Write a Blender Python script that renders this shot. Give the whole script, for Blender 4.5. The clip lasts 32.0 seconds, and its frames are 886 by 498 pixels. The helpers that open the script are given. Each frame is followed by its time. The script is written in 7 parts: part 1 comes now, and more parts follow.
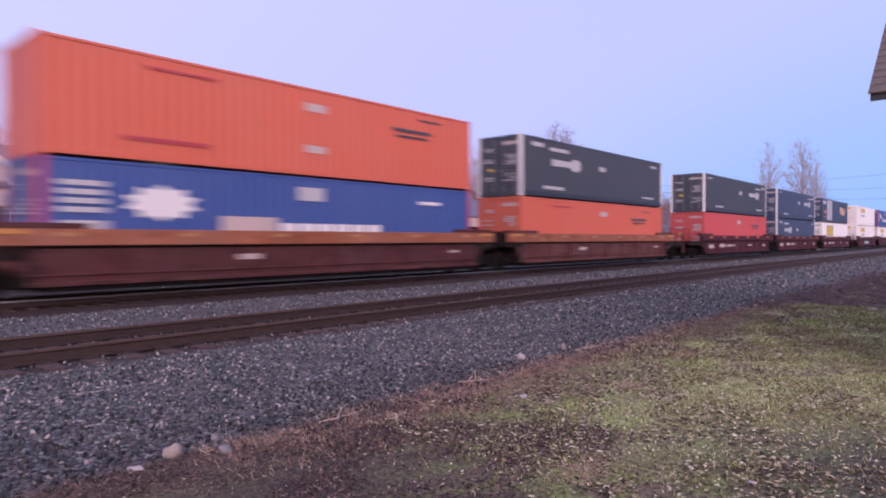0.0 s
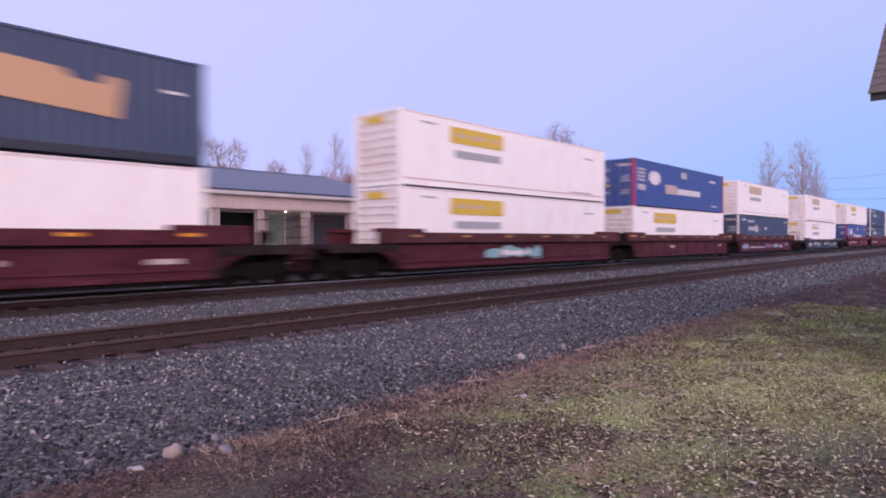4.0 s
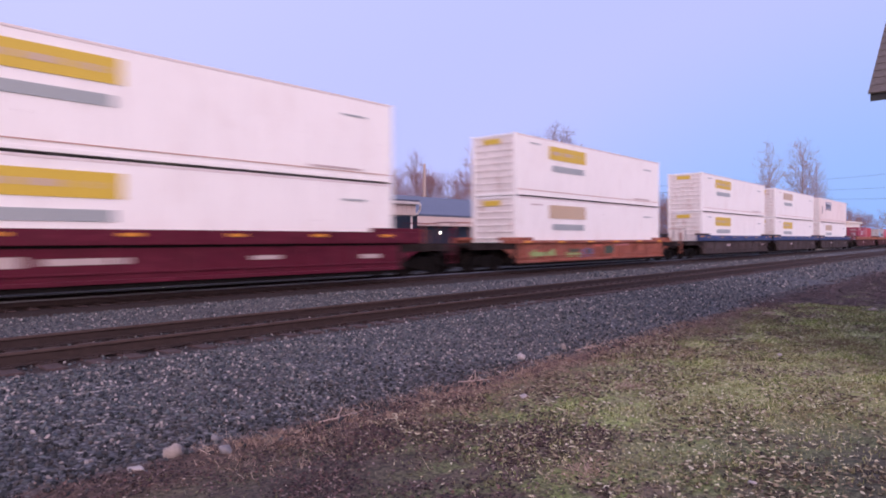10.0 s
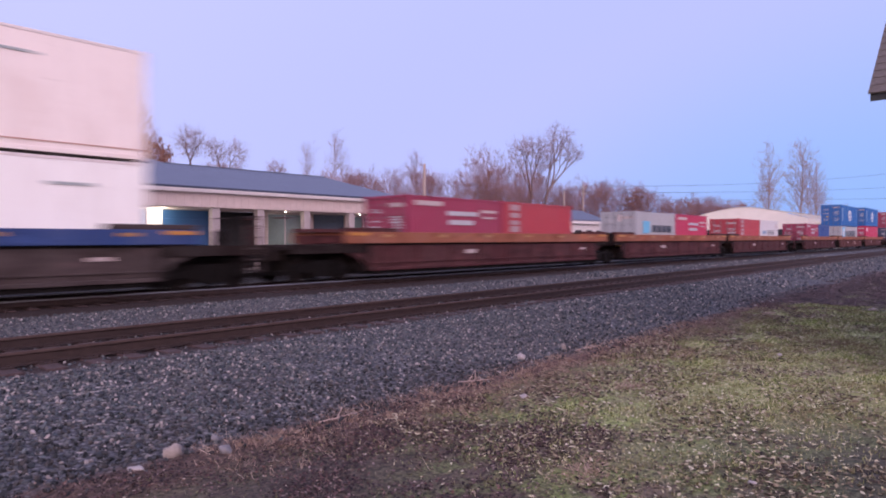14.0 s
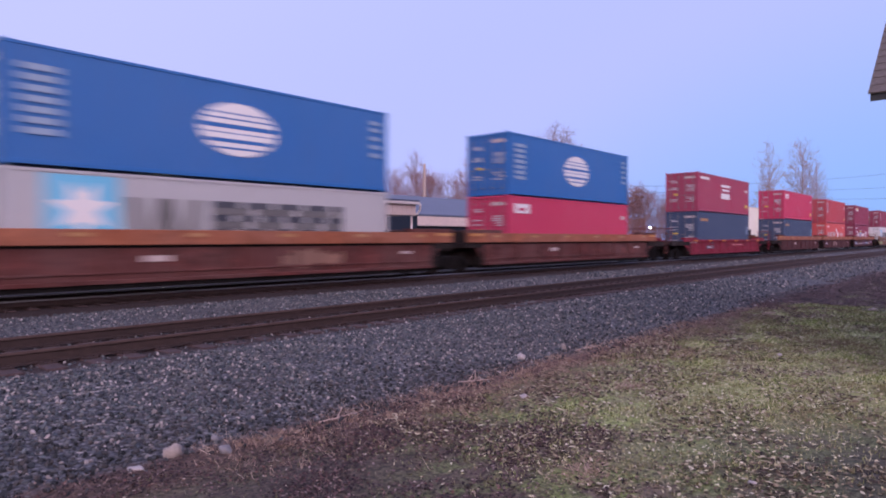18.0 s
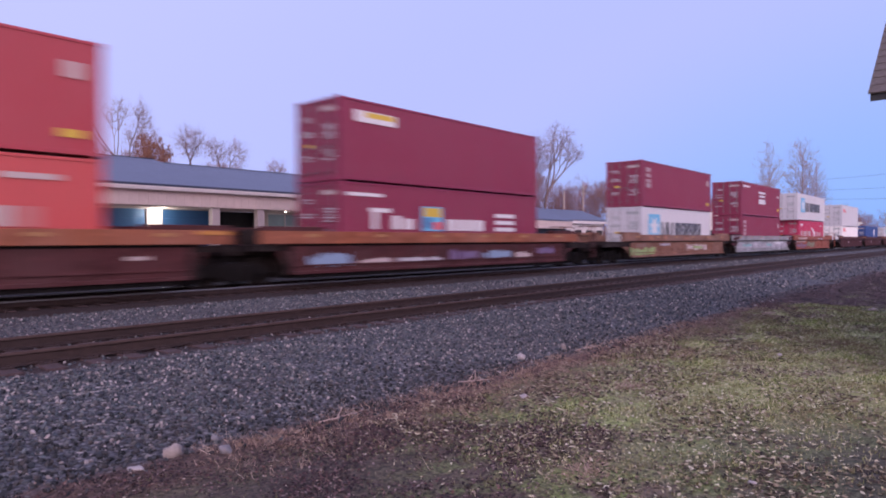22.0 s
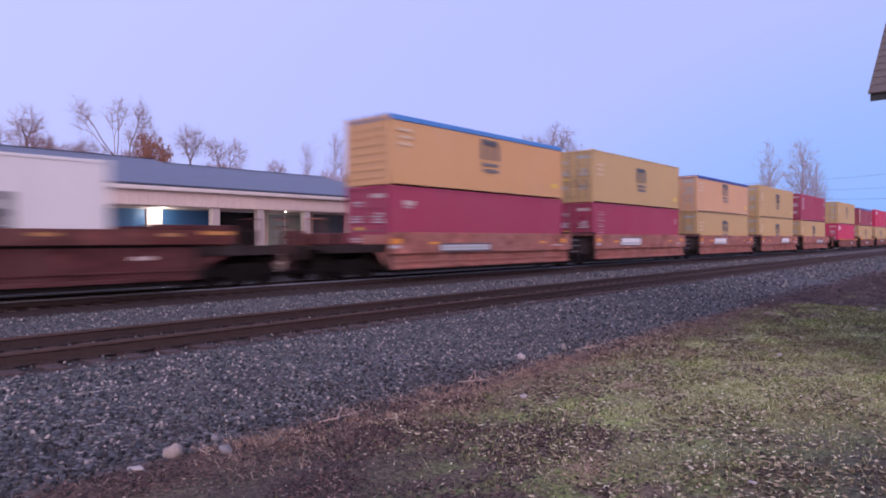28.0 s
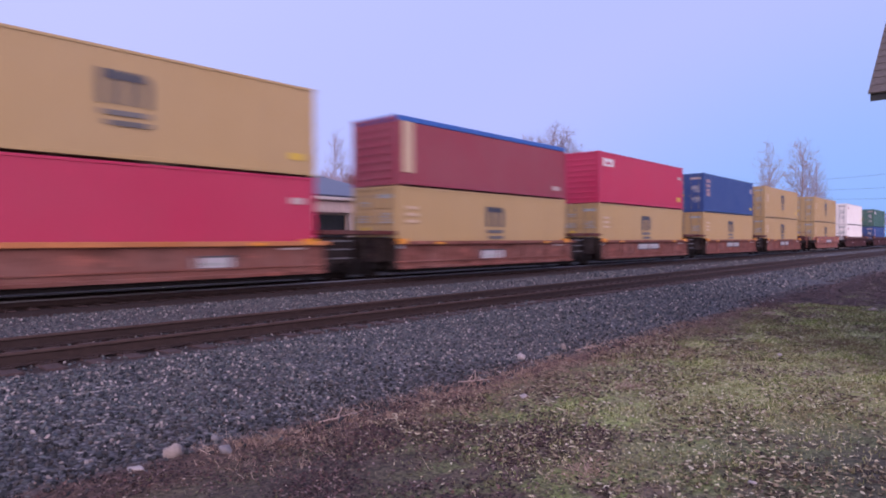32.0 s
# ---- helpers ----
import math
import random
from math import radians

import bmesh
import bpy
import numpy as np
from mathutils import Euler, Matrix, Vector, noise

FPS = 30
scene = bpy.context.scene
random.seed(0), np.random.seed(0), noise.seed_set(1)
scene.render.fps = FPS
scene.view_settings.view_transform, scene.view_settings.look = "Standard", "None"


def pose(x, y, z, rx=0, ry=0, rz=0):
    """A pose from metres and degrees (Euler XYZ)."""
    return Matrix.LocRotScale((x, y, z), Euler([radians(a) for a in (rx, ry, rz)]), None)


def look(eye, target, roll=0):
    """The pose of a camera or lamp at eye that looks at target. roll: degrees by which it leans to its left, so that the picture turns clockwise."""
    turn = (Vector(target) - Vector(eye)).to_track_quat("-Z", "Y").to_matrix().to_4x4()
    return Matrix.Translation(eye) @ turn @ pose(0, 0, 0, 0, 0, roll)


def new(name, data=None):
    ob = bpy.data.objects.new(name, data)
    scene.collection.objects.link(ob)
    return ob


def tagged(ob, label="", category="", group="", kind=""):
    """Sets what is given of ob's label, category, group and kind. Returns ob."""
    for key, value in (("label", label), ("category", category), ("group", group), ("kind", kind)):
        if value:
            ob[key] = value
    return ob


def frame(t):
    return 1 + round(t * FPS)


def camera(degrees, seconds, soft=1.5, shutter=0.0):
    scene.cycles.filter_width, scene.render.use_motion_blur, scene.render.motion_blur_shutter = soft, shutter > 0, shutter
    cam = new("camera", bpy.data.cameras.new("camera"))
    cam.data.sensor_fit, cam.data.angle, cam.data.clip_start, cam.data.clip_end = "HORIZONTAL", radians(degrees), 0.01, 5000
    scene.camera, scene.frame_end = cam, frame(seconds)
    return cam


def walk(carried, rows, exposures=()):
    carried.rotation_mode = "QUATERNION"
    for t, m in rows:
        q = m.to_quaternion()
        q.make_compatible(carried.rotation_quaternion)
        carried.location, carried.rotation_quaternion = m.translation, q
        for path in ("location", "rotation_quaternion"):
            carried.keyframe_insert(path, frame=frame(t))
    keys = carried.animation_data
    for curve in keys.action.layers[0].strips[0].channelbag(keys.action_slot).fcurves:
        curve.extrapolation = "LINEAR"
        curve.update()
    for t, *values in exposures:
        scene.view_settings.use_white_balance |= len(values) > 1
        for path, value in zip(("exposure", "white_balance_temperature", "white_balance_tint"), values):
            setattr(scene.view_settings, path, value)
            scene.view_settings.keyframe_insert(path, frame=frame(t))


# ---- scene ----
# ---- camera ----
EYE = (0.0, 0.0, 1.393)
AIM = (EYE[0] + 0.75129, EYE[1] + 0.65984, EYE[2] - 0.013393)
cam = camera(68.89, 32.0, soft=1.9, shutter=0.7)
HELD = look(EYE, AIM, -0.2)
walk(cam, [(0.0, HELD), (32.0, HELD)],
     exposures=[(0.0, 0.14, 6850, 10), (3.0, 0.10, 6850, 10), (6.0, 0.06, 6800, 10), (14.0, 0.03, 6700, 10), (17.0, 0.0, 6500, 10), (23.0, -0.03, 6400, 11), (32.0, -0.03, 6400, 11)])

# ---- light ----
SUN_AZ, SUN_EL = radians(230.0), radians(12.0)  # where the evening glow stands, from +X
world = bpy.data.worlds.new("dusk")
scene.world = world
world.use_nodes = True
wn = world.node_tree
wn.nodes.clear()
w_out = wn.nodes.new("ShaderNodeOutputWorld")
w_bg = wn.nodes.new("ShaderNodeBackground")
w_geo = wn.nodes.new("ShaderNodeTexCoord")
w_dot = wn.nodes.new("ShaderNodeVectorMath")
w_dot.operation = "DOT_PRODUCT"
w_dot.inputs[1].default_value = (0.93, -0.08, -0.85)
w_ramp = wn.nodes.new("ShaderNodeValToRGB")
w_ramp.color_ramp.interpolation = "EASE"
els = w_ramp.color_ramp.elements
els[0].position, els[0].color = 0.44, (0.57, 0.594, 1.065, 1)
els[1].position, els[1].color = 0.97, (0.28, 0.486, 1.025, 1)
e = els.new(0.76)
e.color = (0.50, 0.545, 1.045, 1)
w_map = wn.nodes.new("ShaderNodeMapRange")
w_map.inputs["From Min"].default_value = -1.0
w_map.inputs["From Max"].default_value = 1.0
w_sky = wn.nodes.new("ShaderNodeTexSky")
w_sky.sky_type = "NISHITA"
w_sky.sun_disc = False
w_sky.sun_elevation = SUN_EL
w_sky.sun_rotation = radians(90) - SUN_AZ
w_gain = wn.nodes.new("ShaderNodeVectorMath")
w_gain.operation = "SCALE"
w_gain.inputs["Scale"].default_value = 0.05
w_add = wn.nodes.new("ShaderNodeMix")
w_add.data_type = "RGBA"
w_add.inputs["Factor"].default_value = 0.06
wn.links.new(w_geo.outputs["Generated"], w_dot.inputs[0])
wn.links.new(w_dot.outputs["Value"], w_map.inputs["Value"])
wn.links.new(w_map.outputs["Result"], w_ramp.inputs["Fac"])
wn.links.new(w_sky.outputs["Color"], w_gain.inputs[0])
wn.links.new(w_ramp.outputs["Color"], w_add.inputs[6])
wn.links.new(w_gain.outputs["Vector"], w_add.inputs[7])
# the wide pink glow of the sky where the sun has gone, behind the camera
w_side = wn.nodes.new("ShaderNodeVectorMath")
w_side.operation = "DOT_PRODUCT"
w_side.inputs[1].default_value = (math.cos(SUN_AZ) * 0.985, math.sin(SUN_AZ) * 0.985, 0.17)
w_pos = wn.nodes.new("ShaderNodeMath")
w_pos.operation = "MAXIMUM"
w_pos.inputs[1].default_value = 0.0
w_pow = wn.nodes.new("ShaderNodeMath")
w_pow.operation = "POWER"
w_pow.inputs[1].default_value = 1.7
w_glow = wn.nodes.new("ShaderNodeVectorMath")
w_glow.operation = "SCALE"
w_glow.inputs[0].default_value = (2.04, 1.46, 1.47)
w_sum = wn.nodes.new("ShaderNodeVectorMath")
w_sum.operation = "ADD"
wn.links.new(w_geo.outputs["Generated"], w_side.inputs[0])
wn.links.new(w_side.outputs["Value"], w_pos.inputs[0])
wn.links.new(w_pos.outputs[0], w_pow.inputs[0])
wn.links.new(w_pow.outputs[0], w_glow.inputs["Scale"])
wn.links.new(w_add.outputs[2], w_sum.inputs[0])
wn.links.new(w_glow.outputs["Vector"], w_sum.inputs[1])
wn.links.new(w_sum.outputs["Vector"], w_bg.inputs["Color"])
wn.links.new(w_bg.outputs["Background"], w_out.inputs["Surface"])
w_bg.inputs["Strength"].default_value = 1.07

sun = new("evening_glow", bpy.data.lights.new("evening_glow", "SUN"))
sun.data.energy, sun.data.angle, sun.data.color = 0.52, radians(40), (1.0, 0.68, 0.60)
sun.matrix_world = look(
    (math.cos(SUN_AZ) * 50, math.sin(SUN_AZ) * 50, 50 * math.tan(SUN_EL) + 4), (0, 0, 4))
scene.view_settings.exposure = 0.0


# ---- materials ----
class Tree:
    def __init__(self, name):
        self.m = bpy.data.materials.new(name)
        self.m.use_nodes = True
        self.t = self.m.node_tree
        self.bsdf = self.t.nodes["Principled BSDF"]

    def add(self, kind, **inputs):
        n = self.t.nodes.new(kind)
        for k, v in inputs.items():
            n.inputs[k.replace("_", " ")].default_value = v
        return n

    def link(self, a, b):
        self.t.links.new(a, b)

    def coords(self, stretch=(1, 1, 1), world_space=False):
        if world_space:
            src = self.add("ShaderNodeNewGeometry").outputs["Position"]
        else:
            src = self.add("ShaderNodeTexCoord").outputs["Object"]
        v = self.add("ShaderNodeVectorMath")
        v.operation = "MULTIPLY"
        v.inputs[1].default_value = stretch
        self.link(src, v.inputs[0])
        return v.outputs["Vector"]

    def noise(self, scale, detail=4.0, stretch=(1, 1, 1), rough=0.6, world_space=False, shift=None):
        n = self.add("ShaderNodeTexNoise", Scale=scale, Detail=detail, Roughness=rough)
        c = self.coords(stretch, world_space)
        if shift is not None:
            a = self.add("ShaderNodeVectorMath")
            a.operation = "ADD"
            self.link(c, a.inputs[0])
            self.link(shift, a.inputs[1])
            c = a.outputs["Vector"]
        self.link(c, n.inputs["Vector"])
        return n.outputs["Fac"]

    def ramp(self, fac, stops):
        r = self.add("ShaderNodeValToRGB")
        e = r.color_ramp.elements
        for i, (p, c) in enumerate(stops):
            q = e[i] if i < 2 else e.new(p)
            q.position = p
            q.color = (*c, 1) if len(c) == 3 else c
        self.link(fac, r.inputs["Fac"])
        return r.outputs["Color"]

    def mix(self, fac, a, b, mode="MIX"):
        n = self.add("ShaderNodeMix")
        n.data_type, n.blend_type = "RGBA", mode
        for i, v in ((0, fac), (6, a), (7, b)):
            if hasattr(v, "is_linked"):
                self.link(v, n.inputs[i])
            else:
                n.inputs[i].default_value = (*v, 1) if isinstance(v, tuple) else v
        return n.outputs[2]

    def bump(self, height, strength, distance):
        b = self.add("ShaderNodeBump", Strength=strength, Distance=distance)
        self.link(height, b.inputs["Height"])
        self.link(b.outputs["Normal"], self.bsdf.inputs["Normal"])

    def base(self, c):
        if hasattr(c, "is_linked"):
            self.link(c, self.bsdf.inputs["Base Color"])
        else:
            self.bsdf.inputs["Base Color"].default_value = (*c, 1)

    def set(self, **v):
        for k, x in v.items():
            self.bsdf.inputs[k.replace("_", " ")].default_value = x
        return self


def tint(c, k):
    return tuple(min(1.0, x * k) for x in c)


def paint(name, c, rough=0.5, fade=0.25, dirt=0.18, rust=0.0, metal=0.0, blotch=0.0, stain=0.0, gloss=0.5):
    """Weathered paint on steel: faded patches, streaks that run down, rust spots."""
    t = Tree(name)
    rnd = t.add("ShaderNodeObjectInfo").outputs["Random"]
    comb = t.add("ShaderNodeCombineXYZ")
    m = t.add("ShaderNodeMath")
    m.operation = "MULTIPLY"
    m.inputs[1].default_value = 57.0
    t.link(rnd, m.inputs[0])
    t.link(m.outputs[0], comb.inputs[0])
    t.link(m.outputs[0], comb.inputs[2])
    sh = comb.outputs[0]
    big = t.noise(0.45, 5, shift=sh)
    col = t.mix(t.ramp(big, [(0.35, (0, 0, 0)), (0.72, (1, 1, 1))]), c, tuple(x + (0.55 - x) * fade for x in c))
    if blotch:
        bl = t.noise(0.8, 6, (1, 1, 2.2), 0.65, shift=sh)
        col = t.mix(t.ramp(bl, [(0.30, (1, 1, 1)), (0.52, (0, 0, 0))]), col, tint(c, 1 - 0.62 * blotch))
        bl2 = t.noise(1.3, 6, (0.7, 1, 1.6), 0.7, shift=sh)
        col = t.mix(t.ramp(bl2, [(0.54, (0, 0, 0)), (0.70, (1, 1, 1))]), col, tuple(min(1.0, x * (1 + 1.1 * blotch) + 0.012) for x in c))
    if stain:
        # brown washes of rust that run down from the rails and over the panels
        wash = t.noise(0.9, 7, (1.6, 1.6, 0.55), 0.72, shift=sh)
        col = t.mix(t.ramp(wash, [(0.52, (0, 0, 0)), (0.74, (stain, stain, stain))]), col, (0.52, 0.34, 0.27))
    streak = t.noise(1.0, 5, (5.5, 5.5, 0.35), 0.7, shift=sh)
    f = t.ramp(streak, [(0.48, (0, 0, 0)), (0.85, (dirt, dirt, dirt))])
    col = t.mix(f, col, tint((0.13, 0.10, 0.085), 1.0))
    if rust:
        spot = t.noise(3.0, 8, (1, 1, 0.6), 0.75, shift=sh)
        f = t.ramp(spot, [(0.66 - 0.16 * rust, (0, 0, 0)), (0.74 - 0.1 * rust, (1, 1, 1))])
        col = t.mix(f, col, (0.115, 0.045, 0.022))
    fine = t.noise(38.0, 3)
    col = t.mix(0.10, col, t.ramp(fine, [(0.3, (0.2, 0.2, 0.2)), (0.7, (1, 1, 1))]), "MULTIPLY")
    t.base(col)
    t.bump(fine, 0.12, 0.004)
    t.set(Roughness=rough, Metallic=metal, Specular_IOR_Level=gloss)
    return t.m


def plain(name, c, rough=0.6, metal=0.0, var=0.35, scale=6.0, bump=0.2, dist=0.01, world_space=False, gloss=0.5):
    t = Tree(name)
    a = t.noise(scale, 6, world_space=world_space)
    b = t.noise(scale * 0.13, 4, world_space=world_space)
    col = t.mix(t.ramp(a, [(0.3, (0, 0, 0)), (0.7, (1, 1, 1))]), tint(c, 1 - var), tint(c, 1 + var))
    col = t.mix(t.ramp(b, [(0.35, (0, 0, 0)), (0.7, (0.6, 0.6, 0.6))]), col, tint(c, 1 - var * 0.8))
    t.base(col)
    t.bump(a, bump, dist)
    t.set(Roughness=rough, Metallic=metal, Specular_IOR_Level=gloss)
    return t.m


def glow(name, c, strength):
    t = Tree(name)
    t.base(c)
    t.set(Emission_Strength=strength)
    t.bsdf.inputs["Emission Color"].default_value = (*c, 1)
    return t.m


PAINT = {}


def P(key):
    """Paints by name, made once."""
    if key in PAINT:
        return PAINT[key]
    c, kw = {
        "orange": ((0.60, 0.115, 0.062), dict(fade=0.03)),
        "navy": ((0.028, 0.052, 0.112), dict(fade=0.02, dirt=0.2)),
        "slate": ((0.034, 0.043, 0.060), dict(fade=0.02, dirt=0.2)),
        "blue": ((0.023, 0.070, 0.265), dict(fade=0.04)),
        "salmon": ((0.53, 0.068, 0.068), dict(fade=0.03)),
        "white": ((0.915, 0.885, 0.85), dict(fade=0.0, dirt=0.20, rust=0.05, stain=0.22)),
        "nosewhite": ((0.80, 0.74, 0.70), dict(fade=0.0, dirt=0.55, rust=0.30, stain=0.9)),
        "rustline": ((0.50, 0.27, 0.20), dict(fade=0.1, dirt=0.3, rust=0.4)),
        "raildark": ((0.012, 0.017, 0.032), dict(fade=0.02, dirt=0.3)),
        "inksoft": ((0.11, 0.105, 0.105), dict(fade=0.1, dirt=0.2)),
        "chordbright": ((0.50, 0.19, 0.07), dict(blotch=0.4, fade=0.1, dirt=0.3, rough=0.7)),
        "dirtywhite": ((0.90, 0.79, 0.74), dict(fade=0.0, dirt=0.30, rust=0.10, stain=0.6)),
        "grey": ((0.40, 0.40, 0.42), dict(fade=0.05, dirt=0.2)),
        "lightgrey": ((0.60, 0.59, 0.61), dict(fade=0.05, dirt=0.15)),
        "oxide": ((0.295, 0.023, 0.070), dict(fade=0.04)),
        "maroon": ((0.225, 0.013, 0.052), dict(fade=0.03)),
        "red": ((0.46, 0.018, 0.082), dict(fade=0.03)),
        "brick": ((0.40, 0.036, 0.054), dict(fade=0.04)),
        "azure": ((0.006, 0.115, 0.37), dict(fade=0.02, dirt=0.2)),
        "royal": ((0.016, 0.060, 0.23), dict(fade=0.03)),
        "yellow": ((0.445, 0.308, 0.135), dict(fade=0.05, dirt=0.2)),
        "amber": ((0.53, 0.30, 0.125), dict(fade=0.08, dirt=0.2, rust=0.05)),
        "brownred": ((0.26, 0.032, 0.058), dict(fade=0.06, dirt=0.25)),
        "tarplight": ((0.05, 0.21, 0.55), dict(fade=0.05, dirt=0.1)),
        "peach": ((0.54, 0.32, 0.17), dict(fade=0.1, dirt=0.2, rust=0.05)),
        "green": ((0.025, 0.11, 0.085), dict(fade=0.1)),
        "tarp": ((0.02, 0.11, 0.42), dict(fade=0.05, dirt=0.1)),
        "tarpdark": ((0.012, 0.035, 0.26), dict(fade=0.05, dirt=0.1)),
        "carbrown": ((0.070, 0.017, 0.019), dict(blotch=0.8, fade=0.04, dirt=0.4, rust=0.25, rough=0.75)),
        "carrust": ((0.092, 0.022, 0.019), dict(blotch=0.8, fade=0.08, dirt=0.5, rust=0.3, rough=0.75)),
        "carmaroon": ((0.070, 0.010, 0.019), dict(blotch=0.8, fade=0.02, dirt=0.25, rough=0.65)),
        "carred": ((0.098, 0.007, 0.022), dict(blotch=0.6, fade=0.01, dirt=0.15, rough=0.6)),
        "carblue": ((0.022, 0.040, 0.082), dict(blotch=0.8, fade=0.08, dirt=0.5, rough=0.65)),
        "carorange": ((0.30, 0.085, 0.052), dict(blotch=0.8, fade=0.1, dirt=0.5, rust=0.15, rough=0.7)),
        "cardark": ((0.045, 0.028, 0.028), dict(blotch=0.8, fade=0.08, dirt=0.6, rough=0.75)),
        "carpink": ((0.20, 0.014, 0.034), dict(blotch=0.7, fade=0.02, dirt=0.2, rough=0.7)),
        "cartan": ((0.22, 0.10, 0.065), dict(blotch=0.8, fade=0.15, dirt=0.5, rust=0.1, rough=0.75)),
        "cargrey": ((0.28, 0.28, 0.29), dict(blotch=0.8, fade=0.1, dirt=0.45, rust=0.1, rough=0.7)),
        "carsalmon": ((0.305, 0.112, 0.086), dict(blotch=0.8, fade=0.12, dirt=0.4, rust=0.05, rough=0.7)),
        "cardusty": ((0.205, 0.070, 0.052), dict(blotch=0.9, fade=0.1, dirt=0.5, rust=0.1, rough=0.7)),
        "chordorange": ((0.285, 0.092, 0.046), dict(blotch=0.5, fade=0.1, dirt=0.4, rust=0.1, rough=0.7)),
        "chordblue": ((0.025, 0.055, 0.17), dict(blotch=0.5, fade=0.1, dirt=0.4, rough=0.7)),
        "tanpatch": ((0.20, 0.095, 0.060), dict(blotch=0.5, fade=0.1, dirt=0.4)),
        "wash": ((0.40, 0.37, 0.41), dict(blotch=0.6, fade=0.1, dirt=0.45)),
        "endmark": ((0.48, 0.20, 0.03), dict(fade=0.1, dirt=0.4)),
        "deck": ((0.014, 0.008, 0.008), dict(blotch=0.6, fade=0.05, dirt=0.5, rust=0.2, rough=0.8)),
        "dullmark": ((0.36, 0.17, 0.05), dict(fade=0.1, dirt=0.5)),
        "whiterail": ((0.74, 0.66, 0.63), dict(fade=0.0, dirt=0.3, rust=0.45)),
        "mark": ((0.75, 0.30, 0.03), dict(fade=0.0, dirt=0.1)),
        "sign": ((0.64, 0.45, 0.05), dict(fade=0.0, dirt=0.1)),
        "signfaded": ((0.60, 0.50, 0.22), dict(fade=0.1, dirt=0.25)),
        "inkblue": ((0.15, 0.155, 0.24), dict(fade=0.2, dirt=0.3)),
        "signpale": ((0.55, 0.41, 0.27), dict(fade=0.1, dirt=0.2)),
        "ink": ((0.03, 0.034, 0.05), dict(fade=0.1, dirt=0.1)),
        "inkgreen": ((0.33, 0.37, 0.37), dict(fade=0.2, dirt=0.1)),
        "chalk": ((0.72, 0.70, 0.70), dict(fade=0.0, dirt=0.15)),
        "softchalk": ((0.47, 0.46, 0.48), dict(fade=0.0, dirt=0.3)),
        "paleblue": ((0.24, 0.33, 0.46), dict(fade=0.0, dirt=0.2)),
        "fadedchalk": ((0.50, 0.40, 0.38), dict(fade=0.1, dirt=0.35)),
        "pinkchalk": ((0.42, 0.27, 0.28), dict(fade=0.1, dirt=0.35)),
        "signred": ((0.75, 0.10, 0.10), dict(fade=0.0, dirt=0.1)),
        "sky": ((0.13, 0.47, 0.68), dict(fade=0.1, dirt=0.1)),
        "teal": ((0.20, 0.42, 0.42), dict(fade=0.1, dirt=0.3)),
        "lime": ((0.26, 0.38, 0.11), dict(fade=0.1, dirt=0.3)),
        "mould": ((0.045, 0.060, 0.028), dict(fade=0.05, dirt=0.3)),
        "sage": ((0.17, 0.20, 0.10), dict(blotch=0.6, fade=0.1, dirt=0.4)),
        "paletan": ((0.44, 0.33, 0.28), dict(blotch=0.5, fade=0.1, dirt=0.4)),
        "violet": ((0.15, 0.095, 0.20), dict(fade=0.1, dirt=0.3)),
        "pinkred": ((0.50, 0.16, 0.15), dict(fade=0.1, dirt=0.2)),
    }[key]
    if key.startswith(("car", "chord", "deck")):
        kw["gloss"] = 0.05 if key == "deck" else 0.2  # chalky, grimy paint
    PAINT[key] = paint("paint_" + key, c, **kw)
    return PAINT[key]


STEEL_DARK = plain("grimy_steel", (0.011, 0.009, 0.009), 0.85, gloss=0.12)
WHEEL = plain("wheel_steel", (0.018, 0.013, 0.012), 0.75, 0.2, gloss=0.2)
RAIL_RUST = plain("rusty_rail", (0.042, 0.024, 0.022), 0.75, 0.25, 0.3, 9.0)
RAIL_HEAD = plain("worn_rail_head", (0.066, 0.042, 0.038), 0.8, 0.0, 0.2, 12.0, 0.05, gloss=0.2)
RAIL_BRIGHT = plain("polished_rail_head", (0.27, 0.25, 0.25), 0.40, 0.9, 0.15, 12.0, 0.03)
ROD = plain("lock_rod_steel", (0.17, 0.165, 0.17), 0.5, 0.3)
PALE_ROD = plain("pale_lock_rod", (0.34, 0.33, 0.33), 0.5, 0.3)
ZINC = plain("galvanised_steel", (0.35, 0.34, 0.34), 0.45, 0.6)


# ---- mesh helpers ----
def part(name, data, material, parent, label="", m=None):
    """Links a bmesh or a mesh as one object under a thing or part. A mesh may be shared: the material sits on the object."""
    if isinstance(data, bmesh.types.BMesh):
        me = bpy.data.meshes.new(name)
        data.to_mesh(me)
        data.free()
        me.materials.append(material)
    else:
        me = data
    ob = new(name, me)
    if me.materials[0] is not material:
        ob.material_slots[0].link = "OBJECT"
        ob.material_slots[0].material = material
    ob.parent = parent
    if m is not None:
        ob.matrix_basis = m
    if label:
        ob["label"] = label
    return ob


def shared(name, bm, smooth=False):
    me = bpy.data.meshes.new(name)
    if smooth:
        for f in bm.faces:
            f.smooth = True
    bm.to_mesh(me)
    bm.free()
    me.materials.append(STEEL_DARK)
    return me


def thing(name, label, category, m, group="", kind=""):
    ob = tagged(new(name), label, category, group, kind)
    ob.matrix_basis = m
    return ob


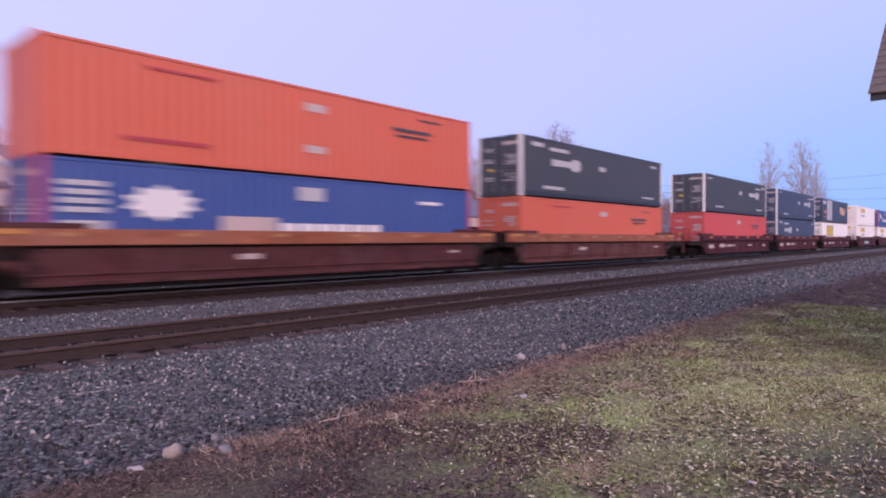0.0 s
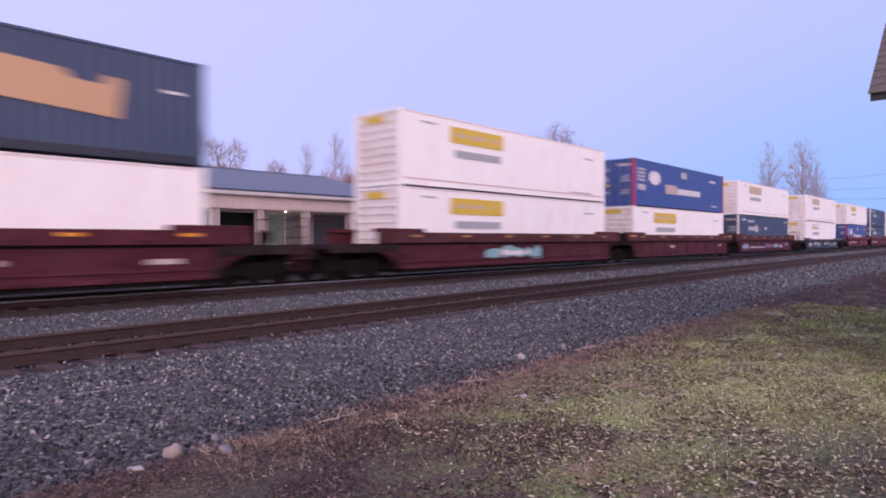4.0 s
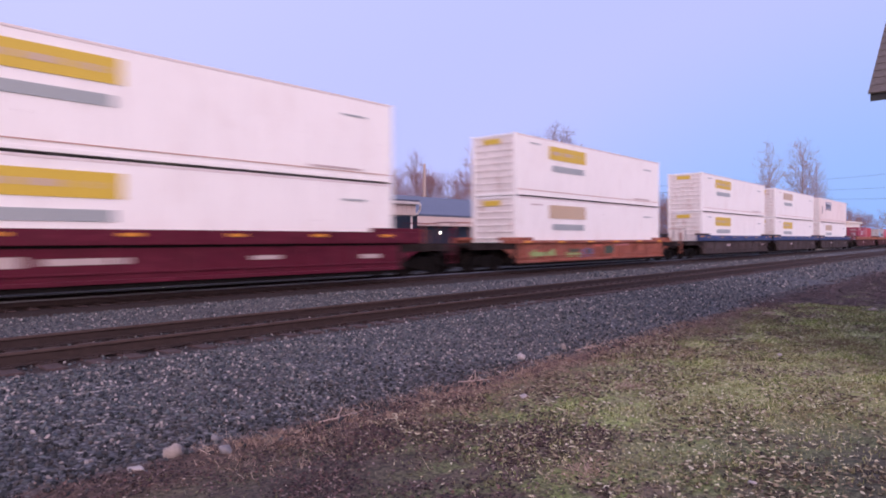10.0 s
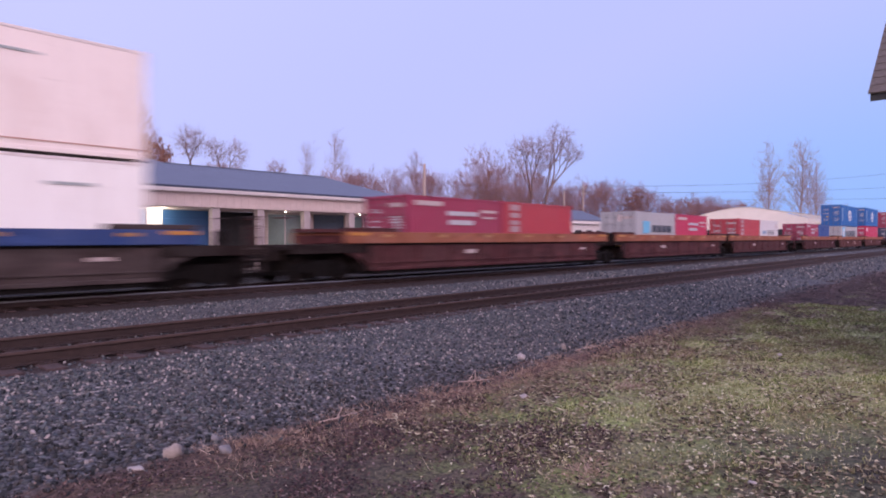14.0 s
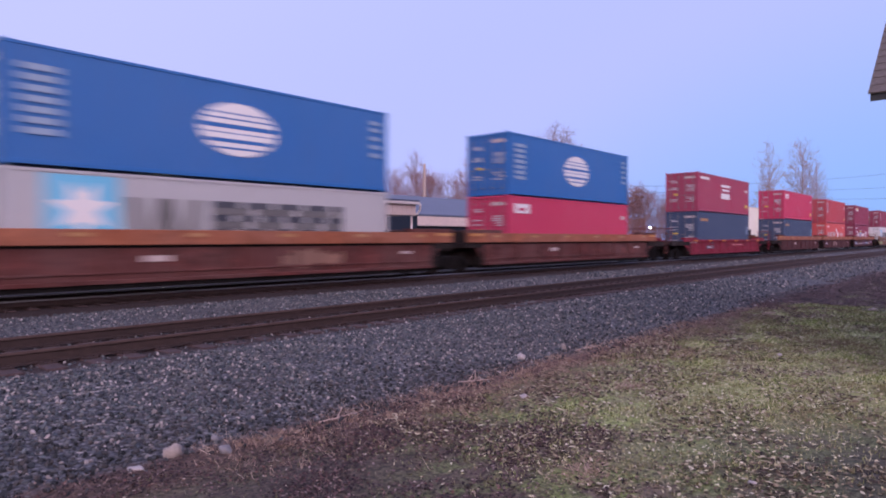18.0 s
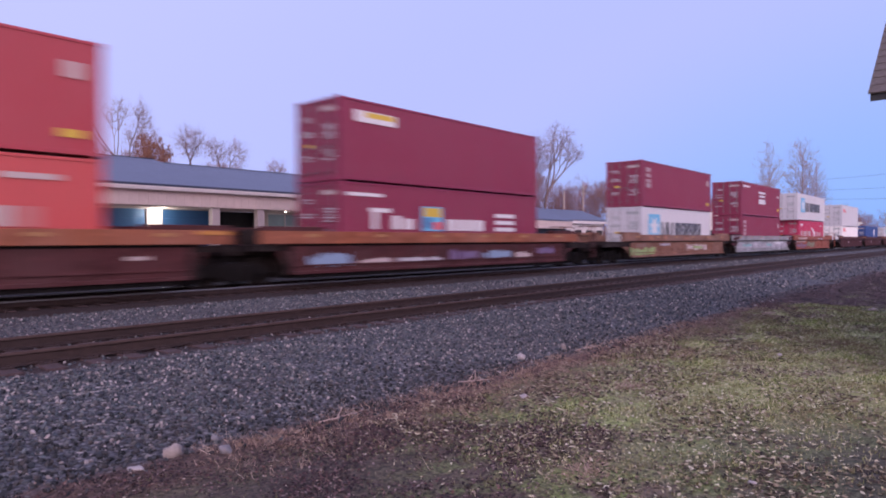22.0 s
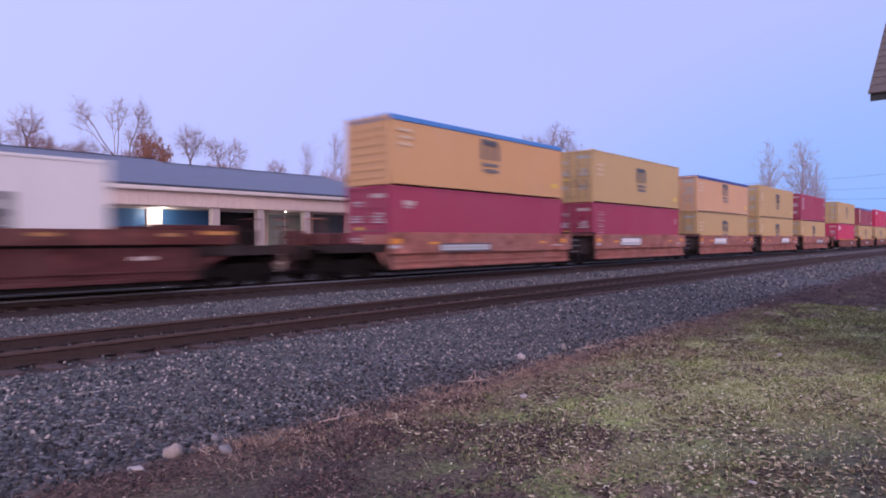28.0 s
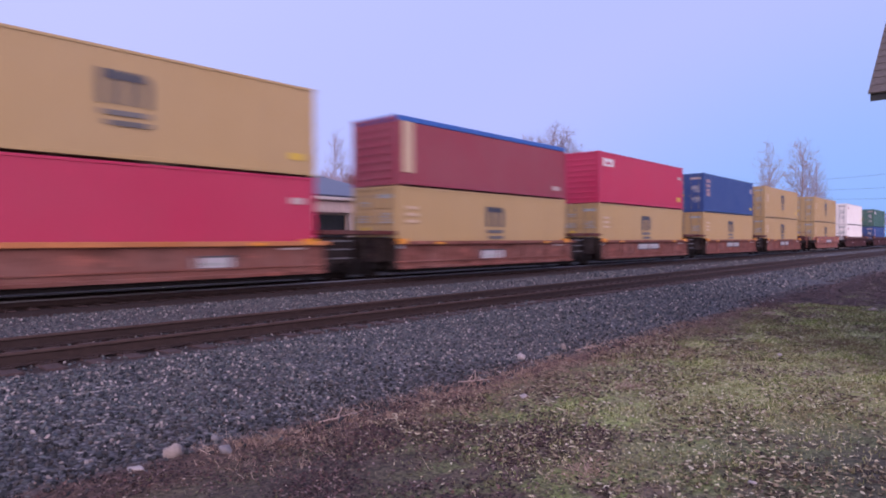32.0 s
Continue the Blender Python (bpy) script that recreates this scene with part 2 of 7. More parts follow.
def box(bm, x0, x1, y0, y1, z0, z1, bevel=0.0):
    vs = [bm.verts.new((x, y, z)) for z in (z0, z1) for x, y in ((x0, y0), (x1, y0), (x1, y1), (x0, y1))]
    fs = [bm.faces.new([vs[i] for i in q]) for q in
          ((3, 2, 1, 0), (4, 5, 6, 7), (0, 1, 5, 4), (1, 2, 6, 5), (2, 3, 7, 6), (3, 0, 4, 7))]
    if bevel:
        es = list({e for f in fs for e in f.edges})
        bmesh.ops.bevel(bm, geom=es, offset=bevel, segments=1, affect="EDGES", profile=0.7)
    return bm


def boxes(*rows, bevel=0.0):
    bm = bmesh.new()
    for r in rows:
        box(bm, *r, bevel=bevel)
    return bm


def tube(bm, a, b, r0, r1=None, n=8):
    a, b = Vector(a), Vector(b)
    r1 = r0 if r1 is None else r1
    d = (b - a)
    q = d.to_track_quat("Z", "Y")
    rings = []
    for p, r in ((a, r0), (b, r1)):
        rings.append([bm.verts.new(p + q @ Vector((r * math.cos(2 * math.pi * i / n), r * math.sin(2 * math.pi * i / n), 0)))
                      for i in range(n)])
    for i in range(n):
        bm.faces.new((rings[0][i], rings[0][(i + 1) % n], rings[1][(i + 1) % n], rings[1][i]))
    bm.faces.new(rings[0][::-1])
    bm.faces.new(rings[1])
    return bm


def prism(bm, pts, y0, y1):
    """A polygon in x, z drawn out from y0 to y1."""
    a = [bm.verts.new((x, y0, z)) for x, z in pts]
    b = [bm.verts.new((x, y1, z)) for x, z in pts]
    bm.faces.new(a)
    bm.faces.new(b[::-1])
    n = len(pts)
    for i in range(n):
        bm.faces.new((a[i], b[i], b[(i + 1) % n], a[(i + 1) % n]))
    bmesh.ops.recalc_face_normals(bm, faces=bm.faces[:])
    return bm


def raw_mesh(name, verts, faces, material, smooth=False):
    """One mesh from arrays of verts (n, 3) and faces (m, 3 or 4)."""
    me = bpy.data.meshes.new(name)
    verts, faces = np.asarray(verts, np.float32), np.asarray(faces, np.int32)
    k = faces.shape[1]
    me.vertices.add(len(verts))
    me.vertices.foreach_set("co", verts.ravel())
    me.loops.add(faces.size)
    me.loops.foreach_set("vertex_index", faces.ravel())
    me.polygons.add(len(faces))
    me.polygons.foreach_set("loop_start", np.arange(0, faces.size, k, dtype=np.int32))
    me.polygons.foreach_set("use_smooth", np.full(len(faces), smooth))
    me.update()
    me.validate()
    me.materials.append(material)
    return me


# ---- ground ----
def smooth(a, b, t):
    t = np.clip((t - a) / (b - a), 0, 1)
    return t * t * (3 - 2 * t)


def ground_z(x, y):
    """Height of the ground over the rail heads' level: lawn, ballast shoulder, track bed, lots behind."""
    x, y = np.asarray(x, float), np.asarray(y, float)
    lawn = -0.45 - 0.05 * smooth(18, 40, x)
    bed = -0.205 - 0.06 * np.exp(-((y - 13.4) / 0.9) ** 2)
    edge = 5.25 + 0.18 * np.sin(x * 0.9) + 0.1 * np.sin(x * 2.3 + 1)
    z = lawn + (bed - lawn) * smooth(edge - 0.15, edge + 3.2, y)
    z = z + (-0.42 - bed) * smooth(20.6, 23.4, y)
    z = z + 0.14 * smooth(25.0, 28.0, y)
    rough = 0.012 * np.sin(x * 3.1 + y * 1.7) + 0.014 * np.sin(y * 4.3 - x * 1.1) + 0.02 * np.sin(x * 0.8 + 2) * np.sin(y * 1.1)
    return z + rough * np.exp(-((y - 2.5) / 5.0) ** 2)


def ground_material():
    t = Tree("ground_cover")
    pos = t.add("ShaderNodeSeparateXYZ")
    t.link(t.add("ShaderNodeNewGeometry").outputs["Position"], pos.inputs[0])
    X, Y = pos.outputs[0], pos.outputs[1]

    def edge(src, at, width, wobble=0.0, scale=1.0):
        v = src
        if wobble:
            n = t.noise(scale, 5, world_space=True)
            a = t.add("ShaderNodeMath")
            a.operation = "MULTIPLY_ADD"
            a.inputs[1].default_value = wobble
            a.inputs[2].default_value = -wobble * 0.5
            t.link(n, a.inputs[0])
            b = t.add("ShaderNodeMath")
            b.operation = "ADD"
            t.link(src, b.inputs[0])
            t.link(a.outputs[0], b.inputs[1])
            v = b.outputs[0]
        m = t.add("ShaderNodeMapRange")
        m.inputs["From Min"].default_value = at - width / 2
        m.inputs["From Max"].default_value = at + width / 2
        t.link(v, m.inputs["Value"])
        return m.outputs["Result"]

    # lawn: short worn grass, soil and fallen leaves
    g1, g2, g3 = (t.noise(s, 6, world_space=True) for s in (0.55, 3.2, 24.0))
    grass = t.mix(t.ramp(g3, [(0.34, (0, 0, 0)), (0.66, (1, 1, 1))]), (0.052, 0.076, 0.022), (0.35, 0.45, 0.135))
    soil = t.mix(t.ramp(g3, [(0.35, (0, 0, 0)), (0.65, (1, 1, 1))]), (0.055, 0.040, 0.034), (0.20, 0.15, 0.11))
    lawn = t.mix(t.ramp(g2, [(0.40, (0, 0, 0)), (0.60, (1, 1, 1))]), soil, grass)
    lawn = t.mix(t.ramp(g1, [(0.36, (0, 0, 0)), (0.58, (1, 1, 1))]), soil, lawn)
    # a pool of light painted into the lawn as paler, straw-toned grass
    straw = t.mix(t.ramp(g3, [(0.3, (0, 0, 0)), (0.7, (1, 1, 1))]), (0.075, 0.098, 0.032), (0.54, 0.56, 0.26))
    spot = t.add("ShaderNodeVectorMath")
    spot.operation = "DISTANCE"
    t.link(t.coords((0.55, 1, 0), True), spot.inputs[0])
    spot.inputs[1].default_value = (5.7, 2.0, 0)
    wob = t.noise(0.9, 5, world_space=True)
    ws = t.add("ShaderNodeMath")
    ws.operation = "MULTIPLY_ADD"
    ws.inputs[1].default_value = 2.6
    t.link(wob, ws.inputs[0])
    t.link(spot.outputs["Value"], ws.inputs[2])
    pool_mask = t.add("ShaderNodeMapRange")
    pool_mask.inputs["From Min"].default_value = 4.8
    pool_mask.inputs["From Max"].default_value = 1.8
    t.link(ws.outputs[0], pool_mask.inputs["Value"])
    lawn = t.mix(pool_mask.outputs["Result"], lawn, straw)
    # ballast: crushed grey stone
    vor = t.add("ShaderNodeTexVoronoi", Scale=19.0, Randomness=1.0)
    t.link(t.coords((1, 1, 1), True), vor.inputs["Vector"])
    sep = t.add("ShaderNodeSeparateColor")
    t.link(vor.outputs["Color"], sep.inputs[0])
    stone = t.ramp(sep.outputs[0], [(0.0, (0.062, 0.066, 0.078)), (0.55, (0.145, 0.146, 0.162)), (0.93, (0.20, 0.19, 0.19)), (1.0, (0.42, 0.38, 0.36))])
    gap = t.ramp(vor.outputs["Distance"], [(0.25, (1, 1, 1)), (0.75, (0.25, 0.25, 0.25))])
    stone = t.mix(1.0, stone, gap, "MULTIPLY")
    stain = t.noise(0.35, 4, world_space=True)
    stone = t.mix(t.ramp(stain, [(0.45, (0, 0, 0)), (0.75, (0.45, 0.45, 0.45))]), stone, (0.075, 0.055, 0.05))
    lot = t.mix(t.ramp(g3, [(0.3, (0, 0, 0)), (0.7, (1, 1, 1))]), (0.020, 0.019, 0.021), (0.042, 0.038, 0.038))
    dry = t.mix(t.ramp(g2, [(0.3, (0, 0, 0)), (0.7, (1, 1, 1))]), (0.075, 0.06, 0.035), (0.14, 0.11, 0.065))
    litter = t.mix(t.ramp(g2, [(0.35, (0, 0, 0)), (0.65, (1, 1, 1))]), (0.022, 0.014, 0.016), (0.085, 0.046, 0.042))
    col = lawn
    brown = t.mix(t.ramp(g3, [(0.35, (0, 0, 0)), (0.65, (1, 1, 1))]), (0.036, 0.021, 0.019), (0.185, 0.110, 0.085))
    worn = t.mix(1.0, edge(X, 13.5, 5.0, 4.0, 0.6), (0.85, 0.85, 0.85), "MULTIPLY")
    sward = t.mix(t.ramp(g3, [(0.32, (0, 0, 0)), (0.68, (1, 1, 1))]), (0.125, 0.145, 0.050), (0.60, 0.68, 0.28))
    col = t.mix(worn, col, sward)
    col = t.mix(edge(Y, 4.55, 0.9, 1.6, 0.8), col, brown)
    mulch = t.mix(t.ramp(g3, [(0.4, (0, 0, 0)), (0.7, (1, 1, 1))]), (0.038, 0.031, 0.028), (0.120, 0.092, 0.076))
    bare = t.mix(t.ramp(g3, [(0.4, (0, 0, 0)), (0.7, (1, 1, 1))]), (0.022, 0.022, 0.024), (0.105, 0.090, 0.085))
    for cx, cy, r0, r1, cover in ((2.0, 3.9, 3.1, 0.8, mulch), (4.2, 0.8, 2.5, 0.8, bare)):
        mul = t.add("ShaderNodeVectorMath")
        mul.operation = "DISTANCE"
        t.link(t.coords((0.7, 1, 0), True), mul.inputs[0])
        mul.inputs[1].default_value = (cx, cy, 0)
        ms = t.add("ShaderNodeMath")
        ms.operation = "MULTIPLY_ADD"
        ms.inputs[1].default_value = 1.4
        t.link(wob, ms.inputs[0])
        t.link(mul.outputs["Value"], ms.inputs[2])
        mr = t.add("ShaderNodeMapRange")
        mr.inputs["From Min"].default_value = r0
        mr.inputs["From Max"].default_value = r1
        t.link(ms.outputs[0], mr.inputs["Value"])
        col = t.mix(mr.outputs["Result"], col, cover)
    far = t.mix(1.0, edge(X, 19.0, 1.6, 5.0, 0.8), t.mix(edge(Y, 5.7, 0.8, 1.4, 0.9), (1.0, 1.0, 1.0), (0.0, 0.0, 0.0)), "MULTIPLY")
    col = t.mix(edge(Y, 5.35, 0.30, 0.75, 2.2), col, stone)
    col = t.mix(t.ramp(t.mix(0.5, far, t.noise(1.7, 6, world_space=True)), [(0.52, (0, 0, 0)), (0.74, (1, 1, 1))]), col, litter)
    # oily brown strips along both tracks; the far one widened to paint shade behind the train
    oil_and_shade = t.mix(t.ramp(g3, [(0.35, (0, 0, 0)), (0.65, (1, 1, 1))]), (0.020, 0.013, 0.013), (0.055, 0.037, 0.035))
    for a, b in ((8.82, 11.5), (15.5, 25.5)):
        band = t.mix(1.0, edge(Y, a, 0.3, 0.5, 1.5), t.mix(edge(Y, b, 0.3, 0.5, 1.5), (1.0, 1.0, 1.0), (0.0, 0.0, 0.0)), "MULTIPLY")
        col = t.mix(band, col, oil_and_shade)
    col = t.mix(edge(Y, 22.9, 0.5, 1.0, 1.0), col, lot)
    col = t.mix(edge(Y, 52.0, 3.0, 4.0, 0.2), col, dry)
    t.base(col)
    h = t.mix(edge(Y, 5.35, 0.25), g3, gap)
    t.bump(h, 0.7, 0.03)
    t.set(Roughness=0.9)
    t.bsdf.inputs["Specular IOR Level"].default_value = 0.25
    return t.m


GROUND_MAT = ground_material()


def build_ground():
    xs = np.concatenate([[-3000, -800, -250, -90, -40], np.arange(-20, 26, 0.4), np.arange(26, 70, 2.0), np.arange(70, 260, 12.0), [300, 500, 1200, 3000]])
    ys = np.concatenate([[-3000, -700, -200, -60, -25], np.arange(-12, 1, 0.5), np.arange(1, 16, 0.2), np.arange(16, 30, 0.5), np.arange(30, 80, 5.0), [100, 160, 300, 900, 3000]])
    gx, gy = np.meshgrid(xs, ys, indexing="ij")
    gz = ground_z(gx, gy)
    n, m = gx.shape
    verts = np.stack([gx, gy, gz], -1).reshape(-1, 3)
    i, j = np.meshgrid(np.arange(n - 1), np.arange(m - 1), indexing="ij")
    a = (i * m + j).ravel()
    faces = np.stack([a, a + m, a + m + 1, a + 1], -1)
    ob = new("ground", raw_mesh("ground", verts, faces, GROUND_MAT, True))
    tagged(ob, "worn lawn, grey ballast bed and paved lot beside the railway", "ground", kind="structure")


build_ground()

# ---- railway tracks ----
NEAR_Y, TRAIN_Y = 10.216, 18.383
TIE_WOOD = plain("tie_wood", (0.054, 0.030, 0.029), 0.85, 0, 0.45, 7.0, 0.5, 0.02)


def rail_profile():
    pts = [(-0.07, -0.175), (0.07, -0.175), (0.07, -0.163), (0.012, -0.145), (0.010, -0.05), (0.035, -0.038), (0.037, -0.034), (0.030, -0.004), (0.026, 0.0)]
    return pts + [(-y, z) for y, z in pts[:1:-1]]


def build_track(name, yc, label, x0, x1, singles, head):
    root = thing(name, label, "railway track", pose(0, yc, 0), kind="structure")
    prof = rail_profile()
    head_faces = {6, 7, 8, 9, 10}
    for s in (-1, 1):
        bm = bmesh.new()
        cuts = [x0, -40, 0, 60, 200, x1]
        rings = [[bm.verts.new((x, y + s * 0.7525, z)) for y, z in prof] for x in cuts]
        for k in range(len(cuts) - 1):
            for i in range(len(prof)):
                j = (i + 1) % len(prof)
                f = bm.faces.new((rings[k][i], rings[k + 1][i], rings[k + 1][j], rings[k][j]))
                f.material_index = 1 if i in head_faces else 0
        bmesh.ops.recalc_face_normals(bm, faces=bm.faces[:])
        ob = part("rail", bm, RAIL_RUST, root, "rusty rail with a worn head")
        ob.data.materials.append(head)
    tie = bmesh.new()
    box(tie, -0.115, 0.115, -1.30, 1.30, -0.36, -0.178, bevel=0.012)
    tie_me = shared("tie", tie)
    plate = bmesh.new()
    box(plate, -0.10, 0.10, -0.17, 0.17, -0.181, -0.166)
    for sx in (-0.06, 0.06):
        for sy in (-0.10, 0.10):
            box(plate, sx - 0.016, sx + 0.016, sy - 0.022, sy + 0.022, -0.17, -0.148)
    plate_me = shared("tie_plate", plate)
    rnd = random.Random(len(name))
    n = 0
    x = x0
    rest = bmesh.new()
    while x < x1:
        if singles[0] < x < singles[1]:
            part("tie", tie_me, TIE_WOOD, root, m=pose(x, rnd.uniform(-0.06, 0.06), rnd.uniform(-0.012, 0.004), 0, 0, rnd.uniform(-1.2, 1.2)))
            for s in (-1, 1):
                part("tie_plate", plate_me, RAIL_RUST, root, m=pose(x, s * 0.7525, 0))
        else:
            d = rnd.uniform(-0.06, 0.06)
            box(rest, x - 0.115, x + 0.115, -1.30 + d, 1.30 + d, -0.36, -0.180)
        x += 0.51 + rnd.uniform(-0.03, 0.03)
        n += 1
    tagged(part("far_ties", rest, TIE_WOOD, root, "row of weathered wooden ties"), kind="stuff")
    return root


build_track("track_near", NEAR_Y, "empty railway track with rusty rails on wooden ties", -820, 1000, (-6, 44), RAIL_HEAD)
build_track("track_far", TRAIN_Y, "railway track under the container train", -820, 1000, (-4, 40), RAIL_BRIGHT)


# ---- stones, rocks, grass and leaves ----
def rock_shapes(k, seed, flat=0.7):
    """A few lumpy low-poly stone shapes: arrays of verts and faces."""
    out = []
    rs = np.random.RandomState(seed)
    for _ in range(k):
        bm = bmesh.new()
        bmesh.ops.create_icosphere(bm, subdivisions=1, radius=1.0)
        v = np.array([w.co for w in bm.verts])
        f = np.array([[w.index for w in p.verts] for p in bm.faces])
        bm.free()
        axes = rs.normal(size=(7, 3))
        axes /= np.linalg.norm(axes, axis=1)[:, None]
        for a in axes:
            c = rs.uniform(0.45, 0.8)
            d = v @ a
            v = v - np.outer(np.maximum(d - c, 0), a)
        v = v * np.array([rs.uniform(0.8, 1.3), rs.uniform(0.7, 1.1), flat * rs.uniform(0.7, 1.1)])
        out.append((v, f))
    return out


def scatter(shapes, xyz, size, seed):
    rs = np.random.RandomState(seed)
    V, Fc, base = [], [], 0
    which = rs.randint(len(shapes), size=len(xyz))
    for k, (v, f) in enumerate(shapes):
        idx = np.where(which == k)[0]
        if not len(idx):
            continue
        q = rs.normal(size=(len(idx), 4))
        q /= np.linalg.norm(q, axis=1)[:, None]
        w, x, y, z = q.T
        R = np.stack([1 - 2 * (y * y + z * z), 2 * (x * y - w * z), 2 * (x * z + w * y),
                      2 * (x * y + w * z), 1 - 2 * (x * x + z * z), 2 * (y * z - w * x),
                      2 * (x * z - w * y), 2 * (y * z + w * x), 1 - 2 * (x * x + y * y)], -1).reshape(-1, 3, 3)
        p = np.einsum("nij,vj->nvi", R, v) * size[idx][:, None, None] + xyz[idx][:, None, :]
        V.append(p.reshape(-1, 3))
        Fc.append((f[None] + (np.arange(len(idx)) * len(v))[:, None, None] + base).reshape(-1, 3))
        base += len(idx) * len(v)
    return np.concatenate(V), np.concatenate(Fc)


def island_material(name, stops, rough=0.85, world_noise=None):
    t = Tree(name)
    r = t.add("ShaderNodeNewGeometry").outputs["Random Per Island"]
    col = t.ramp(r, stops)
    n = t.noise(30.0, 4, world_space=True)
    col = t.mix(0.5, col, t.ramp(n, [(0.25, (0.45, 0.45, 0.45)), (0.75, (1.25, 1.25, 1.25))]), "MULTIPLY")
    if world_noise:
        b = t.noise(world_noise[0], 4, world_space=True)
        col = t.mix(t.ramp(b, [(0.42, (0, 0, 0)), (0.66, (1, 1, 1))]), col, world_noise[1])
    t.base(col)
    t.bump(n, 0.4, 0.006)
    t.set(Roughness=rough)
    t.bsdf.inputs["Specular IOR Level"].default_value = 0.3
    return t.m


def build_stones():
    rs = np.random.RandomState(5)
    shapes = rock_shapes(7, 3)
    mat = island_material("crushed_stone", [(0.0, (0.015, 0.019, 0.024)), (0.22, (0.053, 0.064, 0.079)), (0.34, (0.081, 0.077, 0.085)), (0.48, (0.070, 0.087, 0.097)), (0.62, (0.118, 0.112, 0.109)), (0.78, (0.110, 0.133, 0.148)), (0.90, (0.226, 0.202, 0.197)), (1.0, (0.414, 0.367, 0.357))])
    pts = []
    for x0, x1, y0, y1, per in ((-1.0, 5.0, 5.0, 8.9, 420), (5.0, 12.0, 5.0, 8.9, 300), (12.0, 26.0, 5.0, 8.9, 120),
                                (1.0, 14.0, 11.6, 15.6, 170), (14.0, 30.0, 11.6, 15.4, 60), (0.5, 14.0, 8.9, 11.5, 70), (26.0, 70.0, 5.3, 8.9, 26), (30.0, 70.0, 11.6, 15.4, 18)):
        n = int((x1 - x0) * (y1 - y0) * per)
        p = np.stack([rs.uniform(x0, x1, n), rs.uniform(y0, y1, n)], -1)
        e = 5.25 + 0.18 * np.sin(p[:, 0] * 0.9) + 0.1 * np.sin(p[:, 0] * 2.3 + 1)
        e = e + np.clip((p[:, 0] - 15) / 6, 0, 1) * (0.30 + 0.25 * np.sin(p[:, 0] * 1.1) + 0.15 * np.sin(p[:, 0] * 2.9)) + 0.015 * np.clip(p[:, 0] - 20, 0, 40)
        p = p[rs.uniform(size=n) < np.clip((p[:, 1] - e + 0.35) / (0.6 + 0.08 * np.clip(p[:, 0] - 12, 0, 12)), 0, 1)]
        tie_end = np.abs(p[:, 1] - 8.82) < 0.13
        p = p[~tie_end | (rs.uniform(size=len(p)) < 0.25)]
        pts.append(p)
    p = np.concatenate(pts)
    s = rs.uniform(0.012, 0.033, len(p)) * np.where(p[:, 0] > 26, 2.0, np.where(p[:, 0] > 12, 1.35, 1.0))
    z = ground_z(p[:, 0], p[:, 1]) + s * rs.uniform(0.1, 0.55, len(p))
    # stones towards the lawn take a darker set of tones
    near_lawn = p[:, 1] < 6.5 + 0.3 * np.sin(p[:, 0] * 1.3) + rs.normal(0, 0.45, len(p)) - 0.10 * p[:, 0]
    dirty = island_material("dark_stone", [(0.0, (0.010, 0.012, 0.014)), (0.35, (0.034, 0.037, 0.042)), (0.55, (0.055, 0.047, 0.046)), (0.85, (0.069, 0.077, 0.087)), (0.95, (0.134, 0.118, 0.118)), (1.0, (0.286, 0.252, 0.244))])
    for pickd, nm, lab, m in ((~near_lawn, "ballast_stones", "loose crushed grey stones of the track ballast", mat), (near_lawn, "dirty_ballast_stones", "darker crushed stones at the edge of the ballast", dirty)):
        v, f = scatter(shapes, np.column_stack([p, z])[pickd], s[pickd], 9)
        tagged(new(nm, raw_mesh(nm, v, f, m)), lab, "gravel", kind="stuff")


def build_rocks():
    mat = plain("pale_rock", (0.31, 0.26, 0.235), 0.85, 0, 0.3, 14.0, 0.5, 0.02)
    mat2 = plain("white_rock", (0.38, 0.34, 0.33), 0.85, 0, 0.25, 14.0, 0.5, 0.02)
    mat3 = plain("grey_rock", (0.21, 0.195, 0.20), 0.85, 0, 0.3, 14.0, 0.5, 0.02)
    k = 0
    for x, y, sx, sy, sz, m in ((2.61, 5.36, 0.115, 0.10, 0.085, mat), (3.04, 5.46, 0.075, 0.055, 0.045, mat3), (2.98, 5.16, 0.10, 0.07, 0.05, mat3),
                                (2.25, 5.23, 0.11, 0.06, 0.025, mat2), (8.24, 5.65, 0.11, 0.09, 0.09, mat2), (6.33, 4.31, 0.10, 0.06, 0.03, mat2),
                                (9.38, 5.57, 0.08, 0.06, 0.07, mat), (7.2, 5.3, 0.05, 0.04, 0.03, mat2), (19.5, 2.62, 0.16, 0.10, 0.06, mat2), (11.14, 2.72, 0.07, 0.05, 0.03, mat2), (5.16, 1.45, 0.045, 0.035, 0.02, mat2)):
        v, f = rock_shapes(1, 40 + k, 1.0)[0]
        bm = bmesh.new()
        vs = [bm.verts.new(p) for p in v * np.array([sx, sy, sz])]
        for q in f:
            bm.faces.new([vs[i] for i in q])
        bmesh.ops.subdivide_edges(bm, edges=bm.edges[:], cuts=1, use_grid_fill=True, smooth=0.35)
        for w in bm.verts:
            w.co *= 1 + 0.30 * noise.noise(w.co * 26 + Vector((k, 0, 0)))
        me = shared("rock", bm, True)
        me.materials[0] = m
        ob = new("rock", me)
        ob.matrix_basis = pose(x, y, float(ground_z(x, y)) + sz * 0.45, 0, 0, 40 * k)
        tagged(ob, "pale rounded rock lying at the edge of the ballast" if m is mat else "flat grey rock half sunk beside the ballast" if m is mat3 else "small whitish stone lying on the bare ground", "rock", "loose rocks")
        k += 1


